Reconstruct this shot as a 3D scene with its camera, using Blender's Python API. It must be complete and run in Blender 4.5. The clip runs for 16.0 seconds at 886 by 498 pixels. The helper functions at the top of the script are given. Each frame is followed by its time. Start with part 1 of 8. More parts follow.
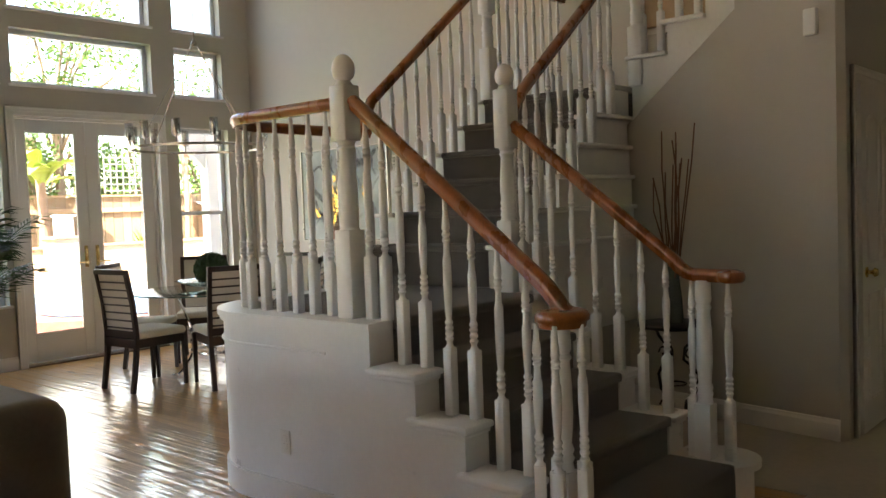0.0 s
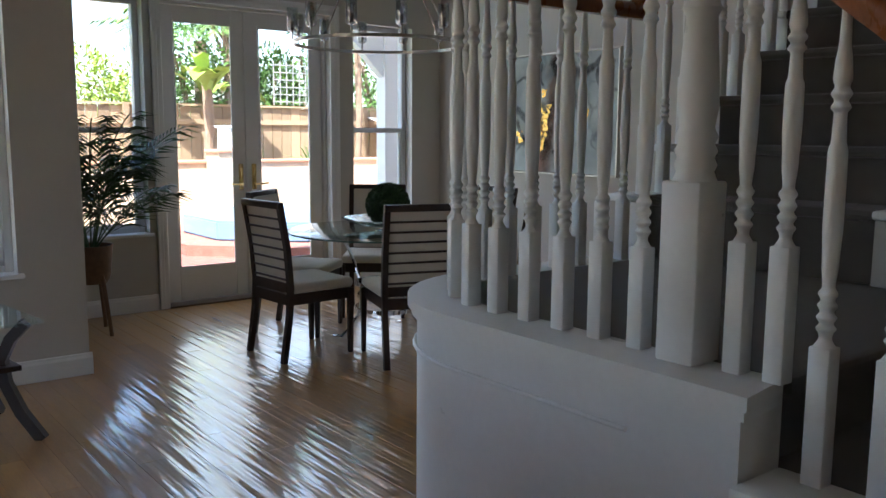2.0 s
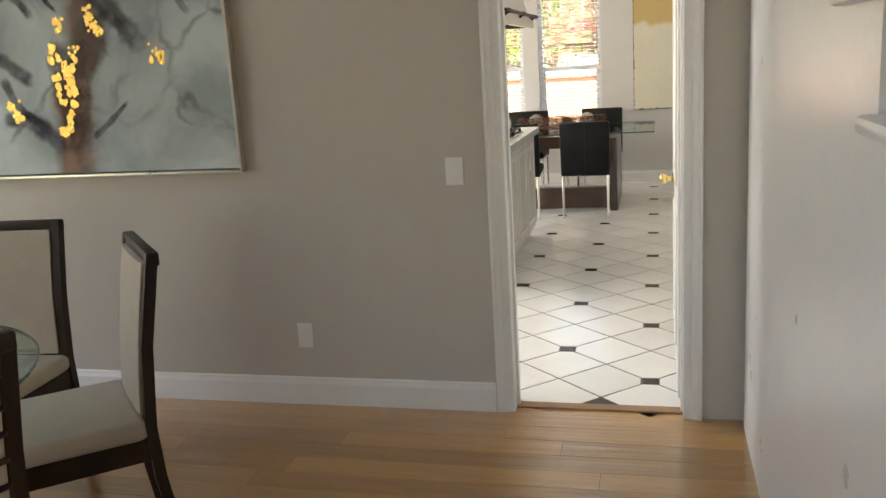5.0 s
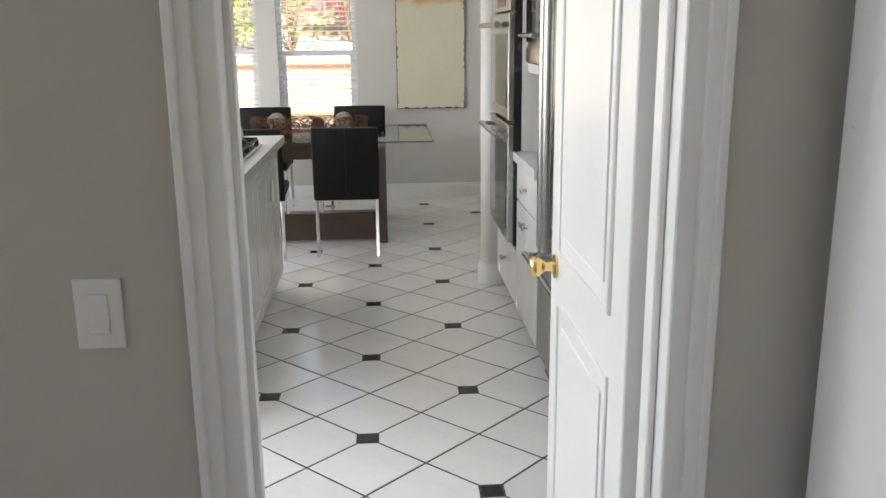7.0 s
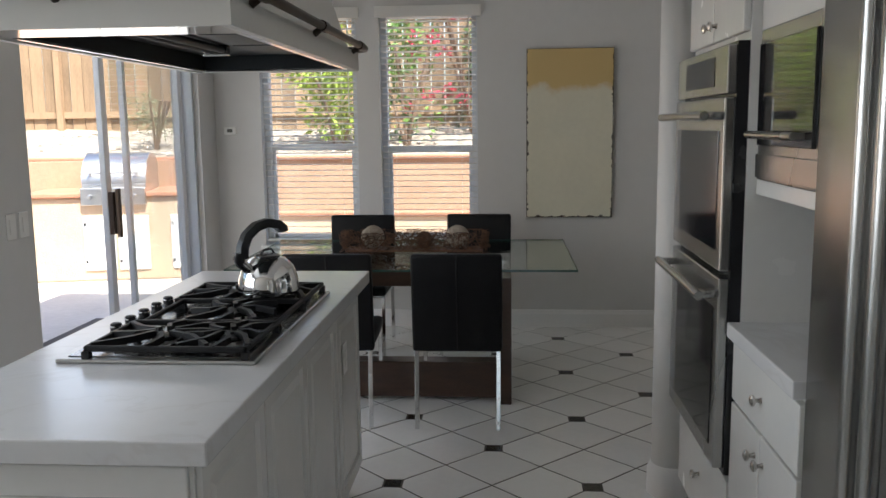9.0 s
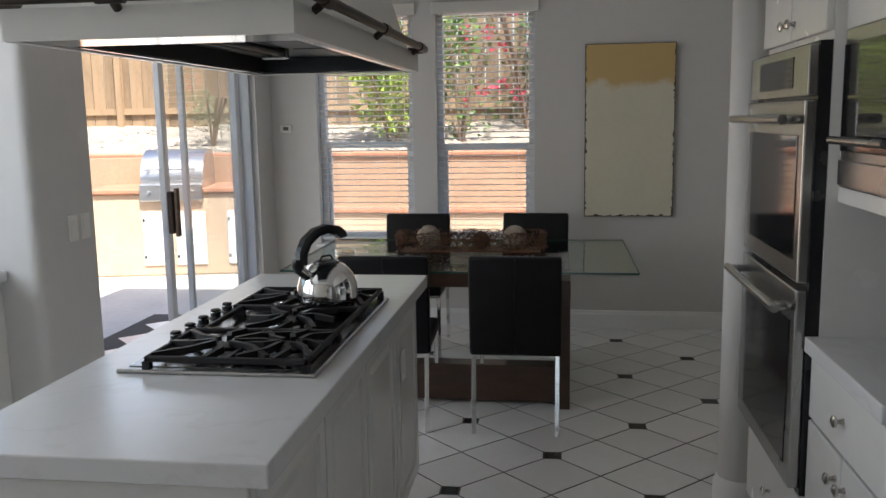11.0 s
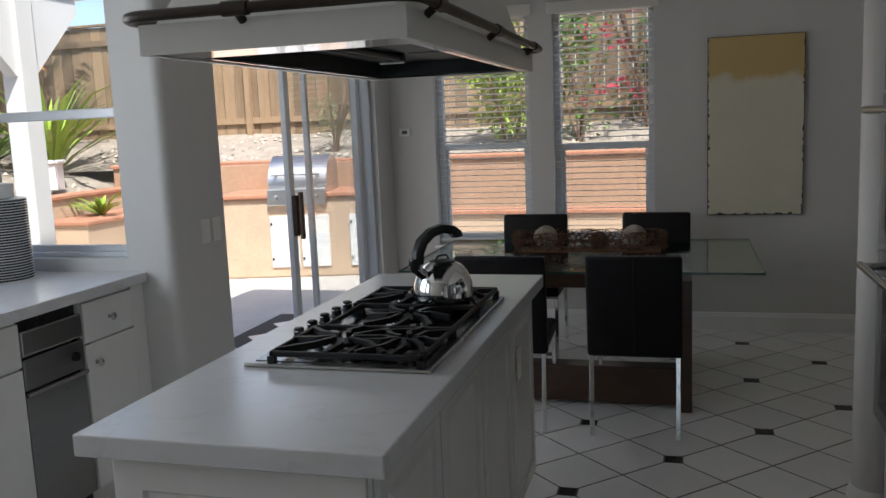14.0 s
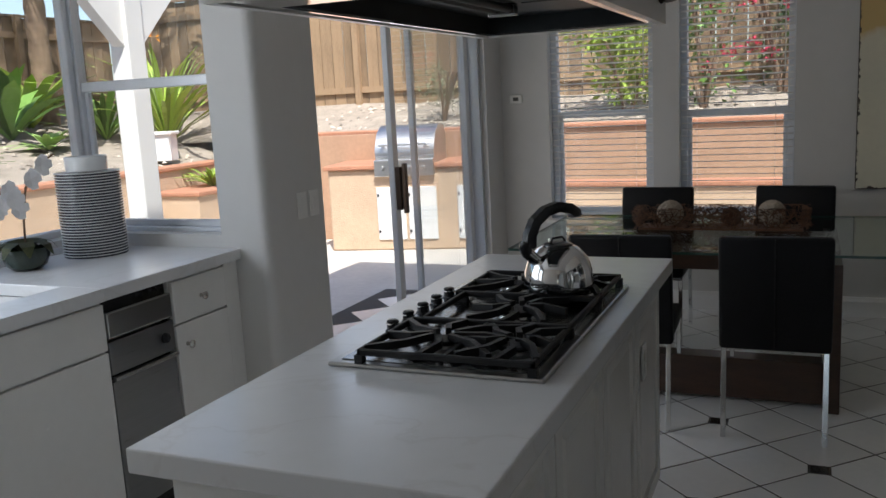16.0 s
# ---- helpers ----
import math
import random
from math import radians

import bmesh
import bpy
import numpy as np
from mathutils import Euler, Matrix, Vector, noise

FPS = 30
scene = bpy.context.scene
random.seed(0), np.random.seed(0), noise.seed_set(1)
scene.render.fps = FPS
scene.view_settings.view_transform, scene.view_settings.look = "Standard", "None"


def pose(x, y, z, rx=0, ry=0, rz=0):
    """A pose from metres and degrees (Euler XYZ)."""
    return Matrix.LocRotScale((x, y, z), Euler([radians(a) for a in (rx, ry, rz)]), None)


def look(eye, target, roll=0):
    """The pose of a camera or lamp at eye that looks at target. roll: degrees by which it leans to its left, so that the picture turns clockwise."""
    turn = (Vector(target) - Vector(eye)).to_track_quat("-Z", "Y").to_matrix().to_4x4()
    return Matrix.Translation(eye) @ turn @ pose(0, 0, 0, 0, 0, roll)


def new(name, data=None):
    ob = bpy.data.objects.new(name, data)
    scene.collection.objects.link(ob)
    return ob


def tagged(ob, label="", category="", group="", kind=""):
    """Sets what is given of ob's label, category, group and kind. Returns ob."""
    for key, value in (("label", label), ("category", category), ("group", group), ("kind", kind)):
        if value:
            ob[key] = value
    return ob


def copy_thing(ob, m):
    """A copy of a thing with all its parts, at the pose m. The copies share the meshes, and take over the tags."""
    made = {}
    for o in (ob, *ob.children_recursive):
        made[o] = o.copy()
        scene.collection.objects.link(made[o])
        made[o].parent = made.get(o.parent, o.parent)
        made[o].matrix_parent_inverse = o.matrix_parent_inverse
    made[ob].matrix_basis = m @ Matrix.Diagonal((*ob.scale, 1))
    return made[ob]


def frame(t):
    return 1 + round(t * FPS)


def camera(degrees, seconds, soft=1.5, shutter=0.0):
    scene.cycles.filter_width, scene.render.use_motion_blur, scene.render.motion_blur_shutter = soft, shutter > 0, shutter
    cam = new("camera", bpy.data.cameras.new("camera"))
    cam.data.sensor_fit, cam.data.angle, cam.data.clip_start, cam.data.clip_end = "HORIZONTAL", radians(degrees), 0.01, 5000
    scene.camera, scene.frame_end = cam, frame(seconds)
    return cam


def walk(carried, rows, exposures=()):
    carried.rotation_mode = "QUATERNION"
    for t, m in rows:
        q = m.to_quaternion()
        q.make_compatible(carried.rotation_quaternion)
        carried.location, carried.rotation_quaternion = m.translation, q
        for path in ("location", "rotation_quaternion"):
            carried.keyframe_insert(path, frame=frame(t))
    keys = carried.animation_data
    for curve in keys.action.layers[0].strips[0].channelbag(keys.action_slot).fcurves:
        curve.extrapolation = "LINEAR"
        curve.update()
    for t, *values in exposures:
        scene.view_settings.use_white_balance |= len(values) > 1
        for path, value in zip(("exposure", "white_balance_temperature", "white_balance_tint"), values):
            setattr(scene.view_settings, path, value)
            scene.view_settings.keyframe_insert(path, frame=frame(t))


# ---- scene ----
cam = camera(54.7, 16.0)
PATH = [
    (0, (0.337, 0.044, 1.422), (-0.975, 1.552, 1.322), -2.1),
    (0.5, (-0.083, 0.306, 1.414), (-1.353, 1.849, 1.315), -1.9),
    (1, (-0.48, 0.633, 1.424), (-1.714, 2.203, 1.297), -1.3),
    (1.5, (-0.931, 0.916, 1.410), (-2.364, 2.287, 1.147), -0.3),
    (2, (-1.404, 1.119, 1.431), (-2.961, 2.344, 1.161), 0.4),
    (2.5, (-1.946, 1.421, 1.438), (-3.615, 2.489, 1.177), 0.1),
    (2.7, (-2.151, 1.475, 1.452), (-3.842, 2.505, 1.184), -0.1),
    (3, (-2.492, 1.547, 1.457), (-4.193, 2.57, 1.224), -1.0),
    (3.5, (-2.981, 1.73, 1.444), (-4.519, 2.986, 1.198), -2.7),
    (4, (-3.441, 1.98, 1.498), (-4.737, 3.466, 1.169), -4.4),
    (4.5, (-3.835, 2.399, 1.546), (-4.678, 4.17, 1.157), -4.1),
    (4.7, (-3.942, 2.609, 1.521), (-4.626, 4.445, 1.118), -3.8),
    (7, (-4.434, 5.04, 1.476), (-4.311, 6.977, 0.994), -0.6),
    (7.4, (-4.403, 5.515, 1.448), (-4.226, 7.466, 1.05), 0.3),
    (7.5, (-4.379, 5.567, 1.463), (-4.237, 7.525, 1.078), 0.1),
    (8, (-4.426, 6.066, 1.454), (-4.352, 8.031, 1.09), -0.5),
    (8.5, (-4.451, 6.482, 1.466), (-4.479, 8.456, 1.148), -0.5),
    (8.7, (-4.457, 6.641, 1.489), (-4.587, 8.616, 1.203), -0.7),
    (10.8, (-4.506, 6.775, 1.551), (-4.706, 8.743, 1.257), -0.7),
    (11, (-4.507, 6.763, 1.548), (-4.777, 8.721, 1.247), -0.9),
    (11.5, (-4.503, 6.741, 1.546), (-4.903, 8.677, 1.242), -1.4),
    (12, (-4.501, 6.73, 1.544), (-4.931, 8.66, 1.245), -1.6),
    (12.5, (-4.492, 6.728, 1.544), (-4.95, 8.653, 1.25), -1.8),
    (13, (-4.498, 6.732, 1.54), (-4.989, 8.648, 1.25), -2.0),
    (13.5, (-4.502, 6.722, 1.542), (-5.035, 8.629, 1.256), -2.4),
    (14, (-4.487, 6.745, 1.541), (-5.03, 8.648, 1.253), -2.4),
    (14.5, (-4.456, 6.781, 1.535), (-4.996, 8.685, 1.246), -2.4),
    (15, (-4.445, 6.842, 1.504), (-5.003, 8.74, 1.211), -2.7),
    (15.5, (-4.539, 6.958, 1.529), (-5.221, 8.81, 1.207), -2.7),
    (16, (-4.599, 7.081, 1.521), (-5.382, 8.889, 1.176), -3.0),
]
EXPOSURES = [(0, 3.5, 7400, 10), (0.5, 3.6, 6600, 10), (1.0, 3.65, 6300, 10), (1.5, 3.2, 5900, 10), (2.0, 2.55, 5900, 10), (2.7, 1.93, 6300, 10), (3.5, 1.78, 7100, 10),
             (4.2, 2.45, 7400, 10), (4.5, 2.68, 7600, 10), (4.7, 2.95, 7600, 10),
             (7.0, 2.72, 6550, 10), (7.5, 2.3, 6650, 10), (8.0, 2.15, 6550, 10), (8.7, 1.62, 6350, 10), (11.0, 1.3, 6350, 10), (12.0, 0.88, 6350, 10), (13.0, 0.76, 6250, 10), (16.0, 0.65, 6250, 10)]
walk(cam, [(t, look(eye, target, roll)) for t, eye, target, roll in PATH], EXPOSURES)

# ---------------- light ----------------
SUN_FROM = Vector((0.30, -0.42, 0.86)).normalized()
world = bpy.data.worlds.new("sky")
scene.world = world
world.use_nodes = True
wn = world.node_tree.nodes
sky = wn.new("ShaderNodeTexSky")
sky.sky_type = 'NISHITA'
sky.sun_disc = False
sky.sun_elevation = math.asin(SUN_FROM.z)
sky.sun_rotation = math.atan2(SUN_FROM.x, SUN_FROM.y)
sky.dust_density = 2.0
wn["Background"].inputs["Strength"].default_value = 0.15
world.node_tree.links.new(sky.outputs[0], wn["Background"].inputs["Color"])
sun = new("sun", bpy.data.lights.new("sun", 'SUN'))
sun.data.energy, sun.data.angle, sun.data.color = 4.7, radians(0.6), (1.0, 0.95, 0.87)
sun.matrix_world = look(SUN_FROM * 30, (0, 0, 0))


def window_light(x, y0, y1, z0, z1, watts, tint=(0.90, 0.95, 1.0)):
    """Added fill lamp that boosts the daylight at a west opening."""
    a = new("window_light", bpy.data.lights.new("window_light", 'AREA'))
    a.data.shape, a.data.size, a.data.size_y = 'RECTANGLE', y1 - y0, z1 - z0
    a.data.energy, a.data.color = watts, tint
    a.matrix_world = look((x, (y0 + y1) / 2, (z0 + z1) / 2), (x + 1, (y0 + y1) / 2, (z0 + z1) / 2))


# Fill lamps added to brighten the kitchen and the dining room.
window_light(-7.68, 7.95, 9.1, 1.05, 2.3, 11)
window_light(-7.68, 6.8, 7.55, 1.05, 2.3, 4)
window_light(-6.69, 10.55, 12.65, 0.1, 2.0, 4.5, (1.0, 0.95, 0.87))
window_light(-8.2, 3.7, 5.0, 0.3, 2.3, 1.5, (0.95, 0.97, 1.0))
window_light(-8.2, 5.42, 5.96, 0.4, 2.35, 0.7, (0.95, 0.97, 1.0))


# ---------------- materials ----------------
def mat(name, color, rough=0.6, metal=0.0, var=0.12, scale=6.0, bump=0.0, bump_scale=60.0, random_obj=0.0, island=0.0,
        stretch=(1, 1, 1), second=None, spec=0.5, coat=0.0, sheen=0.0, trans=0.0):
    """Principled surface with two scales of colour variation, uneven gloss and fine relief."""
    m = bpy.data.materials.new(name)
    m.use_nodes = True
    n, l = m.node_tree.nodes, m.node_tree.links
    b = n["Principled BSDF"]
    co = n.new("ShaderNodeTexCoord")
    mp = n.new("ShaderNodeMapping")
    mp.inputs["Scale"].default_value = stretch
    l.new(co.outputs["Object"], mp.inputs["Vector"])
    big = n.new("ShaderNodeTexNoise")
    big.inputs["Scale"].default_value = scale
    big.inputs["Detail"].default_value = 5
    fine = n.new("ShaderNodeTexNoise")
    fine.inputs["Scale"].default_value = scale * 9
    fine.inputs["Detail"].default_value = 4
    for t in (big, fine):
        l.new(mp.outputs[0], t.inputs["Vector"])
    mix = n.new("ShaderNodeMath")
    mix.operation = 'MULTIPLY_ADD'
    mix.inputs[1].default_value = 0.6
    l.new(big.outputs["Fac"], mix.inputs[0])
    m2 = n.new("ShaderNodeMath")
    m2.operation = 'MULTIPLY'
    m2.inputs[1].default_value = 0.4
    l.new(fine.outputs["Fac"], m2.inputs[0])
    l.new(m2.outputs[0], mix.inputs[2])
    fac = mix.outputs[0]
    if random_obj or island:
        src = n.new("ShaderNodeObjectInfo").outputs["Random"] if random_obj else n.new("ShaderNodeNewGeometry").outputs["Random Per Island"]
        a = n.new("ShaderNodeMath")
        a.operation = 'MULTIPLY_ADD'
        a.inputs[1].default_value = random_obj or island
        l.new(src, a.inputs[0])
        a2 = n.new("ShaderNodeMath")
        a2.operation = 'SUBTRACT'
        a2.inputs[1].default_value = 0.5 * (random_obj or island)
        l.new(fac, a2.inputs[0])
        l.new(a2.outputs[0], a.inputs[2])
        fac = a.outputs[0]
    ramp = n.new("ShaderNodeValToRGB")
    lo = second or tuple(c * (1 - var) for c in color)
    hi = tuple(min(1, c * (1 + var)) for c in color)
    ramp.color_ramp.elements[0].position, ramp.color_ramp.elements[1].position = 0.3, 0.7
    ramp.color_ramp.elements[0].color, ramp.color_ramp.elements[1].color = (*lo, 1), (*hi, 1)
    l.new(fac, ramp.inputs[0])
    l.new(ramp.outputs[0], b.inputs["Base Color"])
    rr = n.new("ShaderNodeMapRange")
    rr.inputs["To Min"].default_value, rr.inputs["To Max"].default_value = max(0.02, rough - 0.07), min(1, rough + 0.07)
    l.new(big.outputs["Fac"], rr.inputs["Value"])
    l.new(rr.outputs[0], b.inputs["Roughness"])
    b.inputs["Metallic"].default_value = metal
    b.inputs["Specular IOR Level"].default_value = spec
    b.inputs["Coat Weight"].default_value = coat
    b.inputs["Coat Roughness"].default_value = 0.08
    b.inputs["Sheen Weight"].default_value = sheen
    b.inputs["Transmission Weight"].default_value = trans
    if bump:
        bt = n.new("ShaderNodeTexNoise")
        bt.inputs["Scale"].default_value = bump_scale
        bt.inputs["Detail"].default_value = 6
        l.new(mp.outputs[0], bt.inputs["Vector"])
        bp = n.new("ShaderNodeBump")
        bp.inputs["Strength"].default_value = bump
        bp.inputs["Distance"].default_value = 0.01
        l.new(bt.outputs["Fac"], bp.inputs["Height"])
        l.new(bp.outputs[0], b.inputs["Normal"])
    return m


def pane_material(name, tint, gloss, base=0.025):
    """Window glass: clear, with a gloss that grows at grazing angles."""
    m = bpy.data.materials.new(name)
    m.use_nodes = True
    n, l = m.node_tree.nodes, m.node_tree.links
    n.remove(n["Principled BSDF"])
    tr, gl, mx, fr = n.new("ShaderNodeBsdfTransparent"), n.new("ShaderNodeBsdfGlossy"), n.new("ShaderNodeMixShader"), n.new("ShaderNodeLayerWeight")
    tr.inputs[0].default_value = (*tint, 1)
    gl.inputs["Roughness"].default_value = gloss
    pw, ad = n.new("ShaderNodeMath"), n.new("ShaderNodeMath")
    pw.operation, ad.operation = 'POWER', 'MULTIPLY_ADD'
    pw.inputs[1].default_value, ad.inputs[1].default_value, ad.inputs[2].default_value = 5.0, 0.9, base
    l.new(fr.outputs["Facing"], pw.inputs[0])
    l.new(pw.outputs[0], ad.inputs[0])
    l.new(ad.outputs[0], mx.inputs[0])
    l.new(tr.outputs[0], mx.inputs[1])
    l.new(gl.outputs[0], mx.inputs[2])
    l.new(mx.outputs[0], n["Material Output"].inputs[0])
    return m


WALL = mat("greige wall paint", (0.53, 0.50, 0.452), 0.75, var=0.03, scale=1.5, bump=0.08, bump_scale=90)
KWALL = mat("grey kitchen wall paint", (0.62, 0.61, 0.59), 0.7, var=0.03, scale=1.5, bump=0.08, bump_scale=90)
CEIL = mat("ceiling paint", (0.72, 0.71, 0.68), 0.85, var=0.03, scale=2, bump=0.1, bump_scale=120)
# Unseen ceiling, set paler than CEIL to bounce more light into the kitchen.
KCEIL = mat("light-bouncing kitchen ceiling", (0.82, 0.81, 0.79), 0.85, var=0.03, scale=2, bump=0.1, bump_scale=120)
TRIM = mat("white trim paint", (0.80, 0.79, 0.77), 0.32, var=0.03, scale=4, bump=0.02, bump_scale=30)
STAIRWHITE = mat("white stair enamel", (0.80, 0.80, 0.79), 0.30, var=0.04, scale=5, bump=0.03, bump_scale=25)
RAILWOOD = mat("oiled oak handrail", (0.29, 0.092, 0.021), 0.28, var=0.35, scale=5, stretch=(3, 3, 1), bump=0.06, bump_scale=80, coat=0.5, random_obj=0.1)
CARPET = mat("grey carpet", (0.115, 0.10, 0.085), 0.95, var=0.25, scale=14, bump=0.9, bump_scale=420, sheen=0.4)
GLASS = pane_material("window glass", (0.97, 0.98, 0.98), 0.0)
TABLEGLASS = pane_material("table glass", (0.86, 0.93, 0.91), 0.0)
VINYL = mat("white window vinyl", (0.72, 0.74, 0.76), 0.35, var=0.03, scale=4)
ALU = mat("brushed aluminium frame", (0.70, 0.72, 0.75), 0.35, 0.25, var=0.05, scale=8)
SCREWBRASS = mat("polished brass", (0.78, 0.58, 0.25), 0.16, 1.0, var=0.06, scale=8)


# ---------------- mesh helpers ----------------
def part(name, bm, material, parent=None, label="", smooth=False):
    me = bpy.data.meshes.new(name)
    bmesh.ops.recalc_face_normals(bm, faces=bm.faces)
    bm.to_mesh(me)
    bm.free()
    me.materials.append(material)
    if smooth:
        me.shade_smooth()
        me.set_sharp_from_angle(angle=radians(smooth if smooth > 1 else 40))
    ob = new(name, me)
    ob.parent = parent
    if label:
        tagged(ob, label)
    return ob


def thing(name, label, category, loc=(0, 0, 0), rz=0.0, group="", kind=""):
    e = new(name)
    e.empty_display_size = 0.1
    e.matrix_world = pose(*loc, 0, 0, rz)
    return tagged(e, label, category, group, kind)


def fresh():
    return bmesh.new()


def box(bm, x0, x1, y0, y1, z0, z1, bevel=0.0, seg=2, m=None):
    r = bmesh.ops.create_cube(bm, size=1.0)
    t = Matrix.Translation(((x0 + x1) / 2, (y0 + y1) / 2, (z0 + z1) / 2)) @ Matrix.Diagonal((abs(x1 - x0), abs(y1 - y0), abs(z1 - z0), 1))
    bmesh.ops.transform(bm, matrix=t, verts=r["verts"])
    vs = r["verts"]
    if bevel:
        es = list({e for v in vs for e in v.link_edges})
        rb = bmesh.ops.bevel(bm, geom=es, offset=bevel, segments=seg, profile=0.5, affect='EDGES')
        vs = list({v for f in rb["faces"] for v in f.verts} | {v for v in vs if v.is_valid})
        vs = [v for v in vs if v.is_valid]
        grown = set(vs)
        stack = list(vs)
        while stack:
            v = stack.pop()
            for e in v.link_edges:
                o = e.other_vert(v)
                if o not in grown:
                    grown.add(o)
                    stack.append(o)
        vs = list(grown)
    if m is not None:
        bmesh.ops.transform(bm, matrix=m, verts=vs)
    return bm


def boxed(*a, **k):
    return box(fresh(), *a, **k)


def lathe(bm, profile, seg=16, at=(0, 0, 0)):
    """Turned solid: profile of (radius, z) from the bottom up."""
    rings = []
    for r, z in profile:
        rings.append([bm.verts.new((at[0] + r * math.cos(2 * math.pi * i / seg), at[1] + r * math.sin(2 * math.pi * i / seg), at[2] + z)) for i in range(seg)])
    for a, b in zip(rings, rings[1:]):
        for i in range(seg):
            bm.faces.new((a[i], a[(i + 1) % seg], b[(i + 1) % seg], b[i]))
    bm.faces.new(rings[0][::-1])
    bm.faces.new(rings[-1])
    return bm


def sweep(bm, path, section, closed=False, up=(0, 0, 1)):
    """Carries a section of (side, height) along a path of points."""
    pts = [Vector(p) for p in path]
    n = len(pts)
    rings = []
    for i, p in enumerate(pts):
        a = pts[(i - 1) % n] if closed or i else p
        b = pts[(i + 1) % n] if closed or i < n - 1 else p
        d = (b - a).normalized()
        u = Vector(up)
        side = d.cross(u)
        if side.length < 1e-4:
            side = d.cross(Vector((1, 0, 0)))
        side.normalize()
        top = side.cross(d).normalized()
        rings.append([bm.verts.new(p + side * s + top * h) for s, h in section])
    k = len(section)
    for i in range(n if closed else n - 1):
        a, b = rings[i], rings[(i + 1) % n]
        for j in range(k):
            bm.faces.new((a[j], a[(j + 1) % k], b[(j + 1) % k], b[j]))
    if not closed:
        bm.faces.new(rings[0])
        bm.faces.new(rings[-1][::-1])
    return bm


def circle(r, n=10):
    return [(r * math.cos(2 * math.pi * i / n), r * math.sin(2 * math.pi * i / n)) for i in range(n)]


def extrude_plan(bm, pts, z0, z1):
    """A prism over a plan outline."""
    a = [bm.verts.new((x, y, z0)) for x, y in pts]
    b = [bm.verts.new((x, y, z1)) for x, y in pts]
    n = len(pts)
    bm.faces.new(a[::-1])
    bm.faces.new(b)
    for i in range(n):
        bm.faces.new((a[i], a[(i + 1) % n], b[(i + 1) % n], b[i]))
    return bm


def wall_with_holes(name, axis, c0, c1, a0, a1, z0, z1, holes, material):
    """A wall between c0 and c1 across, a0 to a1 along, with openings (a, a, z, z) through it."""
    us = sorted({a0, a1, *[h[0] for h in holes], *[h[1] for h in holes]})
    zs = sorted({z0, z1, *[h[2] for h in holes], *[h[3] for h in holes]})
    us = [u for u in us if a0 <= u <= a1]
    zs = [z for z in zs if z0 <= z <= z1]
    solid = {}
    for i in range(len(us) - 1):
        for j in range(len(zs) - 1):
            mu, mz = (us[i] + us[i + 1]) / 2, (zs[j] + zs[j + 1]) / 2
            solid[i, j] = not any(h[0] < mu < h[1] and h[2] < mz < h[3] for h in holes)
    bm = fresh()
    cache = {}

    def v(u, c, z):
        key = (u, c, z)
        if key not in cache:
            cache[key] = bm.verts.new((c, u, z) if axis == 'x' else (u, c, z))
        return cache[key]
    for (i, j), s in solid.items():
        if not s:
            continue
        u0, u1, w0, w1 = us[i], us[i + 1], zs[j], zs[j + 1]
        bm.faces.new((v(u0, c0, w0), v(u1, c0, w0), v(u1, c0, w1), v(u0, c0, w1)))
        bm.faces.new((v(u0, c1, w0), v(u1, c1, w0), v(u1, c1, w1), v(u0, c1, w1)))
        if not solid.get((i - 1, j)):
            bm.faces.new((v(u0, c0, w0), v(u0, c1, w0), v(u0, c1, w1), v(u0, c0, w1)))
        if not solid.get((i + 1, j)):
            bm.faces.new((v(u1, c0, w0), v(u1, c1, w0), v(u1, c1, w1), v(u1, c0, w1)))
        if not solid.get((i, j - 1)):
            bm.faces.new((v(u0, c0, w0), v(u1, c0, w0), v(u1, c1, w0), v(u0, c1, w0)))
        if not solid.get((i, j + 1)):
            bm.faces.new((v(u0, c0, w1), v(u1, c0, w1), v(u1, c1, w1), v(u0, c1, w1)))
    return tagged(part(name, bm, material), kind="structure")


def structure(name, bm, material, label="", smooth=False):
    return tagged(part(name, bm, material, None, label, smooth), kind="structure")


# ---------------- the shell ----------------
H = 5.4
XW, YA, YK = -8.13, 6.36, 13.05            # dining west wall, art wall, kitchen end wall
DOOR_X0, DOOR_X1 = -4.70, -3.955
UP = [(3.60, 5.08, 2.74, 3.28), (5.36, 5.98, 2.74, 3.28), (2.72, 3.46, 2.74, 3.28), (3.60, 5.08, 3.47, 4.5), (5.36, 5.98, 3.47, 4.5), (2.72, 3.46, 3.47, 4.5)]
wall_with_holes("wall_west_dining", 'x', -8.37, XW, 2.33, 6.5, -0.1, H, [(2.72, 3.46, 0.62, 2.44), (3.60, 5.12, -0.1, 2.44), (5.36, 6.02, 0.35, 2.40)] + UP, WALL)
wall_with_holes("wall_jog_dining", 'y', 2.33, 2.53, XW, -6.57, -0.1, H, [], WALL)
# Only the first opening is in view; the others are added for light.
wall_with_holes("wall_west_living", 'x', -6.77, -6.57, -4.2, 2.33, -0.1, H, [(0.9, 2.17, 0.63, 2.6), (-1.0, 0.5, 0.63, 2.6), (0.9, 2.17, 2.9, 4.4)], WALL)
wall_with_holes("wall_north_dining", 'y', YA, 6.5, XW, -3.0, -0.1, H, [(DOOR_X0, DOOR_X1, -0.1, 2.06)], WALL)
# South openings are unseen, added and sized to light the hall from behind.
wall_with_holes("wall_south_living", 'y', -4.4, -4.2, -6.77, 3.2, -0.1, H, [(-5.6, -3.4, 0.7, 2.4), (-2.6, -2.0, 0.7, 2.4)], WALL)
wall_with_holes("wall_east_foyer", 'x', 3.0, 3.2, -4.2, 6.9, -0.1, H, [], WALL)
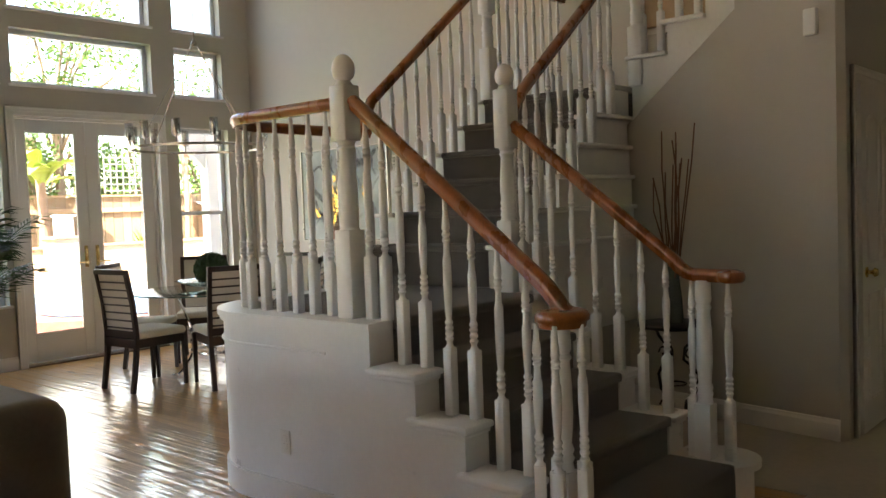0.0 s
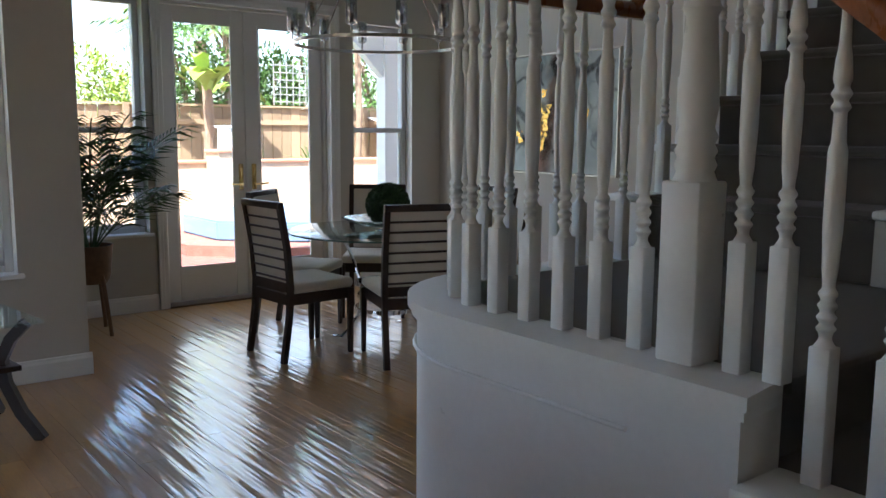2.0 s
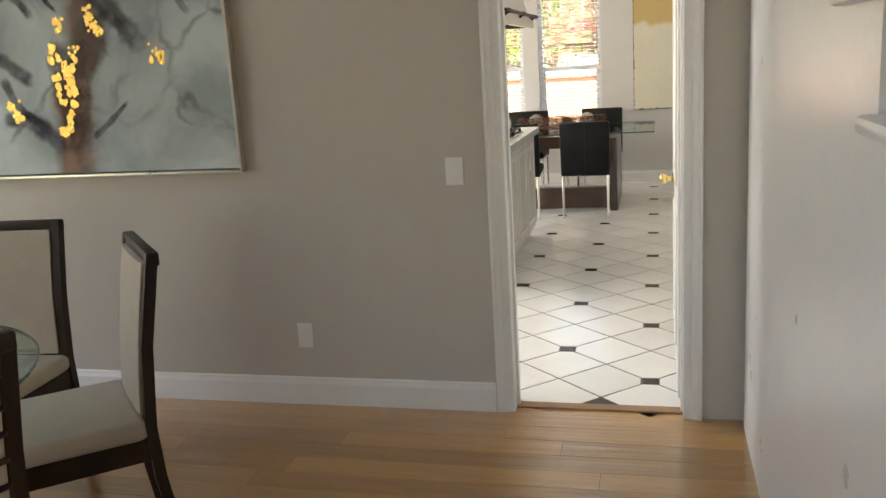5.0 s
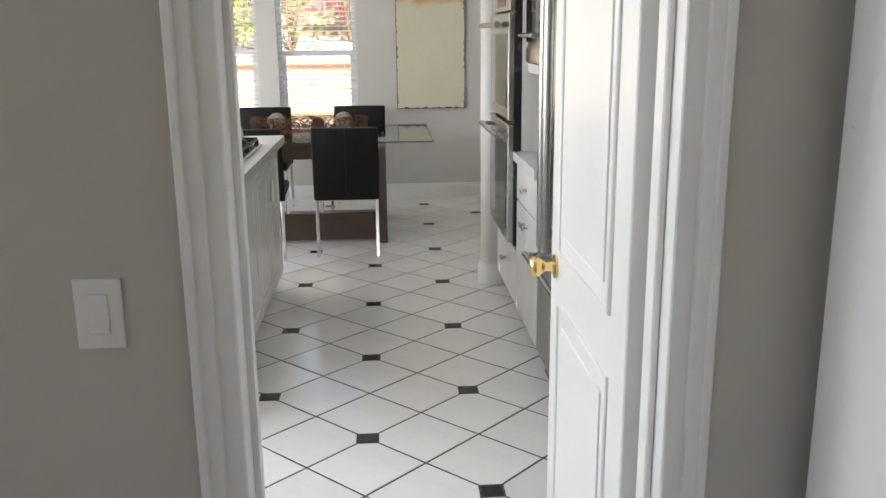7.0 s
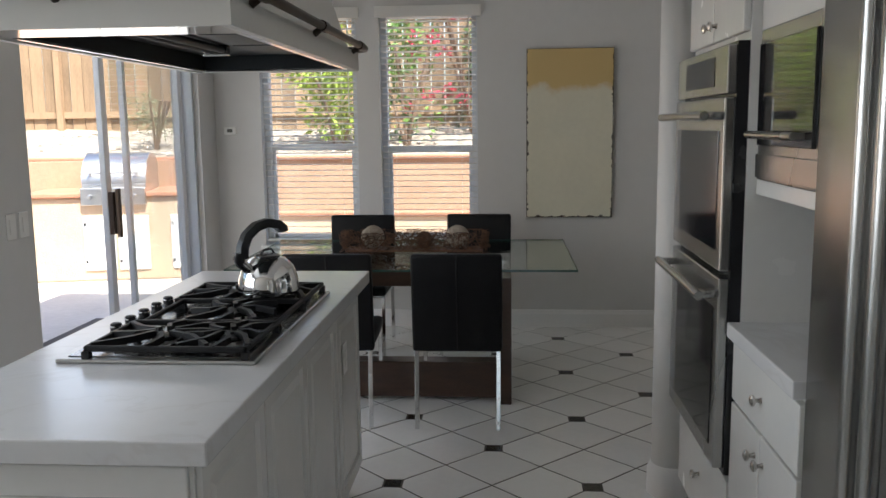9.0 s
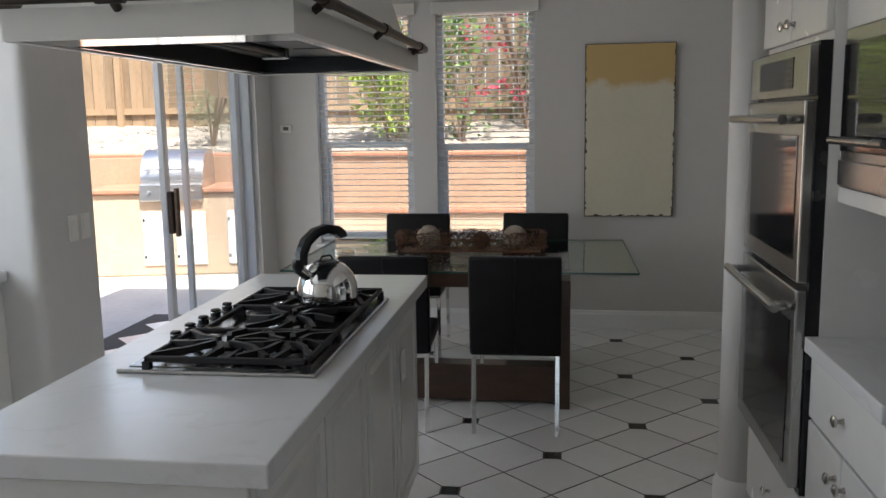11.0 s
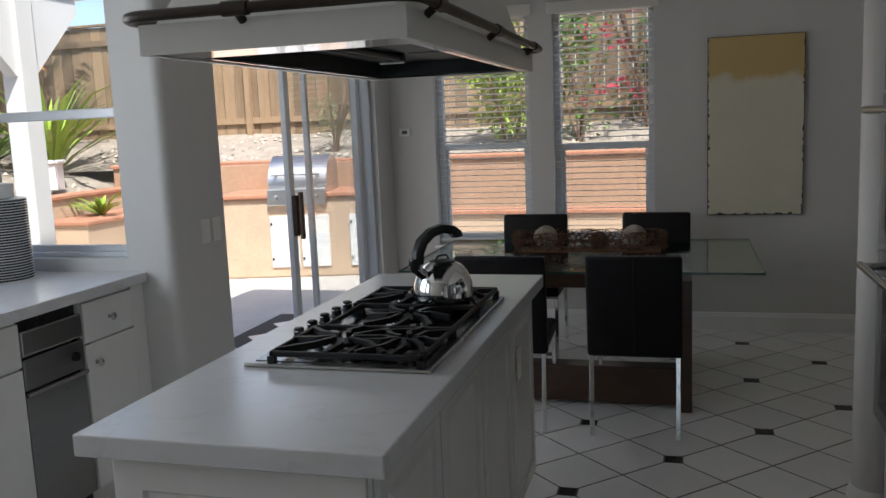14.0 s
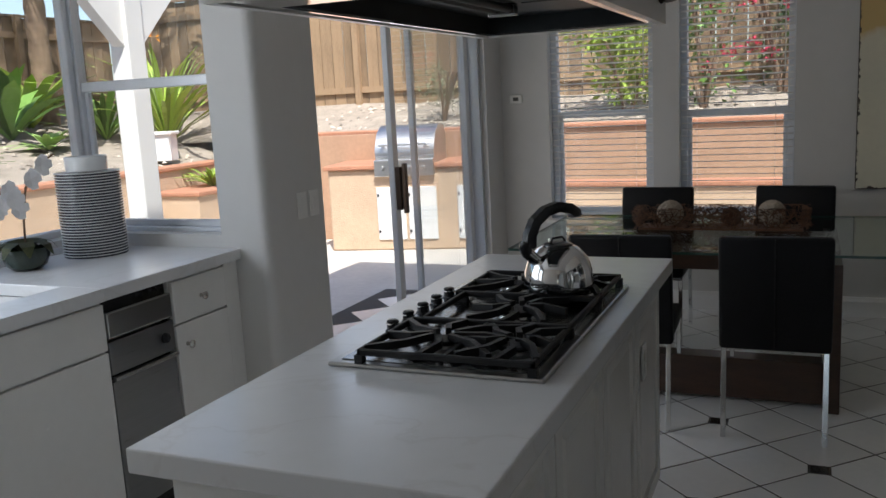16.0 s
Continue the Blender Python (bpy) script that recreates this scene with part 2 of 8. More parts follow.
structure("ceiling_hall", boxed(-8.6, 3.4, -4.6, 7.1, H, H + 0.2), CEIL)
wall_with_holes("wall_north_foyer", 'y', 6.6, 6.75, -3.0, 3.2, -0.1, H, [], WALL)
# kitchen
KC = 2.75
# The opening here is unseen, added to hold a fill lamp.
wall_with_holes("wall_west_kitchen", 'x', -7.8, -7.6, 6.5, 7.9, -0.1, KC, [(6.75, 7.6, 1.0, 2.35)], KWALL)
structure("wall_west_kitchen_low", boxed(-7.8, -7.6, 7.9, 10.22, -0.1, 1.0), KWALL)
structure("wall_west_kitchen_high", boxed(-7.8, -7.6, 7.9, 10.22, 2.35, KC), KWALL)
structure("wall_sink_return_low", boxed(-7.6, -6.86, 10.02, 10.22, -0.1, 1.0), KWALL)
structure("wall_sink_return_high", boxed(-7.6, -6.86, 10.02, 10.22, 2.35, KC), KWALL)
structure("wall_sink_return_jamb", boxed(-6.895, -6.86, 10.02, 10.22, 1.0, 2.35), KWALL)
structure("wall_slider_corner", extrude_plan(fresh(), [(-6.86, 10.02), (-6.70, 10.02)] + [(-6.70 + 0.04 * math.sin(radians(a)), 10.06 - 0.04 * math.cos(radians(a))) for a in range(0, 91, 10)] + [(-6.86, 10.06)], -0.1, KC), KWALL, smooth=60)
wall_with_holes("wall_slider", 'x', -6.86, -6.66, 10.06, 13.25, -0.1, KC, [(10.48, 12.72, -0.1, 2.10)], KWALL)
wall_with_holes("wall_north_kitchen", 'y', YK, YK + 0.2, -6.66, -2.4, -0.1, KC, [(-6.31, -5.58, 0.62, 2.34), (-5.41, -4.69, 0.62, 2.34)], KWALL)
wall_with_holes("wall_east_nook", 'x', -2.6, -2.4, 10.2, YK, -0.1, KC, [], KWALL)
wall_with_holes("wall_east_kitchen", 'x', -3.08, -2.9, 6.5, 10.04, -0.1, KC, [], KWALL)
structure("ceiling_kitchen", boxed(-7.8, -2.4, 6.5, 13.25, KC, KC + 0.25), KCEIL)
structure("floor", boxed(-8.37, 3.2, -4.4, 6.43, -0.12, -0.012), mat("plank bed", (0.10, 0.06, 0.035), 0.6))
structure("floor_kitchen", boxed(-7.8, -2.4, 6.43, 13.25, -0.12, -0.0016), mat("tile grout", (0.085, 0.075, 0.065), 0.9, var=0.15, scale=20))
structure("ground", boxed(-60, 40, -40, 60, -0.4, -0.14), mat("garden soil", (0.22, 0.16, 0.10), 0.95, var=0.3, scale=3, bump=0.5, bump_scale=20))

# ---------------- staircase ----------------
stair = thing("staircase", "white painted staircase with grey carpet and oak handrails", "staircase", (-2.4, 2.6, 0))
SB = Matrix.Translation((2.4, -2.6, 0))


def spart(name, bm, material, parent=None, label="", smooth=False):
    bmesh.ops.transform(bm, matrix=SB, verts=bm.verts)
    return part(name, bm, material, parent or stair, label, smooth)


RISE, RUN = 0.186, 0.26
LAND = 5 * RISE
Y_L, Y_R = 2.59, 3.96                       # outer faces of the lower flight
XL = -2.32                                 # downhill edge of the landing
XI, YW = -2.60, 5.42                        # open side of the upper flight, and the wall where it turns
XO = -3.745


def arc(cx, cy, r, a0, a1, n):
    return [(cx + r * math.cos(a0 + (a1 - a0) * i / n), cy + r * math.sin(a0 + (a1 - a0) * i / n)) for i in range(n + 1)]


# lower flight: carpeted steps between stepped white end walls
for k in range(1, 5):
    z = k * RISE
    x1 = XL + (5 - k) * RUN
    bm = boxed(x1 - RUN - 0.05, x1 - 0.005, Y_L + 0.15, Y_R - 0.15, 0.0, z, 0.012)
    box(bm, x1 - 0.05, x1 + 0.02, Y_L + 0.15, Y_R - 0.15, z - 0.045, z + 0.004, 0.016)
    spart("carpet_step", bm, CARPET, label="grey carpeted step", smooth=True)
    for y0, y1 in ((Y_L, Y_L + 0.15), (Y_R - 0.15, Y_R)) if k > 1 else ():
        spart("end_wall", boxed(x1 - RUN, x1, y0, y1, 0.0, z - 0.03), STAIRWHITE)
        out = -0.035 if y0 == Y_L else 0.0
        out2 = 0.035 if y0 != Y_L else 0.0
        spart("tread_cap", boxed(x1 - RUN - (0.03 if k < 4 else 0), x1 + 0.035, y0 + out, y1 + out2, z - 0.03, z, 0.011), STAIRWHITE, smooth=True)
        spart("cap_moulding", boxed(x1 - RUN + 0.01, x1 + 0.016, y0 + out * 0.5, y1 + out2 * 0.5, z - 0.052, z - 0.03, 0.008), STAIRWHITE, smooth=True)
# landing with a rounded outer corner
R_C = 0.52
outline = [(XL, Y_L)] + [(x, Y_L) for x in (-2.6, -3.0)] + arc(XO + R_C, Y_L + R_C, R_C, radians(-90), radians(-180), 14) + [(XO, 4.0)]
inner = [(XO + 0.15, 4.0)] + arc(XO + R_C, Y_L + R_C, R_C - 0.15, radians(-180), radians(-90), 10) + [(XL, Y_L + 0.15)]
spart("curved_wall", extrude_plan(fresh(), outline + inner, 0.0, LAND - 0.03), STAIRWHITE, smooth=50)


def offset_outline(d):
    return [(XL + d, Y_L - d)] + [(x, Y_L - d) for x in (-2.6, -3.0)] + arc(XO + R_C, Y_L + R_C, R_C + d, radians(-90), radians(-180), 14) + [(XO - d, 4.0)]


spart("landing_cap", extrude_plan(fresh(), offset_outline(0.03) + inner, LAND - 0.03, LAND), STAIRWHITE, smooth=50)
spart("cap_moulding", extrude_plan(fresh(), offset_outline(0.018) + inner, LAND - 0.055, LAND - 0.03), STAIRWHITE, smooth=50)
edge = offset_outline(0.007)
spart("curved_moulding", sweep(fresh(), [(x, y, 0.775) for x, y in edge[1:]], circle(0.007, 8)), STAIRWHITE, smooth=60)
spart("skirting", extrude_plan(fresh(), offset_outline(0.016)[1:] + [(XO + 0.05, 4.0)] + inner[1:], 0.0, 0.13), STAIRWHITE, smooth=50)
bm = extrude_plan(fresh(), [(XL - 0.02, Y_L + 0.15), (XL - 0.02, Y_R - 0.15), (XL - 0.3, 4.0), (XO + 0.15, 4.0), (XO + 0.15, 3.1), (XO + 0.5, Y_L + 0.15)], LAND - 0.19, LAND + 0.003)
box(bm, XL - 0.06, XL + 0.02, Y_L + 0.15, Y_R - 0.15, LAND - 0.045, LAND + 0.006, 0.016)
spart("carpet_landing", bm, CARPET, label="grey carpeted landing")
spart("end_wall", boxed(XL - RUN, XL, Y_R - 0.15, Y_R, 0.0, LAND - 0.03), STAIRWHITE)
spart("tread_cap", boxed(XL - RUN, XL + 0.035, Y_R - 0.15, Y_R + 0.035, LAND - 0.03, LAND, 0.011), STAIRWHITE)


NUP = 6
ZU = lambda k: 1.187 + 0.2014 * (k - 1)      # tread heights of the upper flight
OY = lambda k: 3.87 + 0.247 * (k - 1)        # nosings at the outer side
IY = lambda k: OY(k) + 0.10                 # and at the open side


def prism_xz(bm, pts, y0, y1):
    """An upright outline in x and z, thick in y."""
    a = [bm.verts.new((x, y0, z)) for x, z in pts]
    b = [bm.verts.new((x, y1, z)) for x, z in pts]
    n = len(pts)
    bm.faces.new(a)
    bm.faces.new(b[::-1])
    for i in range(n):
        bm.faces.new((a[i], a[(i + 1) % n], b[(i + 1) % n], b[i]))
    return bm


for k in range(1, NUP + 1):
    z, x0, x1 = ZU(k), XO + 0.14, XI - 0.13
    last = k == NUP
    back = 6.30 if last else OY(k + 1) + 0.05
    bm = extrude_plan(fresh(), [(x0, OY(k)), (x1, IY(k)), (x1, back + (0 if last else 0.1)), (x0, back)], 0.94 if k < 3 else z - 0.40, z)
    sweep(bm, [(x0, OY(k), z - 0.018), (x1, IY(k), z - 0.018)], circle(0.022, 8))
    spart("carpet_step", bm, CARPET, label="grey carpeted step", smooth=True)
    # open side: end wall, white riser face and a cap that runs back to the wall
    y1 = YW if last else IY(k + 1)
    spart("end_wall", boxed(XI - 0.13, XI, IY(k), y1, 0.0, z - 0.03), WALL)
    proud = XI + 0.012 * (NUP - k) + 0.01
    spart("riser_face", boxed(XI + 0.001, proud, IY(k), YW, ZU(k) - 0.23 if k > 1 else 0.6, z - 0.03), STAIRWHITE)
    spart("tread_cap", boxed(XI - 0.13, proud + 0.035, IY(k) - 0.035, y1 if last else y1 + 0.02, z - 0.03, z, 0.01), STAIRWHITE, smooth=True)
    if not last:
        spart("cap_return", boxed(XI + 0.001, proud + 0.033, y1 + 0.02, YW, z - 0.029, z - 0.001, 0.009), STAIRWHITE, smooth=True)
    # outer side
    y0, y1 = OY(k), 6.30 if last else OY(k + 1)
    spart("end_wall", boxed(XO, XO + 0.14, y0, y1, 0.0, z - 0.03), STAIRWHITE)
    spart("tread_cap", boxed(XO - 0.035, XO + 0.14, y0 - 0.035, y1, z - 0.03, z, 0.01), STAIRWHITE, smooth=True)
# turned flight along the foyer wall
DIAG = lambda x: 2.069 + 0.754 * (x + 2.398)
FX3 = lambda k: -2.53 + 0.267 * (k - 7)
Y3 = 5.38
for k in range(7, 12):
    z, xa, xb = ZU(k), FX3(k), FX3(k + 1)
    bm = boxed(xa, xb + 0.03, Y3 + 0.13, 6.30, z - 0.36, z, 0.01)
    spart("carpet_step", bm, CARPET, label="grey carpeted step", smooth=True)
    spart("end_wall", prism_xz(fresh(), [(xa, DIAG(xa) + 0.004), (xb, DIAG(xb) + 0.004), (xb, z - 0.03), (xa, z - 0.03)], Y3 - 0.012, Y3 + 0.12), STAIRWHITE)
    spart("tread_cap", boxed(xa - 0.035, xb, Y3 - 0.05, Y3 + 0.13, z - 0.03, z, 0.01), STAIRWHITE, smooth=True)
spart("stringer_moulding", sweep(fresh(), [(x, Y3 - 0.016, DIAG(x)) for x in (-2.53, -2.0, -1.5, -1.22)], circle(0.011, 6)), STAIRWHITE)


def baluster_mesh(total, block=0.27, w=0.0215, top_block=0.0):
    """Turned spindle with a square foot; total height from the tread to the rail."""
    bm = fresh()
    box(bm, -w, w, -w, w, 0, block, 0.002, 1)
    t = total - block
    prof = [(w * 1.0, -0.004), (w * 0.55, 0.018), (w * 0.62, 0.026), (w * 0.88, 0.036), (w * 0.6, 0.046), (w * 0.88, 0.058), (w * 0.6, 0.069), (w * 0.86, 0.081), (w * 0.6, 0.092),
            (w * 0.85, 0.104), (w * 0.55, 0.118), (w * 0.72, 0.16), (w * 0.86, 0.24), (w * 0.84, 0.34 * t / 0.58), (w * 0.62, 0.62 * t), (w * 0.55, 0.70 * t),
            (w * 0.85, 0.715 * t), (w * 0.6, 0.735 * t), (w * 0.88, 0.755 * t), (w * 0.62, 0.775 * t), (w * 0.8, 0.80 * t), (w * 0.72, 0.84 * t), (w * 0.5, 0.90 * t), (w * 0.42, t)]
    zs = -1
    clean = []
    for r, z in prof:
        z = max(z, zs + 0.004)
        zs = z
        clean.append((r, z + block))
    fine_ = []
    for (r0, z0), (r1, z1) in zip(clean, clean[1:]):
        for f in (0.0, 0.25, 0.5, 0.75):
            fine_.append((r0 + (r1 - r0) * f * f * (3 - 2 * f), z0 + (z1 - z0) * f))
    lathe(bm, fine_ + clean[-1:], 14)
    me = bpy.data.meshes.new("baluster")
    bmesh.ops.recalc_face_normals(bm, faces=bm.faces)
    bm.to_mesh(me)
    bm.free()
    me.materials.append(STAIRWHITE)
    me.shade_smooth()
    me.set_sharp_from_angle(angle=radians(50))
    return me


BAL = {}


def baluster(x, y, z, total, rz=0.0, block=0.27):
    key = (round(total / 0.02), round(block / 0.02))
    if key not in BAL:
        BAL[key] = baluster_mesh(key[0] * 0.02, key[1] * 0.02)
    ob = new("baluster", BAL[key])
    ob.parent = stair
    ob.matrix_basis = pose(x + 2.4, y - 2.6, z, 0, 0, rz)


def newel(x, y, z, block_z, top, name="newel_post"):
    """Square base, turned shaft, square block and a ball finial, from z up."""
    bm = fresh()
    w = 0.05
    box(bm, x - w, x + w, y - w, y + w, z, z + 0.40, 0.004, 1)
    h = block_z - (z + 0.40)
    lathe(bm, [(w * 0.98, -0.003), (w * 0.8, 0.02), (w * 0.92, 0.035), (w * 0.78, 0.05), (w * 0.92, 0.065), (w * 0.78, 0.08), (w * 0.92, 0.095), (w * 0.75, 0.115), (w * 0.88, 0.16), (w * 0.86, 0.5 * h),
               (w * 0.68, h - 0.05), (w * 0.85, h - 0.035), (w * 0.7, h - 0.02), (w * 0.9, h)], 20, (x, y, z + 0.40))
    box(bm, x - w, x + w, y - w, y + w, block_z, top - 0.14, 0.006, 1)
    t = top - 0.14
    lathe(bm, [(0.045, -0.002), (0.036, 0.012), (0.03, 0.022), (0.048, 0.04), (0.054, 0.07), (0.05, 0.1), (0.034, 0.125), (0.012, 0.14)], 20, (x, y, t))
    return spart(name, bm, STAIRWHITE, smooth=50)


NA, NB = (-2.535, Y_L + 0.115), (-2.50, Y_R - 0.09)
newel(*NA, LAND, 1.73, 2.12)
newel(*NB, LAND, 1.73, 2.19)
RAIL = [(-0.018, -0.03), (0.018, -0.03), (0.022, -0.012), (0.031, -0.004), (0.032, 0.012), (0.024, 0.026), (0.008, 0.031), (-0.008, 0.031), (-0.024, 0.026), (-0.032, 0.012), (-0.031, -0.004), (-0.022, -0.012)]


def rail(path, name="handrail"):
    return spart(name, sweep(fresh(), path, RAIL), RAILWOOD, label="oak handrail", smooth=50)


SL = 0.785
# lower flight: raking rail that ends in a volute
yl = Y_L + 0.115
VX, VY = -1.37, yl - 0.07
spiral = [(VX + r * math.cos(a), VY + r * math.sin(a), zz) for r, a, zz in [(0.08 - 0.00008 * i, radians(90 - i), 1.005 - 0.00002 * i) for i in range(0, 331, 15)]]
rail([(NA[0] + 0.05, yl, 1.905)] + [(x, yl, 1.905 - (x - NA[0] - 0.05) * SL) for x in (-2.2, -1.9, -1.62, -1.52)] + [(-1.465, yl, 1.10), (-1.43, yl, 1.06), (-1.40, yl, 1.022)] + spiral)
bm = lathe(fresh(), [(0.04, 0.0), (0.062, 0.008), (0.066, 0.028), (0.062, 0.046), (0.04, 0.054), (0.012, 0.057)], 24, (VX, VY, 0.974))
spart("volute", bm, RAILWOOD, label="round oak volute eye", smooth=50)
yr = Y_R - 0.09
rail([(NB[0] + 0.05, yr, 1.85)] + [(x, yr, 1.85 - (x - NB[0] - 0.05) * SL) for x in (-2.2, -1.9, -1.6, -1.53)] + [(-1.49, yr, 1.087), (-1.46, yr, 1.066), (-1.42, yr, 1.055), (-1.3, yr, 1.052), (-1.235, yr, 1.052)])
spart("rail_cap", lathe(fresh(), [(0.05, -0.03), (0.062, -0.02), (0.065, 0.0), (0.06, 0.02), (0.03, 0.03)], 20, (-1.245, yr, 1.052)), RAILWOOD, label="round oak rail end", smooth=50)
# landing rail round the curve, then up the outer side
mid = [(NA[0] - 0.05, yl)] + [(x, yl) for x in (-2.8, -3.05)] + arc(XO + R_C, Y_L + R_C, R_C - 0.115, radians(-90), radians(-180), 14) + [(XO + 0.10, 3.5), (XO + 0.10, 3.93)]
rail([(x, y, 1.905) for x, y in mid])
OR = lambda y: 2.123 + 0.807 * (y - 3.974)   # outer rail over y
IR = lambda y: 2.12 + 0.818 * (y - 4.181)    # open side rail over y
rail([(XO + 0.10, 3.82, 1.905), (XO + 0.10, 3.90, 1.99)] + [(XO + 0.10, y, OR(y)) for y in (3.97, 4.3, 4.7, 5.17)])
rail([(NB[0], NB[1] + 0.05, IR(NB[1] + 0.05))] + [(-2.56, y, IR(y)) for y in (4.12, 4.5, 4.9, 5.28)])
rail([(FX3(7) + 0.07, Y3 + 0.06, 3.21), (FX3(12), Y3 + 0.06, 3.21 + 0.754 * (FX3(12) - FX3(7) - 0.07))])
newel(XO + 0.10, 5.22, ZU(6), 2.85, 3.25)
rail([(XO + 0.10, 5.27, 3.12), (XO + 0.10, 6.28, 3.12)])
for k in range(8):
    baluster(XO + 0.10, 5.36 + 0.118 * k, ZU(6), 3.09 - ZU(6))
newel(-2.50, Y3 + 0.02, ZU(6), 3.0, 3.42)
# spindles
for k in range(1, 5):
    z = k * RISE
    x1 = XL + (5 - k) * RUN
    for dx in (0.03, 0.16):
        x = x1 - dx
        if x > -1.42:
            continue
        for y, top0, n0 in ((yl, 1.905, NA[0]), (yr, 1.85, NB[0])):
            top = max(1.06, top0 - (x - n0 - 0.05) * SL) - 0.025
            baluster(x, y, z, top - z, block=0.27 if dx < 0.1 else 0.27)
for x in (-2.315, -2.41):
    baluster(x, yl, LAND, 1.905 - (x - NA[0] - 0.05) * SL - 0.025 - LAND)
    baluster(x, yr, LAND, 1.85 - (x - NB[0] - 0.05) * SL - 0.025 - LAND)
# spindles round the landing, evenly along the rail
acc, want = 0.0, 0.085
for (xa, ya), (xb, yb) in zip(mid, mid[1:]):
    seg = math.hypot(xb - xa, yb - ya)
    while want <= acc + seg:
        f = (want - acc) / seg
        baluster(xa + (xb - xa) * f, ya + (yb - ya) * f, LAND, 1.885 - LAND, math.degrees(math.atan2(yb - ya, xb - xa)), 0.24)
        want += 0.125
    acc += seg
for k in range(1, NUP):
    for f in (0.18, 0.68):
        y = OY(k + f)
        if y < 5.14:
            baluster(XO + 0.10, y, ZU(k), OR(y) - 0.03 - ZU(k))
        y = IY(k + f)
        baluster(-2.56, y, ZU(k), IR(y) - 0.03 - ZU(k))
for k in range(7, 12):
    for f in (0.2, 0.7):
        x = FX3(k + f)
        baluster(x, Y3 + 0.06, ZU(k), 3.21 + 0.754 * (x - FX3(7) - 0.07) - 0.03 - ZU(k))
# bottom step with rounded ends, the volute's newel and its ring of spindles
z = RISE
x1, xb = XL + 4 * RUN, XL + 3 * RUN


def bottom_outline(d):
    return [(xb, Y_L - 0.01 - d)] + arc(VX, VY, 0.17 + d, radians(250), radians(385), 12) + [(x1 + 0.03 + d, Y_L + 0.2), (x1 + 0.03 + d, Y_R - 0.2)] + arc(-1.34, yr + 0.04, 0.16 + d, radians(-20), radians(110), 12) + [(xb, Y_R + 0.01 + d)]


spart("bullnose_step", extrude_plan(fresh(), bottom_outline(0.0), 0.0, z - 0.03), STAIRWHITE, smooth=40)
spart("tread_cap", extrude_plan(fresh(), bottom_outline(0.035), z - 0.03, z), STAIRWHITE, smooth=40)
spart("carpet_step", boxed(x1 - RUN, x1 + 0.075, Y_L + 0.16, Y_R - 0.16, 0.002, z + 0.012, 0.02), CARPET, label="grey carpeted step", smooth=True)
for vx, vy, top in ((VX, VY, 0.976), (-1.38, yr, 1.03)):
    bm = boxed(vx - 0.04, vx + 0.04, vy - 0.04, vy + 0.04, z, z + 0.26, 0.004)
    h = top - z - 0.26
    lathe(bm, [(0.038, -0.003), (0.032, 0.03), (0.039, 0.045), (0.032, 0.06), (0.039, 0.075), (0.03, 0.1), (0.038, 0.2), (0.036, h * 0.6), (0.03, h * 0.75), (0.038, h * 0.78), (0.03, h * 0.81), (0.038, h * 0.84), (0.034, h)], 18, (vx, vy, z + 0.26))
    spart("newel_post", bm, STAIRWHITE, smooth=50)
for a in (0, 65, 130, 215, 290):
    baluster(VX + 0.088 * math.cos(radians(a)), VY + 0.088 * math.sin(radians(a)), z, 0.98 - z, a)
baluster(-1.265, yr + 0.01, z, 1.03 - z)

# ---------------- trim, windows and doors ----------------
def baseboard(name, pts, h=0.13, t=0.016):
    """Skirting along a wall; the wall lies on the left of the run."""
    bm = sweep(fresh(), [(x, y, 0) for x, y in pts], [(0, 0), (t, 0), (t, h - 0.03), (t * 0.6, h - 0.015), (t * 0.5, h - 0.006), (0, h)])
    return structure(name, bm, TRIM)


baseboard("baseboard_art_wall", [(XW, YA), (DOOR_X0 - 0.062, YA)])
baseboard("baseboard_west_dining", [(XW, 2.53), (XW, 3.51)])
baseboard("baseboard_west_dining_corner", [(XW, 5.21), (XW, YA)])
baseboard("baseboard_jog", [(-6.57, 2.53), (XW, 2.53)])
baseboard("baseboard_living", [(-6.57, -4.2), (-6.57, 2.545)])
baseboard("baseboard_kitchen_north", [(-6.66, YK), (-2.6, YK)])
baseboard("baseboard_slider_far", [(-6.66, 12.8), (-6.66, YK)])
wall_with_holes("wall_pillar", 'y', 10.04, 10.20, -3.80, -2.4, -0.1, KC, [], KWALL)
structure("wall_pillar_nose", lathe(fresh(), [(0.08, -0.05), (0.08, KC)], 24, (-3.80, 10.12, 0)), KWALL, smooth=40)
structure("baseboard_pillar", lathe(fresh(), [(0.096, 0.0), (0.096, 0.1), (0.088, 0.12), (0.082, 0.13)], 24, (-3.80, 10.12, 0)), TRIM, smooth=40)


def casing(name, axis, c, a0, a1, z1, out, w=0.085, sill=None):
    """Moulded casing round an opening on a wall face at c; out is the way it stands proud."""
    bm = fresh()
    for k, (d, ww) in enumerate(((0.012, w), (0.02, w * 0.55), (0.026, w * 0.22))):
        lo, hi = (c, c + out * d)
        for u0, u1, w0, w1 in ((a0 - w, a0 - w + ww, 0 if sill is None else sill, z1 + w), (a1 + w - ww, a1 + w, 0 if sill is None else sill, z1 + w), (a0 - w, a1 + w, z1 + w - ww, z1 + w)):
            if axis == 'x':
                box(bm, min(lo, hi), max(lo, hi), u0, u1, w0, w1, 0.003, 1)
            else:
                box(bm, u0, u1, min(lo, hi), max(lo, hi), w0, w1, 0.003, 1)
    return structure(name, bm, TRIM)


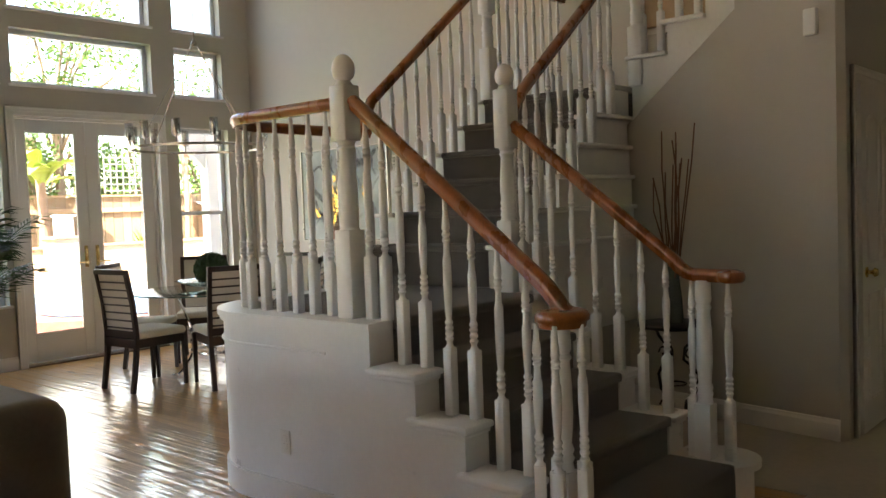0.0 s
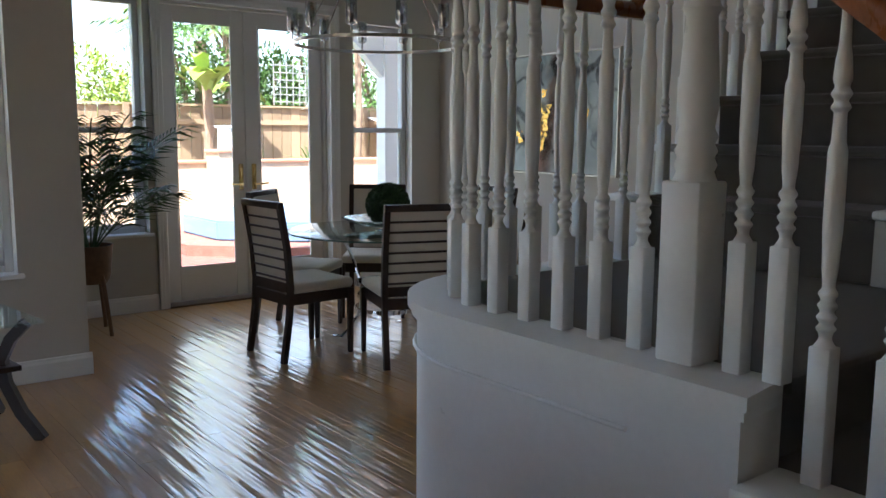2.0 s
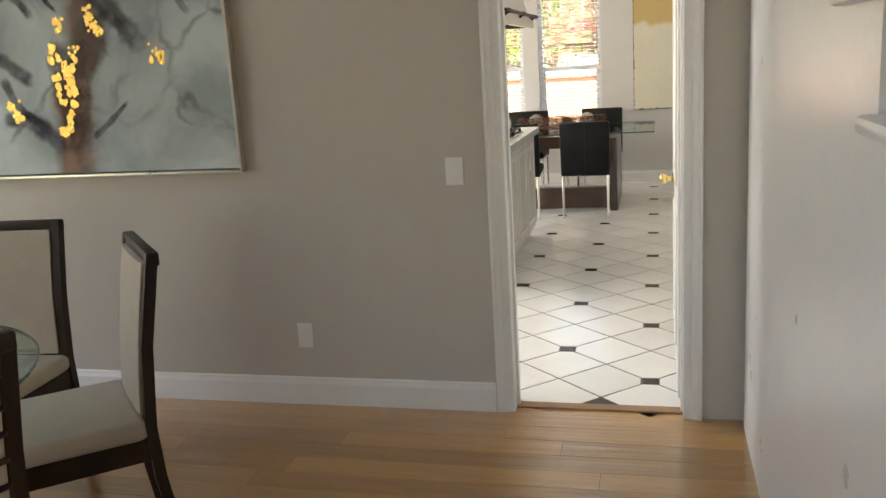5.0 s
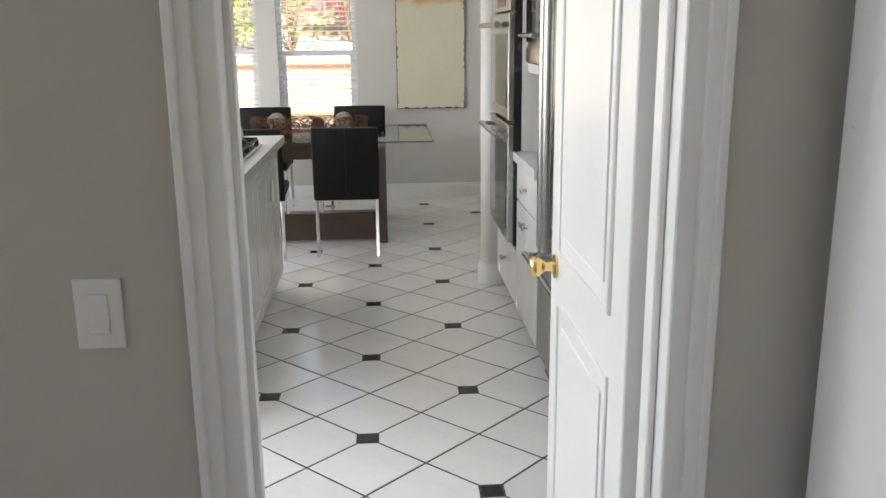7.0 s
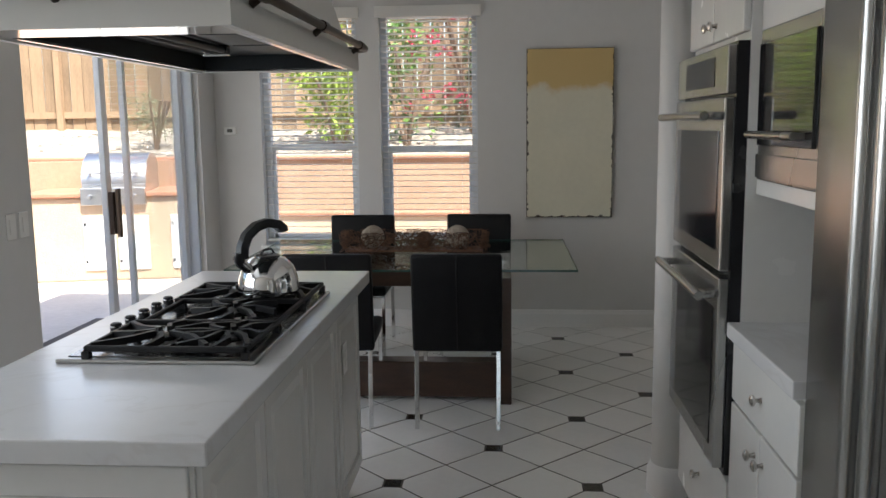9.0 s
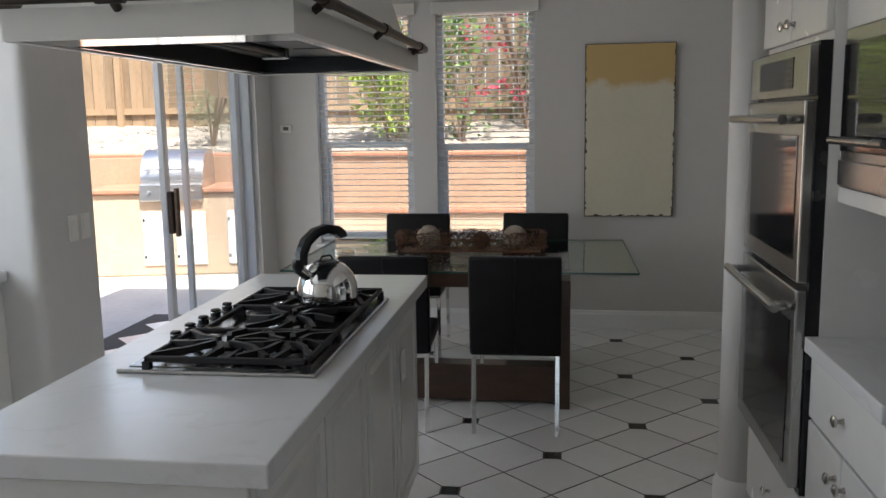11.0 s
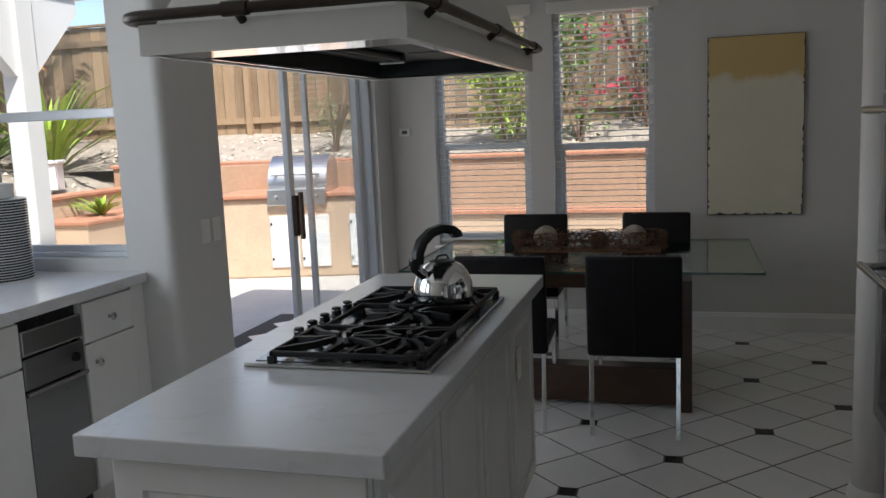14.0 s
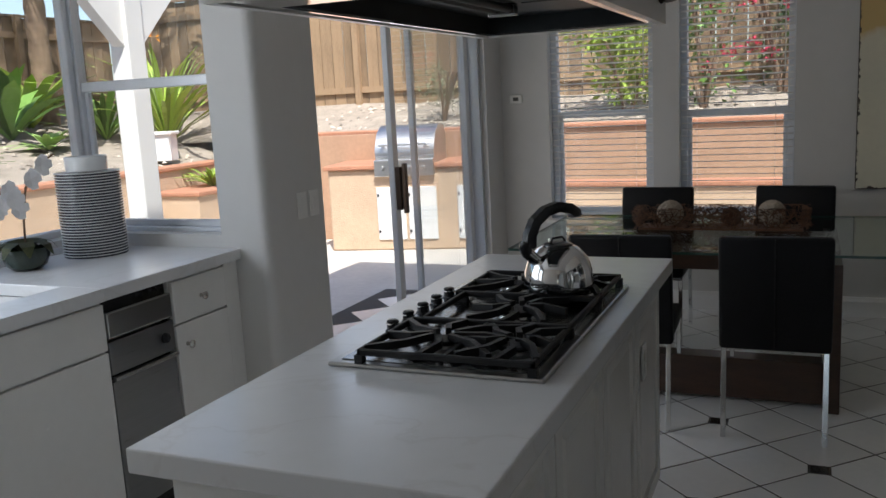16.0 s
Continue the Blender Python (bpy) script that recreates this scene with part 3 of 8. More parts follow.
casing("trim_kitchen_door", 'y', YA, DOOR_X0 + 0.02, DOOR_X1 - 0.024, 2.06, -1, 0.075)
casing("trim_kitchen_door_inner", 'y', 6.5, DOOR_X0 + 0.01, DOOR_X1 - 0.01, 2.06, 1)
bm = boxed(DOOR_X0, DOOR_X0 + 0.018, YA - 0.004, 6.504, 0, 2.06)
box(bm, DOOR_X1 - 0.018, DOOR_X1, YA - 0.004, 6.504, 0, 2.06)
box(bm, DOOR_X0, DOOR_X1, YA - 0.004, 6.504, 2.042, 2.06)
box(bm, DOOR_X0 + 0.018, DOOR_X0 + 0.03, 6.42, 6.45, 0, 2.042)
box(bm, DOOR_X1 - 0.032, DOOR_X1 - 0.018, 6.415, 6.45, 0, 2.042, 0.003, 1)
structure("trim_kitchen_jamb", bm, TRIM)
structure("trim_threshold", boxed(DOOR_X0 + 0.019, DOOR_X1 - 0.019, 6.40, 6.46, -0.011, 0.008, 0.004), mat("oak threshold", (0.34, 0.19, 0.09), 0.35, var=0.2, scale=8))
wn_i = [0]


def sash_window(axis, c, a0, a1, z0, z1, rail=None, inner=1, material=VINYL, sill=True, depth=0.07, f=0.045):
    """A window in its opening: frame, meeting rail, panes and an inside sill. c is the plane of the glass."""
    wn_i[0] += 1
    win = tagged(new("window_%d" % wn_i[0]), "white framed sash window with clear glass", "window", kind="structure")

    def bx(bm, u0, u1, d0, d1, w0, w1, bev=0.004):
        if axis == 'x':
            box(bm, c + d0, c + d1, u0, u1, w0, w1, bev, 1)
        else:
            box(bm, u0, u1, c + d0, c + d1, w0, w1, bev, 1)
    bm = fresh()
    bx(bm, a0, a0 + f, -depth / 2, depth / 2, z0, z1)
    bx(bm, a1 - f, a1, -depth / 2, depth / 2, z0, z1)
    bx(bm, a0 + f, a1 - f, -depth / 2, depth / 2, z0, z0 + f)
    bx(bm, a0 + f, a1 - f, -depth / 2, depth / 2, z1 - f, z1)
    part("window_frame", bm, material, win)
    spans = [(z0 + f, z1 - f)]
    if rail:
        bm = fresh()
        bx(bm, a0 + f, a1 - f, -depth * 0.4, depth * 0.4, rail - 0.022, rail + 0.022)
        bx(bm, a0 + f, a0 + f + 0.025, -depth * 0.1, depth * 0.4, z0 + f, rail - 0.022)
        bx(bm, a1 - f - 0.025, a1 - f, -depth * 0.1, depth * 0.4, z0 + f, rail - 0.022)
        bx(bm, a0 + f, a1 - f, -depth * 0.1, depth * 0.4, z0 + f, z0 + f + 0.03)
        part("meeting_rail", bm, material, win)
        spans = [(z0 + f, rail - 0.022), (rail + 0.022, z1 - f)]
    for w0, w1 in spans:
        bm = fresh()
        bx(bm, a0 + f, a1 - f, -0.002, 0.002, w0, w1, 0)
        p = part("pane", bm, GLASS, win)
        p.visible_shadow = False
    if sill:
        bm = fresh()
        d0, d1 = (0.035, 0.165) if inner > 0 else (-0.165, -0.035)
        bx(bm, a0 - 0.03, a1 + 0.03, d0, d1, z0 - 0.022, z0 + 0.004, 0.005)
        part("window_sill", bm, TRIM, win)
    return win


GX = -8.27
sash_window('x', GX, 2.72, 3.46, 0.62, 2.44, 1.43)
sash_window('x', GX, 5.36, 6.02, 0.35, 2.40, 1.445)
for a0, a1, z0, z1 in UP:
    sash_window('x', GX, a0, a1, z0, z1)
sash_window('x', -6.70, 0.9, 2.17, 0.63, 2.6, 1.43)
# Out-of-view windows, added to let more light into the living room.
for a0, a1, z0, z1 in ((-1.0, 0.5, 0.63, 2.6), (0.9, 2.17, 2.9, 4.4)):
    sash_window('x', -6.70, a0, a1, z0, z1)
# kitchen windows
sash_window('y', YK + 0.12, -6.31, -5.58, 0.62, 2.34, 1.36, -1)
sash_window('y', YK + 0.12, -5.41, -4.69, 0.62, 2.34, 1.34, -1)
sash_window('x', -7.70, 7.9, 10.085, 1.0, 2.35, None, 1, ALU, False, 0.05, 0.03)
sash_window('y', 10.11, -7.675, -6.895, 1.0, 2.35, 1.655, -1, ALU, False, 0.05, 0.022)
structure("window_corner_post", boxed(-7.735, -7.676, 10.086, 10.145, 1.0, 2.35, 0.006), ALU)

BRASS = SCREWBRASS
# french door: two glazed leaves
fd = tagged(new("door_1"), "pair of white glazed french doors with brass lever handles", "french door", kind="structure")
for i, (y0, y1) in enumerate(((3.625, 4.355), (4.365, 5.095))):
    bm = fresh()
    x0, x1 = GX - 0.02, GX + 0.02
    s = 0.115
    box(bm, x0, x1, y0, y0 + s, 0.02, 2.42, 0.004, 1)
    box(bm, x0, x1, y1 - s, y1, 0.02, 2.42, 0.004, 1)
    box(bm, x0, x1, y0 + s, y1 - s, 0.02, 0.30, 0.004, 1)
    box(bm, x0, x1, y0 + s, y1 - s, 2.30, 2.42, 0.004, 1)
    leaf = part("leaf", bm, TRIM, fd)
    bm = fresh()
    for a in ((y0 + s, y0 + s + 0.012, 0.30, 2.30), (y1 - s - 0.012, y1 - s, 0.30, 2.30), (y0 + s + .012, y1 - s - .012, 0.30, 0.312), (y0 + s + .012, y1 - s - .012, 2.288, 2.30)):
        box(bm, x1 - 0.006, x1 + 0.006, a[0], a[1], a[2], a[3], 0.003, 1)
    part("glazing_bead", bm, TRIM, leaf)
    p = part("pane", boxed(GX - 0.003, GX + 0.003, y0 + s, y1 - s, 0.30, 2.30), GLASS, leaf)
    p.visible_shadow = False
    hy = y1 - 0.055 if i == 0 else y0 + 0.055
    sg = -1 if i == 0 else 1
    bm = boxed(x1, x1 + 0.008, hy - 0.02, hy + 0.02, 0.93, 1.15, 0.003)
    sweep(bm, [(x1 + 0.006, hy, 1.12), (x1 + 0.03, hy, 1.11), (x1 + 0.035, hy, 1.06), (x1 + 0.025, hy, 1.0)], circle(0.007, 8), up=(0, 1, 0))
    sweep(bm, [(x1 + 0.006, hy, 0.98), (x1 + 0.05, hy, 0.98), (x1 + 0.055, hy + sg * 0.03, 0.98), (x1 + 0.055, hy + sg * 0.11, 0.985)], circle(0.008, 8))
    part("door_handle", bm, BRASS, leaf, "polished brass lever handle", smooth=50)
bm = boxed(GX - 0.06, GX + 0.06, 3.60, 3.622, -0.012, 2.44)
box(bm, GX - 0.06, GX + 0.06, 5.098, 5.12, -0.012, 2.44)
box(bm, GX - 0.06, GX + 0.06, 3.622, 5.098, 2.424, 2.44)
box(bm, GX + 0.02, GX + 0.034, 4.345, 4.375, 0.02, 2.42)
part("door_frame", bm, TRIM, fd)
structure("trim_door_sill", boxed(GX - 0.1, XW + 0.02, 3.6, 5.12, -0.012, 0.014, 0.004), mat("dark bronze sill", (0.12, 0.08, 0.05), 0.5, 0.3))
casing("trim_french_door", 'x', XW, 3.60, 5.12, 2.44, 1)

# kitchen door leaf, swung open against the cupboard side
leafdoor = tagged(new("door_2"), "white moulded four-panel door standing open", "door", kind="structure")
bm = boxed(-3.995, -3.958, 6.54, 7.28, 0.012, 2.04, 0.003, 1)
slab = part("leaf", bm, TRIM, leafdoor)
for z0, z1 in ((0.22, 0.79), (0.93, 1.90)):
    ring = [(-3.9955, y, z) for y, z in ((6.66, z0), (7.17, z0), (7.17, z1), (6.66, z1))]
    part("panel_moulding", sweep(fresh(), ring, circle(0.008, 8), closed=True, up=(1, 0, 0)), TRIM, slab, smooth=60)
    part("panel", boxed(-3.9985, -3.994, 6.71, 7.12, z0 + 0.05, z1 - 0.05, 0.004, 1), TRIM, slab)
bm = fresh()
turned = Matrix.Translation((-3.995, 7.215, 0.88)) @ Matrix.Rotation(radians(-90), 4, 'Y')
lathe(bm, [(0.032, 0.0), (0.032, 0.006), (0.014, 0.012), (0.012, 0.03), (0.018, 0.038), (0.028, 0.05), (0.028, 0.062), (0.02, 0.07), (0.004, 0.073)], 20)
bmesh.ops.transform(bm, matrix=turned, verts=bm.verts)
part("door_knob", bm, BRASS, slab, "polished brass knob", smooth=50)
# sliding patio door
sd = tagged(new("door_3"), "white aluminium sliding patio door, half open", "sliding door", kind="structure")
SXF, SXS = -6.79, -6.74
bm = boxed(-6.84, -6.70, 10.48, 10.51, -0.006, 2.10)
box(bm, -6.84, -6.70, 12.69, 12.72, -0.006, 2.10)
box(bm, -6.84, -6.70, 10.51, 12.69, 2.06, 2.10)
box(bm, -6.84, -6.70, 10.51, 12.69, -0.006, 0.02)
box(bm, -6.755, -6.75, 10.51, 12.69, 0.02, 0.035)
part("door_frame", bm, ALU, sd)
for nm, xc, y0, y1 in (("fixed_panel", SXF, 11.76, 12.68), ("sliding_panel", SXS, 11.36, 12.56)):
    bm = fresh()
    w = 0.06 if nm == "sliding_panel" else 0.038
    box(bm, xc - 0.018, xc + 0.018, y0, y0 + w, 0.03, 2.05, 0.004, 1)
    box(bm, xc - 0.018, xc + 0.018, y1 - w, y1, 0.03, 2.05, 0.004, 1)
    box(bm, xc - 0.018, xc + 0.018, y0 + w, y1 - w, 0.03, 0.10, 0.004, 1)
    box(bm, xc - 0.018, xc + 0.018, y0 + w, y1 - w, 1.99, 2.05, 0.004, 1)
    pnl = part(nm, bm, ALU, sd)
    p = part("pane", boxed(xc - 0.003, xc + 0.003, y0 + w, y1 - w, 0.10, 1.99), GLASS, pnl)
    p.visible_shadow = False
    if nm == "sliding_panel":
        bm = boxed(xc + 0.018, xc + 0.05, y0 + 0.002, y0 + 0.058, 0.92, 1.16, 0.003)
        box(bm, xc + 0.055, xc + 0.078, y0 + 0.014, y0 + 0.046, 0.90, 1.18, 0.005)
        box(bm, xc + 0.03, xc + 0.05, y0 + 0.02, y0 + 0.038, 0.96, 0.985)
        box(bm, xc + 0.03, xc + 0.05, y0 + 0.02, y0 + 0.038, 1.135, 1.16)
        part("door_handle", bm, mat("dark bronze handle", (0.05, 0.032, 0.022), 0.4, 0.5), pnl, "dark bronze pull handle")

# blinds in the end windows
SLAT = mat("white blind slat", (0.84, 0.83, 0.80), 0.5, var=0.04, scale=5)
sn, sl = SLAT.node_tree.nodes, SLAT.node_tree.links
thin, blend = sn.new("ShaderNodeBsdfTranslucent"), sn.new("ShaderNodeMixShader")
thin.inputs[0].default_value, blend.inputs[0].default_value = (0.92, 0.91, 0.88, 1), 0.4
sl.new(sn["Principled BSDF"].outputs[0], blend.inputs[1])
sl.new(thin.outputs[0], blend.inputs[2])
sl.new(blend.outputs[0], sn["Material Output"].inputs[0])
for a0, a1 in ((-6.31, -5.58), (-5.41, -4.69)):
    bl = thing("window_blind", "white horizontal slat blind, slats tilted open", "blind", ((a0 + a1) / 2, YK + 0.03, 2.34), group="kitchen blinds")
    hw = (a1 - a0) / 2 - 0.012
    part("headrail", boxed(-hw, hw, -0.03, 0.03, -0.045, -0.002, 0.004), SLAT, bl)
    part("valance", boxed(-hw - 0.04, hw + 0.04, -0.06, -0.045, -0.05, 0.03, 0.004), SLAT, bl)
    bm = boxed(-hw, hw, -0.0005, 0.0005, -0.001, 0.001)
    me = bpy.data.meshes.new("slat")
    sb = fresh()
    for (ya, za), (yb, zb) in zip(((-0.019, -0.001), (-0.007, 0.0005), (0.007, 0.0005)), ((-0.007, 0.0005), (0.007, 0.0005), (0.019, -0.001))):
        vs = [sb.verts.new(v) for v in ((-hw, ya, za), (hw, ya, za), (hw, yb, zb), (-hw, yb, zb))]
        sb.faces.new(vs)
    bmesh.ops.remove_doubles(sb, verts=sb.verts, dist=1e-5)
    bmesh.ops.solidify(sb, geom=list(sb.faces), thickness=0.0012)
    sb.to_mesh(me)
    sb.free()
    bm.free()
    me.materials.append(SLAT)
    zz = -0.075
    while zz > -1.65:
        o = new("slat", me)
        o.parent = bl
        o.matrix_basis = pose(0, 0, zz, -12, 0, 0)
        zz -= 0.043
    part("bottom_rail", boxed(-hw, hw, -0.022, 0.022, -1.69, -1.672, 0.004), SLAT, bl)
    for xx in (-hw * 0.7, hw * 0.7):
        part("ladder_cord", sweep(fresh(), [(xx, -0.024, -0.04), (xx, -0.024, -1.68)], circle(0.0012, 5), up=(0, 1, 0)), SLAT, bl)
    part("tilt_wand", sweep(fresh(), [(hw - 0.05, -0.035, -0.05), (hw - 0.05, -0.035, -0.75)], circle(0.004, 6), up=(0, 1, 0)), SLAT, bl)


# ---------------- foyer ----------------
structure("floor_foyer", extrude_plan(fresh(), [(-1.0, 3.3), (3.0, 3.3), (3.0, 6.6), (-2.58, 6.6), (-2.58, 4.12), (-1.0, 4.12)], 0.002, 0.006), mat("beige foyer tile", (0.42, 0.37, 0.31), 0.5, var=0.12, scale=3))
bm = prism_xz(fresh(), [(-2.60, 0.0), (-1.75, 0.0), (-1.75, DIAG(-1.75)), (-2.60, DIAG(-2.60))], Y3, Y3 + 0.12)
for v in bm.verts:
    v.co.y += -0.1514 if v.co.x > -2.0 else 0.0
structure("wall_under_stair", bm, WALL)
structure("wall_foyer", extrude_plan(fresh(), [(-1.7499, 5.2286), (-1.14, 5.12), (-1.10, 5.16), (-1.10, 6.6), (-1.22, 6.6), (-1.22, 5.25), (-1.7499, 5.3486)], -0.01, H), WALL)
baseboard("baseboard_foyer", [(-2.59, Y3), (-1.14, 5.12)])
hd = tagged(new("door_4"), "white moulded door with arched upper panel, closed", "door", kind="structure")
lf = part("leaf", boxed(-1.096, -1.065, 5.32, 6.10, 0.01, 2.05, 0.003, 1), TRIM, hd)
for y0, y1 in ((5.42, 5.66), (5.76, 6.0)):
    for z0, z1, ar in ((0.2, 0.82, 0), (1.0, 1.86, 0.06)):
        pts = [(y0, z0), (y1, z0), (y1, z1 - ar)] + ([((y0 + y1) / 2 + (y1 - y0) / 2 * math.cos(a), z1 - ar + ar * math.sin(a)) for a in [math.pi * k / 8 for k in range(1, 8)]] if ar else []) + [(y0, z1 - ar)]
        part("panel_moulding", sweep(fresh(), [(-1.063, y, z) for y, z in pts], circle(0.011, 6), closed=True, up=(1, 0, 0)), TRIM, lf)
bm = fresh()
lathe(bm, [(0.03, 0), (0.03, 0.006), (0.012, 0.012), (0.012, 0.03), (0.027, 0.045), (0.02, 0.062), (0.003, 0.065)], 16)
bmesh.ops.transform(bm, matrix=Matrix.Translation((-1.065, 5.39, 0.95)) @ Matrix.Rotation(radians(90), 4, 'Y'), verts=bm.verts)
part("door_knob", bm, BRASS, lf, "brass knob", smooth=50)
casing("trim_foyer_door", 'x', -1.10, 5.32, 6.10, 2.05, 1)
ch = thing("door_chime", "small white plastic chime box on the wall", "door chime", (-1.27, 5.15, 2.385), -13)
part("cover", boxed(-0.04, 0.04, -0.04, 0.0, -0.075, 0.075, 0.01), TRIM, ch, smooth=40)

DARKWOOD = mat("espresso stained wood", (0.030, 0.014, 0.008), 0.42, var=0.35, scale=5, stretch=(6, 6, 1), bump=0.05, bump_scale=60, coat=0.08, spec=0.35)
IRONW = mat("dark wrought iron", (0.035, 0.025, 0.02), 0.5, 0.6, var=0.3, scale=20)
SX0, SY0, SZ0 = -1.93, 4.69, 0.69
tb = thing("iron_stand", "round dark wrought iron plant stand with scrolled legs", "plant stand", (SX0, SY0, 0))
part("top", lathe(fresh(), [(0.205, SZ0 - 0.022), (0.212, SZ0 - 0.016), (0.212, SZ0 - 0.004), (0.205, SZ0), (0.05, SZ0)], 32), IRONW, tb, smooth=50)
for i in range(3):
    a = radians(120 * i + 40)
    pts = [(0.17, SZ0 - 0.022), (0.13, 0.60), (0.06, 0.54), (0.05, 0.47), (0.10, 0.43), (0.14, 0.37), (0.12, 0.28), (0.06, 0.22), (0.05, 0.15), (0.10, 0.08), (0.17, 0.0)]
    part("leg", sweep(fresh(), [(r * math.cos(a), r * math.sin(a), z) for r, z in pts], circle(0.009, 6), up=(math.sin(a), -math.cos(a), 0.05)), IRONW, tb, smooth=60)
    for zc in (0.50, 0.18):
        pts = [(0.09 + (0.045 - 0.004 * j) * math.cos(0.7 * j), zc + (0.045 - 0.004 * j) * math.sin(0.7 * j)) for j in range(10)]
        part("scroll", sweep(fresh(), [(r * math.cos(a), r * math.sin(a), z) for r, z in pts], circle(0.006, 5), up=(math.sin(a), -math.cos(a), 0.05)), IRONW, tb, smooth=60)
part("ring", sweep(fresh(), [(0.062 * math.cos(0.4 * i * math.pi / 4), 0.062 * math.sin(0.4 * i * math.pi / 4), 0.33) for i in range(20)], circle(0.006, 5), closed=True), IRONW, tb, smooth=60)
vs_ = thing("stick_vase", "tall grey-green glass vase holding brown willow sticks", "vase", (SX0, SY0, SZ0))
part("vase_body", lathe(fresh(), [(0.048, 0), (0.055, 0.03), (0.05, 0.14), (0.036, 0.26), (0.036, 0.33), (0.044, 0.38), (0.037, 0.38), (0.03, 0.32)], 20), mat("grey-green glazed vase", (0.10, 0.11, 0.09), 0.25, var=0.3, scale=12), vs_, smooth=60)
rs = random.Random(3)
STICK = mat("willow stick", (0.14, 0.06, 0.03), 0.7, var=0.4, scale=20)
for i in range(16):
    a, r = rs.random() * 6.28, 0.03 + rs.random() * 0.13
    h = 0.80 + rs.random() * 0.36
    pts = [(0.012 * math.cos(a), 0.012 * math.sin(a), 0.02)]
    for k in range(1, 6):
        f = k / 5
        pts.append((r * f * math.cos(a) + rs.uniform(-.012, .012), r * f * math.sin(a) + rs.uniform(-.012, .012), h * f))
    part("stick", sweep(fresh(), pts, circle(0.0045, 5), up=(1, 0, 0)), STICK, vs_)

# ---------------- living room corner ----------------
SOFA = mat("dark taupe velvet", (0.10, 0.082, 0.066), 0.9, var=0.2, scale=8, bump=0.3, bump_scale=300, sheen=0.5)
sf = thing("sofa", "dark taupe velvet sofa with rounded back", "sofa", (-2.87, 0.67, 0), 0)
part("back", boxed(-0.90, 0.90, 0.22, 0.46, 0.12, 0.94, 0.07, 4), SOFA, sf, smooth=40)
part("seat_base", boxed(-0.88, 0.88, -0.45, 0.24, 0.12, 0.42, 0.04, 3), SOFA, sf, smooth=40)
for x in (-0.90, 0.68):
    part("arm", boxed(x, x + 0.22, -0.47, 0.30, 0.12, 0.64, 0.06, 4), SOFA, sf, smooth=40)
for x in (-0.66, 0.01):
    part("seat_cushion", boxed(x, x + 0.65, -0.46, 0.2, 0.40, 0.54, 0.05, 4), SOFA, sf, smooth=40)
for x in (-0.84, 0.78):
    for y in (-0.4, 0.38):
        part("foot", boxed(x, x + 0.06, y, y + 0.06, 0, 0.13), DARKWOOD, sf)
st = thing("side_table", "espresso side table with curved legs and glass top", "side table", (-5.80, 1.72, 0), 8)
p = part("glass_top", boxed(-0.30, 0.30, -0.30, 0.30, 0.555, 0.567, 0.003), TABLEGLASS, st, "clear glass top")
part("shelf", boxed(-0.22, 0.22, -0.22, 0.22, 0.33, 0.355, 0.004), DARKWOOD, st)
for sx in (-1, 1):
    for sy in (-1, 1):
        pts = [(sx * 0.24, sy * 0.24, 0.555), (sx * 0.19, sy * 0.19, 0.48), (sx * 0.155, sy * 0.155, 0.38), (sx * 0.165, sy * 0.165, 0.27), (sx * 0.21, sy * 0.21, 0.13), (sx * 0.275, sy * 0.275, 0.0)]
        part("leg", sweep(fresh(), pts, [(-0.025, -0.02), (0.025, -0.02), (0.025, 0.02), (-0.025, 0.02)], up=(sx, -sy, 0)), DARKWOOD, st, smooth=50)
lp = thing("table_lamp", "table lamp with a grey-beige drum shade", "lamp", (-5.95, 1.66, 0.567))
part("base", lathe(fresh(), [(0.07, 0), (0.07, 0.02), (0.02, 0.04), (0.035, 0.1), (0.05, 0.17), (0.03, 0.25), (0.012, 0.3), (0.01, 0.42)], 20), DARKWOOD, lp, smooth=60)
part("shade", lathe(fresh(), [(0.17, 0.36), (0.155, 0.62), (0.152, 0.62), (0.167, 0.362)], 28), mat("linen shade", (0.36, 0.33, 0.28), 0.9, var=0.1, scale=30, bump=0.2, bump_scale=200), lp, smooth=60)
vz = thing("bud_vase", "dark bronze bud vase on the side table", "vase", (-5.62, 1.80, 0.567))
part("vase_body", lathe(fresh(), [(0.03, 0), (0.05, 0.03), (0.055, 0.08), (0.045, 0.14), (0.022, 0.175), (0.026, 0.185), (0.018, 0.18)], 20), mat("bronze glaze", (0.06, 0.04, 0.025), 0.3, 0.4, var=0.4, scale=20), vz, smooth=60)

# ---------------- dining room ----------------
CREAM = mat("cream linen upholstery", (0.56, 0.49, 0.40), 0.9, var=0.08, scale=10, bump=0.25, bump_scale=350, sheen=0.3)
CHROME = mat("polished chrome", (0.72, 0.72, 0.72), 0.08, 1.0, var=0.03, scale=6)
NICKEL = mat("brushed nickel", (0.50, 0.48, 0.45), 0.24, 1.0, var=0.06, scale=10)

GLASSEDGE = mat("green glass edge", (0.045, 0.10, 0.085), 0.12, var=0.15, scale=6)


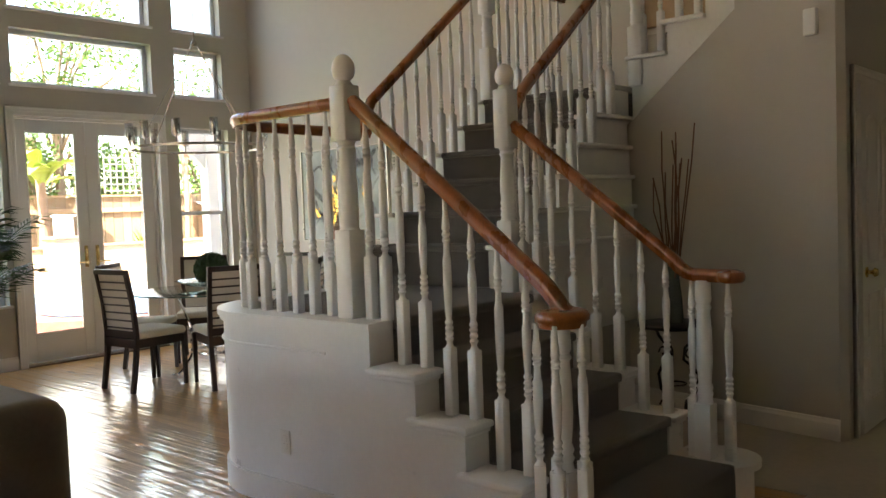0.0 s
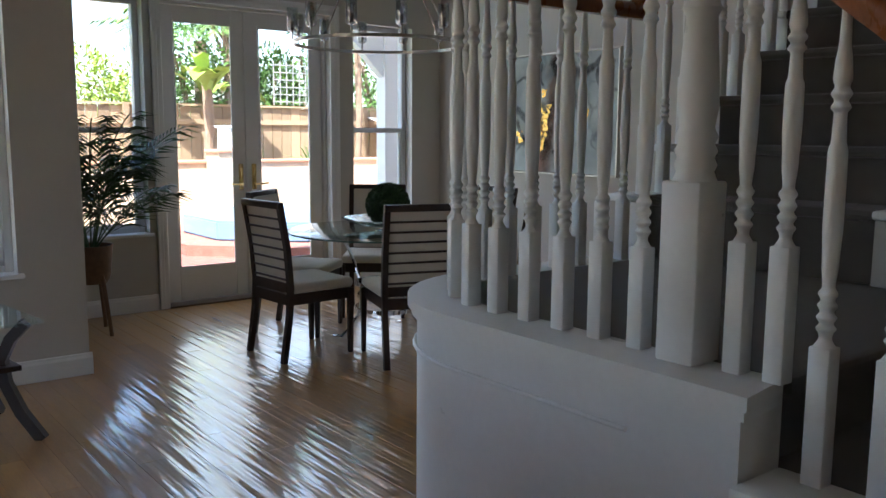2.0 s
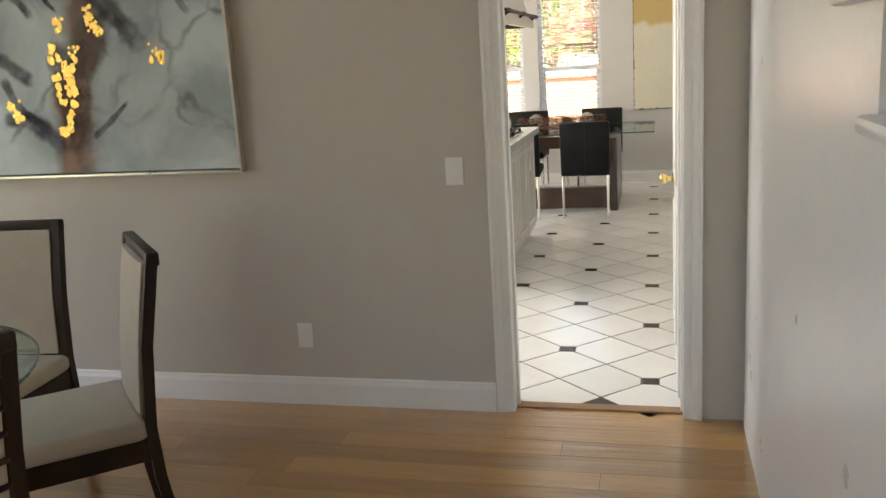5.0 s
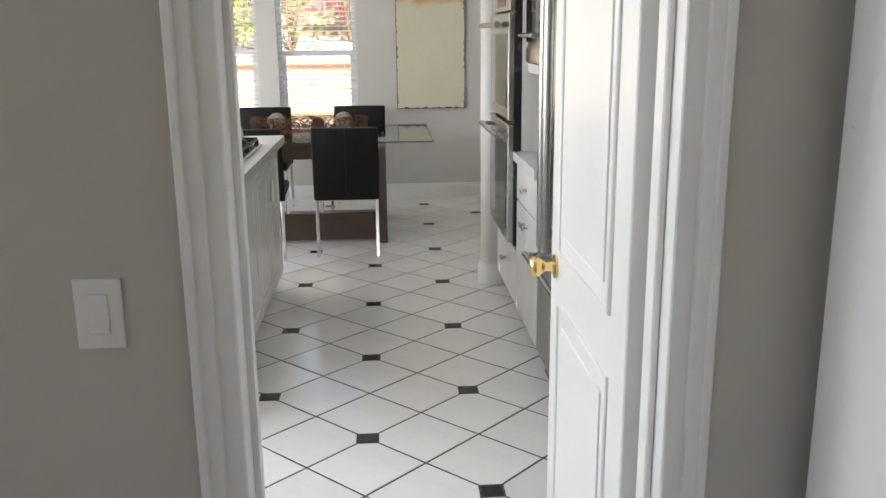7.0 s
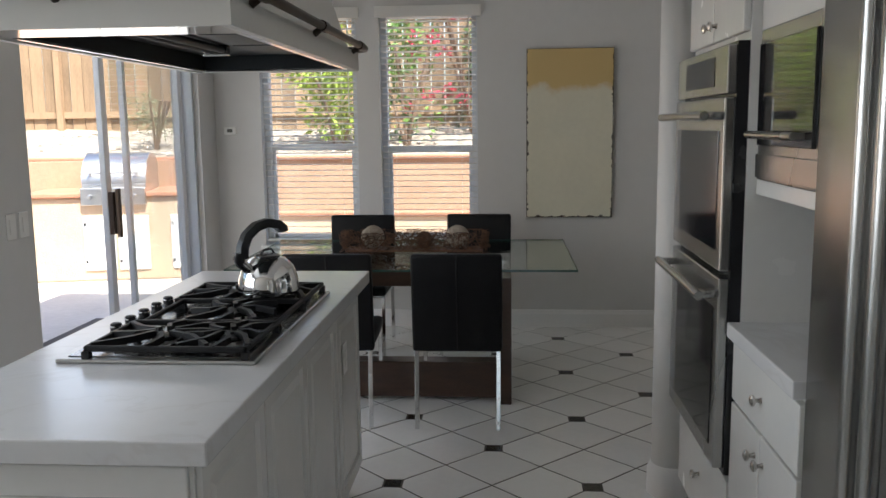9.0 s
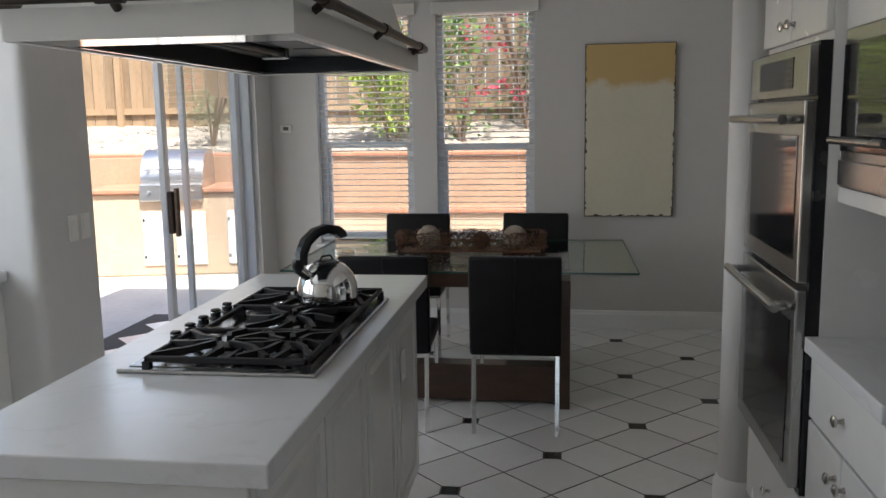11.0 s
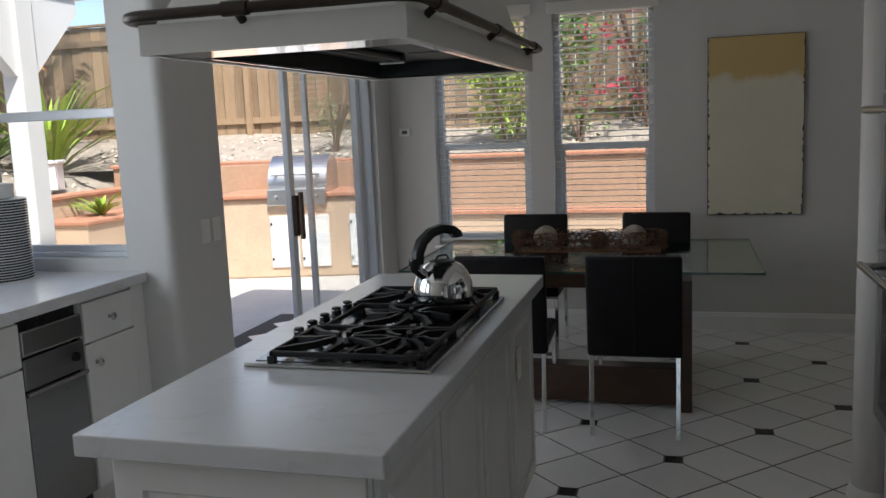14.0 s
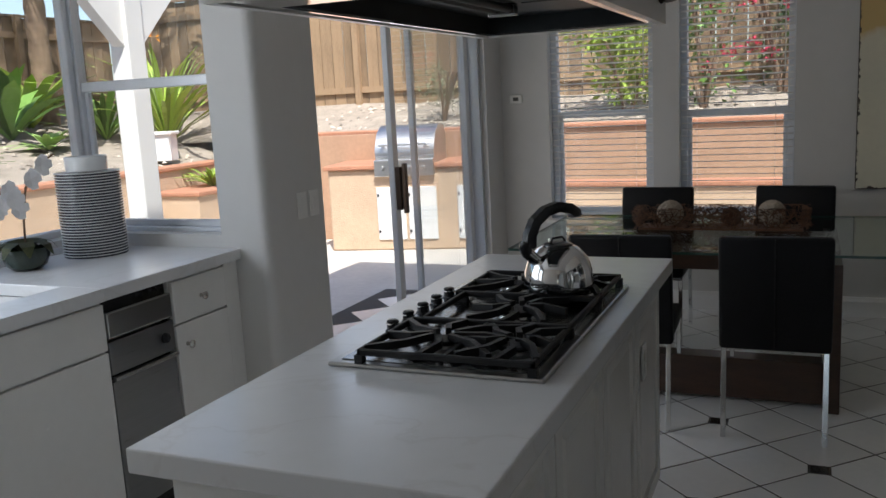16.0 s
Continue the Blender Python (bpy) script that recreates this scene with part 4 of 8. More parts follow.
def dining_chair():
    """Seat faces +y; the padded back has slats behind."""
    c = thing("dining_chair", "dark wooden dining chair, cream upholstery, slatted back", "chair", (0, 0, 0), group="chairs round the glass table")
    w = 0.232
    for sx in (-1, 1):
        pts = [(sx * (w - 0.02), -0.27, 0.0), (sx * (w - 0.02), -0.225, 0.30), (sx * (w - 0.02), -0.215, 0.47), (sx * (w - 0.02), -0.235, 0.72), (sx * (w - 0.02), -0.285, 1.0)]
        part("back_leg", sweep(fresh(), pts, [(-0.018, -0.016), (0.018, -0.016), (0.018, 0.018), (-0.018, 0.018)], up=(0, 1, 0)), DARKWOOD, c, smooth=40)
        bm = fresh()
        pts = [(sx * (w - 0.005), 0.225, 0.43), (sx * (w - 0.01), 0.235, 0.0)]
        box(bm, sx * w - 0.02, sx * w + 0.02, 0.20, 0.24, 0.0, 0.43, 0.004, 1)
        for v in bm.verts:
            if v.co.z < 0.05:
                v.co.x += (sx * w - v.co.x) * 0.3
                v.co.y += (0.22 - v.co.y) * 0.3
        part("front_leg", bm, DARKWOOD, c)
        part("side_rail", boxed(sx * (w - 0.02) - 0.012, sx * (w - 0.02) + 0.012, -0.21, 0.21, 0.36, 0.43, 0.003), DARKWOOD, c)
    part("front_rail", boxed(-w + 0.02, w - 0.02, 0.205, 0.23, 0.36, 0.43, 0.003), DARKWOOD, c)
    part("rear_rail", boxed(-w + 0.03, w - 0.03, -0.235, -0.205, 0.36, 0.43, 0.003), DARKWOOD, c)
    bm = boxed(-w - 0.005, w + 0.005, -0.205, 0.25, 0.43, 0.495, 0.026, 4)
    for v in bm.verts:
        if v.co.z > 0.46:
            v.co.z += 0.018 * max(0, 1 - (v.co.x / w) ** 2) * max(0, 1 - ((v.co.y - 0.02) / 0.24) ** 2)
    part("seat", bm, CREAM, c, "cream upholstered seat", smooth=60)

    def back_y(z):
        return -0.215 - 0.07 * max(0, (z - 0.47) / 0.53) ** 1.5
    bm = fresh()
    zs = [0.50 + 0.47 * i / 10 for i in range(11)]
    front = [[bm.verts.new((x, back_y(z) + 0.02 + 0.012 * (1 - (x / w) ** 2), z)) for x in (-w + .04, -w + .1, 0, w - .1, w - .04)] for z in zs]
    rear = [[bm.verts.new((x, back_y(z) - 0.006, z)) for x in (-w + .04, -w + .1, 0, w - .1, w - .04)] for z in zs]
    for g in (front, rear):
        for i in range(10):
            for j in range(4):
                bm.faces.new((g[i][j], g[i][j + 1], g[i + 1][j + 1], g[i + 1][j]))
    for i in range(10):
        for j in (0, 4):
            bm.faces.new((front[i][j], front[i + 1][j], rear[i + 1][j], rear[i][j]))
    for i in (0, 10):
        for j in range(4):
            bm.faces.new((front[i][j], front[i][j + 1], rear[i][j + 1], rear[i][j]))
    part("backrest", bm, CREAM, c, "cream upholstered backrest", smooth=60)
    for k in range(7):
        z = 0.515 + k * 0.063
        y = back_y(z) - 0.008
        part("slat", boxed(-w + 0.036, w - 0.036, y - 0.012, y + 0.002, z, z + 0.013, 0.003, 1), DARKWOOD, c)
    y = back_y(1.0)
    part("top_rail", boxed(-w + 0.002, w - 0.002, y - 0.018, y + 0.018, 0.962, 1.005, 0.006), DARKWOOD, c, smooth=40)
    part("bottom_slat", boxed(-w + 0.036, w - 0.036, -0.232, -0.2, 0.44, 0.50, 0.004), DARKWOOD, c)
    return c


def facing(dx, dy):
    return math.degrees(math.atan2(dy, dx)) - 90


chair0 = dining_chair()
chair0.matrix_world = pose(-6.30, 3.80, 0, 0, 0, facing(-0.06, 1))
for x, y, dx, dy in ((-5.76, 4.26, -0.95, 0.32), (-5.89, 5.08, -0.74, -0.67), (-6.49, 5.38, 0.08, -1), (-7.03, 4.86, 0.78, -0.62), (-6.87, 4.10, 0.78, 0.63)):
    copy_thing(chair0, pose(x, y, 0, 0, 0, facing(dx, dy)))

TX, TY = -6.38, 4.52
tbl = thing("dining_table", "round glass dining table on a chrome ring base", "table", (TX, TY, 0))
part("glass_top", lathe(fresh(), [(0.68, 0.736), (0.686, 0.738), (0.686, 0.746), (0.68, 0.748)], 64), TABLEGLASS, tbl, "round clear glass top", smooth=40)
part("glass_edge", sweep(fresh(), [(0.6875 * math.cos(2 * math.pi * i / 64), 0.6875 * math.sin(2 * math.pi * i / 64), 0.742) for i in range(64)], [(-0.0015, -0.005), (0.0015, -0.005), (0.0015, 0.005), (-0.0015, 0.005)], closed=True), GLASSEDGE, tbl, "green glass edge")
part("pedestal", lathe(fresh(), [(0.028, 0.06), (0.028, 0.70), (0.06, 0.72), (0.06, 0.735)], 20), CHROME, tbl, smooth=40)
for i in range(3):
    a = radians(25 + 120 * i)
    ca, sa = math.cos(a), math.sin(a)
    pts = [(r * ca, r * sa, z) for r, z in ((0.36, 0.012), (0.30, 0.06), (0.22, 0.16), (0.19, 0.28), (0.21, 0.42), (0.27, 0.58), (0.32, 0.68), (0.30, 0.725), (0.24, 0.733))]
    part("leg", sweep(fresh(), pts, [(-0.016, -0.006), (0.016, -0.006), (0.016, 0.006), (-0.016, 0.006)]), CHROME, tbl, smooth=60)
for z, r in ((0.19, 0.215), (0.28, 0.2), (0.37, 0.215)):
    pts = [(r * math.cos(2 * math.pi * i / 40), r * math.sin(2 * math.pi * i / 40), z) for i in range(40)]
    part("ring", sweep(fresh(), pts, [(-0.004, -0.014), (0.004, -0.014), (0.004, 0.014), (-0.004, 0.014)], closed=True), CHROME, tbl, smooth=50)
for a in range(6):
    an = radians(60 * a + 10)
    part("foot", boxed(-0.02, 0.02, -0.02, 0.02, 0, 0.012, 0.003, m=Matrix.Translation((0.36 * math.cos(an), 0.36 * math.sin(an), 0))), CHROME, tbl) if a % 2 == 0 else None
tr = thing("glass_platter", "raised round glass platter on the dining table", "platter", (-6.34, 4.51, 0.748))
part("stem", lathe(fresh(), [(0.09, 0), (0.09, 0.006), (0.03, 0.012), (0.03, 0.02), (0.06, 0.028)], 24), CHROME, tr, smooth=50)
part("plate", lathe(fresh(), [(0.05, 0.034), (0.20, 0.045), (0.32, 0.088), (0.326, 0.088), (0.205, 0.040), (0.05, 0.028)][::-1], 48), pane_material("smoked glass", (0.45, 0.52, 0.50), 0.02), tr, "smoked glass dish", smooth=60)

rb_ = random.Random(11)


def leaf_cloud(bm, centre, radii, n, size, rnd, shell=0.0, aspect=2.0):
    """Small pointed leaves over or through an ellipsoid."""
    for _ in range(n):
        v = Vector((rnd.gauss(0, 1), rnd.gauss(0, 1), rnd.gauss(0, 1))).normalized()
        r = shell + (1 - shell) * rnd.random() ** 0.4
        p = Vector((centre[0] + v.x * radii[0] * r, centre[1] + v.y * radii[1] * r, centre[2] + v.z * radii[2] * r))
        d = (v + Vector((rnd.uniform(-1, 1), rnd.uniform(-1, 1), rnd.uniform(-0.6, 1)))).normalized()
        s = d.cross(Vector((rnd.uniform(-1, 1), rnd.uniform(-1, 1), rnd.uniform(-1, 1)))).normalized()
        L = size * rnd.uniform(0.7, 1.3)
        a, b, c, e = p, p + d * L * 0.5 + s * L / (2 * aspect), p + d * L, p + d * L * 0.5 - s * L / (2 * aspect)
        bm.faces.new([bm.verts.new(q) for q in (a, b, c, e)])
    return bm


BOX = mat("boxwood green", (0.028, 0.060, 0.016), 0.7, var=0.5, scale=30, island=0.5)
bb = thing("boxwood_ball", "dark green boxwood topiary ball on the platter", "topiary", (-6.34, 4.51, 0.783))
bm = bmesh.new()
bmesh.ops.create_icosphere(bm, subdivisions=3, radius=0.14, matrix=Matrix.Translation((0, 0, 0.142)))
part("core", bm, BOX, bb)
part("leaves", leaf_cloud(fresh(), (0, 0, 0.142), (0.146, 0.146, 0.146), 3600, 0.016, rb_, 0.97, 1.6), BOX, bb)

# chandelier: two crystal rings with glass candle shades
CZ = 2.02
cl = thing("chandelier", "nickel ring chandelier with clear glass candle shades", "chandelier", (-6.36, 4.46, CZ))
CR = 0.59
ringp = lambda r, z: [(r * math.cos(2 * math.pi * i / 48), r * math.sin(2 * math.pi * i / 48), z) for i in range(48)]
part("lower_ring", sweep(fresh(), ringp(CR, 0.0), [(-0.008, -0.011), (0.008, -0.011), (0.008, 0.011), (-0.008, 0.011)], closed=True), NICKEL, cl, smooth=50)
CRYSTAL = pane_material("crystal", (0.84, 0.86, 0.87), 0.06, 0.22)
for i in range(12):
    a = 2 * math.pi * (i + 0.3) / 12
    x, y = CR * math.cos(a), CR * math.sin(a)
    arm = part("arm", lathe(fresh(), [(0.006, 0.0), (0.006, 0.06), (0.026, 0.066), (0.028, 0.074), (0.012, 0.08), (0.011, 0.13)], 12, (x, y, 0)), NICKEL, cl, smooth=50)
    part("glass_shade", lathe(fresh(), [(0.034, 0.072), (0.036, 0.082), (0.036, 0.215), (0.033, 0.215), (0.033, 0.085)], 18, (x, y, 0)), CRYSTAL, cl, "clear glass cylinder shade", smooth=50)
    part("candle", lathe(fresh(), [(0.011, 0.08), (0.011, 0.15), (0.006, 0.165), (0.001, 0.185)], 10, (x, y, 0)), TRIM, cl, smooth=50)
for i in range(4):
    a = 2 * math.pi * (i + 0.1) / 4
    x, y = CR * math.cos(a), CR * math.sin(a)
    part("rod", sweep(fresh(), [(x, y, 0.0), (x, y, 0.09), (x * 0.05, y * 0.05, 0.92)], circle(0.004, 6), up=(1, 0.3, 0)), NICKEL, cl)
part("hub", lathe(fresh(), [(0.02, 0.90), (0.03, 0.92), (0.02, 0.95), (0.006, 0.97)], 16), NICKEL, cl, smooth=50)
part("chain", sweep(fresh(), [(0, 0, 0.95), (0, 0, H - CZ - 0.02)], circle(0.006, 6), up=(1, 0, 0)), NICKEL, cl)
part("ceiling_rose", lathe(fresh(), [(0.06, H - CZ - 0.03), (0.07, H - CZ)], 20), NICKEL, cl)

# large abstract painting in a thin silver frame
def abstract_material():
    m = bpy.data.materials.new("abstract canvas")
    m.use_nodes = True
    n, l = m.node_tree.nodes, m.node_tree.links
    b = n["Principled BSDF"]
    co = n.new("ShaderNodeTexCoord")
    sep = n.new("ShaderNodeSeparateXYZ")
    l.new(co.outputs["Object"], sep.inputs[0])
    warp = n.new("ShaderNodeTexNoise")
    warp.inputs["Scale"].default_value, warp.inputs["Detail"].default_value = 2.2, 4
    l.new(co.outputs["Object"], warp.inputs["Vector"])
    dist = n.new("ShaderNodeMixRGB")
    dist.blend_type = 'ADD'
    dist.inputs[0].default_value = 0.45
    l.new(co.outputs["Object"], dist.inputs[1])
    l.new(warp.outputs["Color"], dist.inputs[2])
    smoke = n.new("ShaderNodeTexNoise")
    smoke.inputs["Scale"].default_value, smoke.inputs["Detail"].default_value = 2.6, 8
    l.new(dist.outputs[0], smoke.inputs["Vector"])
    base = n.new("ShaderNodeValToRGB")
    cr = base.color_ramp
    cr.elements[0].position, cr.elements[0].color = 0.32, (0.26, 0.31, 0.32, 1)
    cr.elements[1].position, cr.elements[1].color = 0.66, (0.54, 0.61, 0.61, 1)
    l.new(smoke.outputs["Fac"], base.inputs[0])
    # dark branching veins
    vein = n.new("ShaderNodeTexVoronoi")
    vein.feature = 'DISTANCE_TO_EDGE'
    vein.inputs["Scale"].default_value = 2.3
    l.new(dist.outputs[0], vein.inputs["Vector"])
    vr = n.new("ShaderNodeValToRGB")
    vr.color_ramp.elements[0].position, vr.color_ramp.elements[0].color = 0.0, (0.75, 0.75, 0.75, 1)
    vr.color_ramp.elements[1].position, vr.color_ramp.elements[1].color = 0.045, (0, 0, 0, 1)
    l.new(vein.outputs["Distance"], vr.inputs[0])
    dk = n.new("ShaderNodeMixRGB")
    dk.inputs[2].default_value = (0.07, 0.065, 0.075, 1)
    vm = n.new("ShaderNodeMath")
    vm.operation = 'MULTIPLY'
    gate = n.new("ShaderNodeMapRange")
    gate.inputs["From Min"].default_value, gate.inputs["From Max"].default_value = 0.46, 0.62
    l.new(warp.outputs["Fac"], gate.inputs["Value"])
    l.new(vr.outputs[0], vm.inputs[0])
    l.new(gate.outputs[0], vm.inputs[1])
    l.new(vm.outputs[0], dk.inputs[0])
    l.new(base.outputs[0], dk.inputs[1])
    # rust and charcoal trunk that rises through the middle
    xw = n.new("ShaderNodeMath")
    xw.operation = 'MULTIPLY_ADD'
    xw.inputs[1].default_value = 0.42
    l.new(warp.outputs["Fac"], xw.inputs[0])
    l.new(sep.outputs["X"], xw.inputs[2])
    lean = n.new("ShaderNodeMath")
    lean.operation = 'MULTIPLY_ADD'
    lean.inputs[1].default_value = -0.16
    l.new(sep.outputs["Z"], lean.inputs[0])
    l.new(xw.outputs[0], lean.inputs[2])
    off = n.new("ShaderNodeMath")
    off.operation = 'SUBTRACT'
    off.inputs[1].default_value = 0.155
    l.new(lean.outputs[0], off.inputs[0])
    ab = n.new("ShaderNodeMath")
    ab.operation = 'ABSOLUTE'
    l.new(off.outputs[0], ab.inputs[0])
    tr_ = n.new("ShaderNodeMapRange")
    tr_.inputs["From Min"].default_value, tr_.inputs["From Max"].default_value = 0.04, 0.13
    tr_.inputs["To Min"].default_value, tr_.inputs["To Max"].default_value = 0.95, 0.0
    l.new(ab.outputs[0], tr_.inputs["Value"])
    rust = n.new("ShaderNodeValToRGB")
    rust.color_ramp.elements[0].position, rust.color_ramp.elements[0].color = 0.38, (0.055, 0.05, 0.055, 1)
    rust.color_ramp.elements[1].position, rust.color_ramp.elements[1].color = 0.62, (0.26, 0.13, 0.07, 1)
    rn = n.new("ShaderNodeTexNoise")
    rn.inputs["Scale"].default_value, rn.inputs["Detail"].default_value = 4, 6
    l.new(co.outputs["Object"], rn.inputs["Vector"])
    l.new(rn.outputs["Fac"], rust.inputs[0])
    mx = n.new("ShaderNodeMixRGB")
    l.new(tr_.outputs[0], mx.inputs[0])
    l.new(dk.outputs[0], mx.inputs[1])
    l.new(rust.outputs[0], mx.inputs[2])
    l.new(mx.outputs[0], b.inputs["Base Color"])
    b.inputs["Roughness"].default_value = 0.6
    bp = n.new("ShaderNodeBump")
    bp.inputs["Strength"].default_value = 0.2
    l.new(smoke.outputs["Fac"], bp.inputs["Height"])
    l.new(bp.outputs[0], b.inputs["Normal"])
    return m


AX0, AX1, AZ0, AZ1 = -7.195, -5.83, 1.085, 2.095
art = thing("abstract_painting", "grey and rust abstract canvas with gold leaf, silver frame", "painting", ((AX0 + AX1) / 2, YA, (AZ0 + AZ1) / 2))
hw, hh = (AX1 - AX0) / 2, (AZ1 - AZ0) / 2
part("canvas", boxed(-hw + 0.02, hw - 0.02, -0.036, -0.006, -hh + 0.02, hh - 0.02), abstract_material(), art)
SILVER = mat("silver leaf frame", (0.62, 0.60, 0.54), 0.3, 0.8, var=0.12, scale=14)
for a in ((-hw, hw, -hh, -hh + 0.014), (-hw, hw, hh - 0.014, hh), (-hw, -hw + 0.014, -hh + 0.014, hh - 0.014), (hw - 0.014, hw, -hh + 0.014, hh - 0.014)):
    part("frame_bar", boxed(a[0], a[1], -0.05, -0.002, a[2], a[3], 0.002, 1), SILVER, art)
GOLD = mat("gold leaf", (0.80, 0.50, 0.13), 0.28, 1.0, var=0.2, scale=40, bump=0.4, bump_scale=90)
rg = random.Random(21)
for gx, gz, s in ((-0.135, 0.17, 0.035), (0.035, 0.16, 0.05), (-0.18, 0.05, 0.045), (-0.08, 0.045, 0.035), (-0.16, -0.06, 0.06), (-0.14, -0.13, 0.06), (-0.17, -0.25, 0.06), (-0.43, -0.19, 0.05), (0.33, 0.03, 0.045), (0.02, 0.22, 0.03), (-0.12, -0.01, 0.04)):
    bm = fresh()
    for _ in range(9):
        cx, cz, r = gx + rg.uniform(-s, s) * 0.75, gz + rg.uniform(-s, s) * 0.9, s * rg.uniform(0.15, 0.5)
        k = rg.randrange(7, 11)
        vs = [bm.verts.new((cx + r * rg.uniform(0.6, 1.2) * math.cos(2 * math.pi * i / k), -0.0392 - rg.random() * 0.0012, cz + r * rg.uniform(0.6, 1.2) * math.sin(2 * math.pi * i / k))) for i in range(k)]
        bm.faces.new(vs)
    part("gold_leaf", bm, GOLD, art, "gold leaf flakes")


def brushed(name, colour, cover):
    """Thin broken paint over the canvas, fading out at the stroke's edges."""
    m = mat(name, colour, 0.7, var=0.5, scale=18)
    n, l = m.node_tree.nodes, m.node_tree.links
    co, nz, at, ad, rp_ = n.new("ShaderNodeTexCoord"), n.new("ShaderNodeTexNoise"), n.new("ShaderNodeAttribute"), n.new("ShaderNodeMath"), n.new("ShaderNodeMapRange")
    at.attribute_name = "cover"
    nz.inputs["Scale"].default_value, nz.inputs["Detail"].default_value = 11, 7
    ad.operation = 'ADD'
    l.new(co.outputs["Object"], nz.inputs["Vector"])
    l.new(nz.outputs["Fac"], ad.inputs[0])
    l.new(at.outputs["Fac"], ad.inputs[1])
    rp_.inputs["From Min"].default_value, rp_.inputs["From Max"].default_value, rp_.inputs["To Max"].default_value = 0.72, 1.25, cover
    l.new(ad.outputs[0], rp_.inputs["Value"])
    l.new(rp_.outputs[0], n["Principled BSDF"].inputs["Alpha"])
    return m


CHAR, RUST = brushed("charcoal paint", (0.055, 0.052, 0.06), 0.92), brushed("rust paint", (0.12, 0.06, 0.035), 0.95)
for k, (m_, w, line) in enumerate((
        (CHAR, 0.12, ((-0.06, 0.50), (0.0, 0.36), (0.10, 0.25), (0.20, 0.13), (0.27, 0.03))),
        (RUST, 0.13, ((0.16, 0.20), (0.02, 0.10), (-0.05, -0.06), (-0.09, -0.26), (-0.13, -0.49))),
        (RUST, 0.09, ((-0.12, 0.12), (-0.15, -0.05), (-0.14, -0.20), (-0.12, -0.33))),
        (CHAR, 0.06, ((-0.04, 0.45), (0.10, 0.35), (0.29, 0.33), (0.44, 0.39), (0.55, 0.48))),
        (CHAR, 0.045, ((0.53, 0.48), (0.59, 0.42), (0.63, 0.37))),
        (CHAR, 0.045, ((0.02, 0.47), (0.10, 0.40), (0.24, 0.43))),
        (CHAR, 0.05, ((-0.50, 0.07), (-0.41, 0.0), (-0.30, -0.08))),
        (CHAR, 0.035, ((-0.48, -0.03), (-0.41, -0.17), (-0.28, -0.28))),
        (CHAR, 0.06, ((-0.51, -0.23), (-0.38, -0.24), (-0.26, -0.31), (-0.18, -0.44))),
        (CHAR, 0.025, ((-0.05, -0.34), (0.07, -0.25), (0.18, -0.16))),
        (CHAR, 0.032, ((-0.61, 0.36), (-0.50, 0.27), (-0.37, 0.31), (-0.24, 0.19))),
        (CHAR, 0.022, ((0.46, 0.38), (0.45, 0.27), (0.52, 0.16))),
        (CHAR, 0.02, ((-0.16, 0.44), (-0.19, 0.30), (-0.13, 0.22))))):
    rb = random.Random(200 + k)
    P_ = [Vector((*q, 0)) for q in line]
    P_ = [P_[0] * 2 - P_[1]] + P_ + [P_[-1] * 2 - P_[-2]]
    centre = []
    for q in range(1, len(P_) - 2):
        a, b, c, d = P_[q - 1:q + 3]
        for i in range(9):
            t = i / 9
            centre.append(0.5 * (2 * b + (c - a) * t + (2 * a - 5 * b + 4 * c - d) * t * t + (3 * b - a - 3 * c + d) * t ** 3))
    centre.append(P_[-2])
    vv, ff, cov = [], [], []
    n_ = len(centre) - 1
    wob = 1.0
    for i, p in enumerate(centre):
        d = (centre[min(i + 1, n_)] - centre[max(i - 1, 0)]).normalized()
        wob = max(0.6, min(1.3, wob + rb.uniform(-0.18, 0.18)))
        s_ = Vector((-d.y, d.x, 0)) * w * wob
        taper = min(1.0, 5 * i / n_ + 0.25, 5 * (n_ - i) / n_ + 0.15)
        for u, cv in ((-1, 0.0), (-0.4, 0.55), (0.4, 0.55), (1, 0.0)):
            x, z = p.x + s_.x * u, p.y + s_.y * u
            vv.append((max(-hw + 0.022, min(hw - 0.022, x)), -0.0366 - 0.0001 * k, max(-hh + 0.022, min(hh - 0.022, z))))
            cov.append(cv * taper)
        if i:
            b = len(vv) - 8
            ff += [(b + j_, b + j_ + 1, b + j_ + 5, b + j_ + 4) for j_ in range(3)]
    me = bpy.data.meshes.new("brush_stroke")
    me.from_pydata(vv, [], ff)
    ca = me.color_attributes.new("cover", 'FLOAT_COLOR', 'POINT')
    for i, cv in enumerate(cov):
        ca.data[i].color = (cv, cv, cv, 1)
    me.materials.append(m_)
    new("brush_stroke", me).parent = art

# switches and outlets
PLASTIC = mat("white switch plastic", (0.78, 0.77, 0.74), 0.35, var=0.02)


def wall_plate(name, label, loc, rz, w=0.07, rockers=1, outlet=False):
    t = thing(name, label, "outlet" if outlet else "switch", loc, rz)
    part("plate", boxed(-w / 2, w / 2, -0.006, 0.0, -0.058, 0.058, 0.003), PLASTIC, t)
    for i in range(rockers):
        x = (i - (rockers - 1) / 2) * 0.046
        if outlet:
            for z in (-0.02, 0.02):
                part("socket", boxed(x - 0.016, x + 0.016, -0.0085, -0.006, z - 0.014, z + 0.014, 0.002), PLASTIC, t)
        else:
            part("rocker", boxed(x - 0.016, x + 0.016, -0.0095, -0.006, -0.033, 0.033, 0.002), PLASTIC, t)


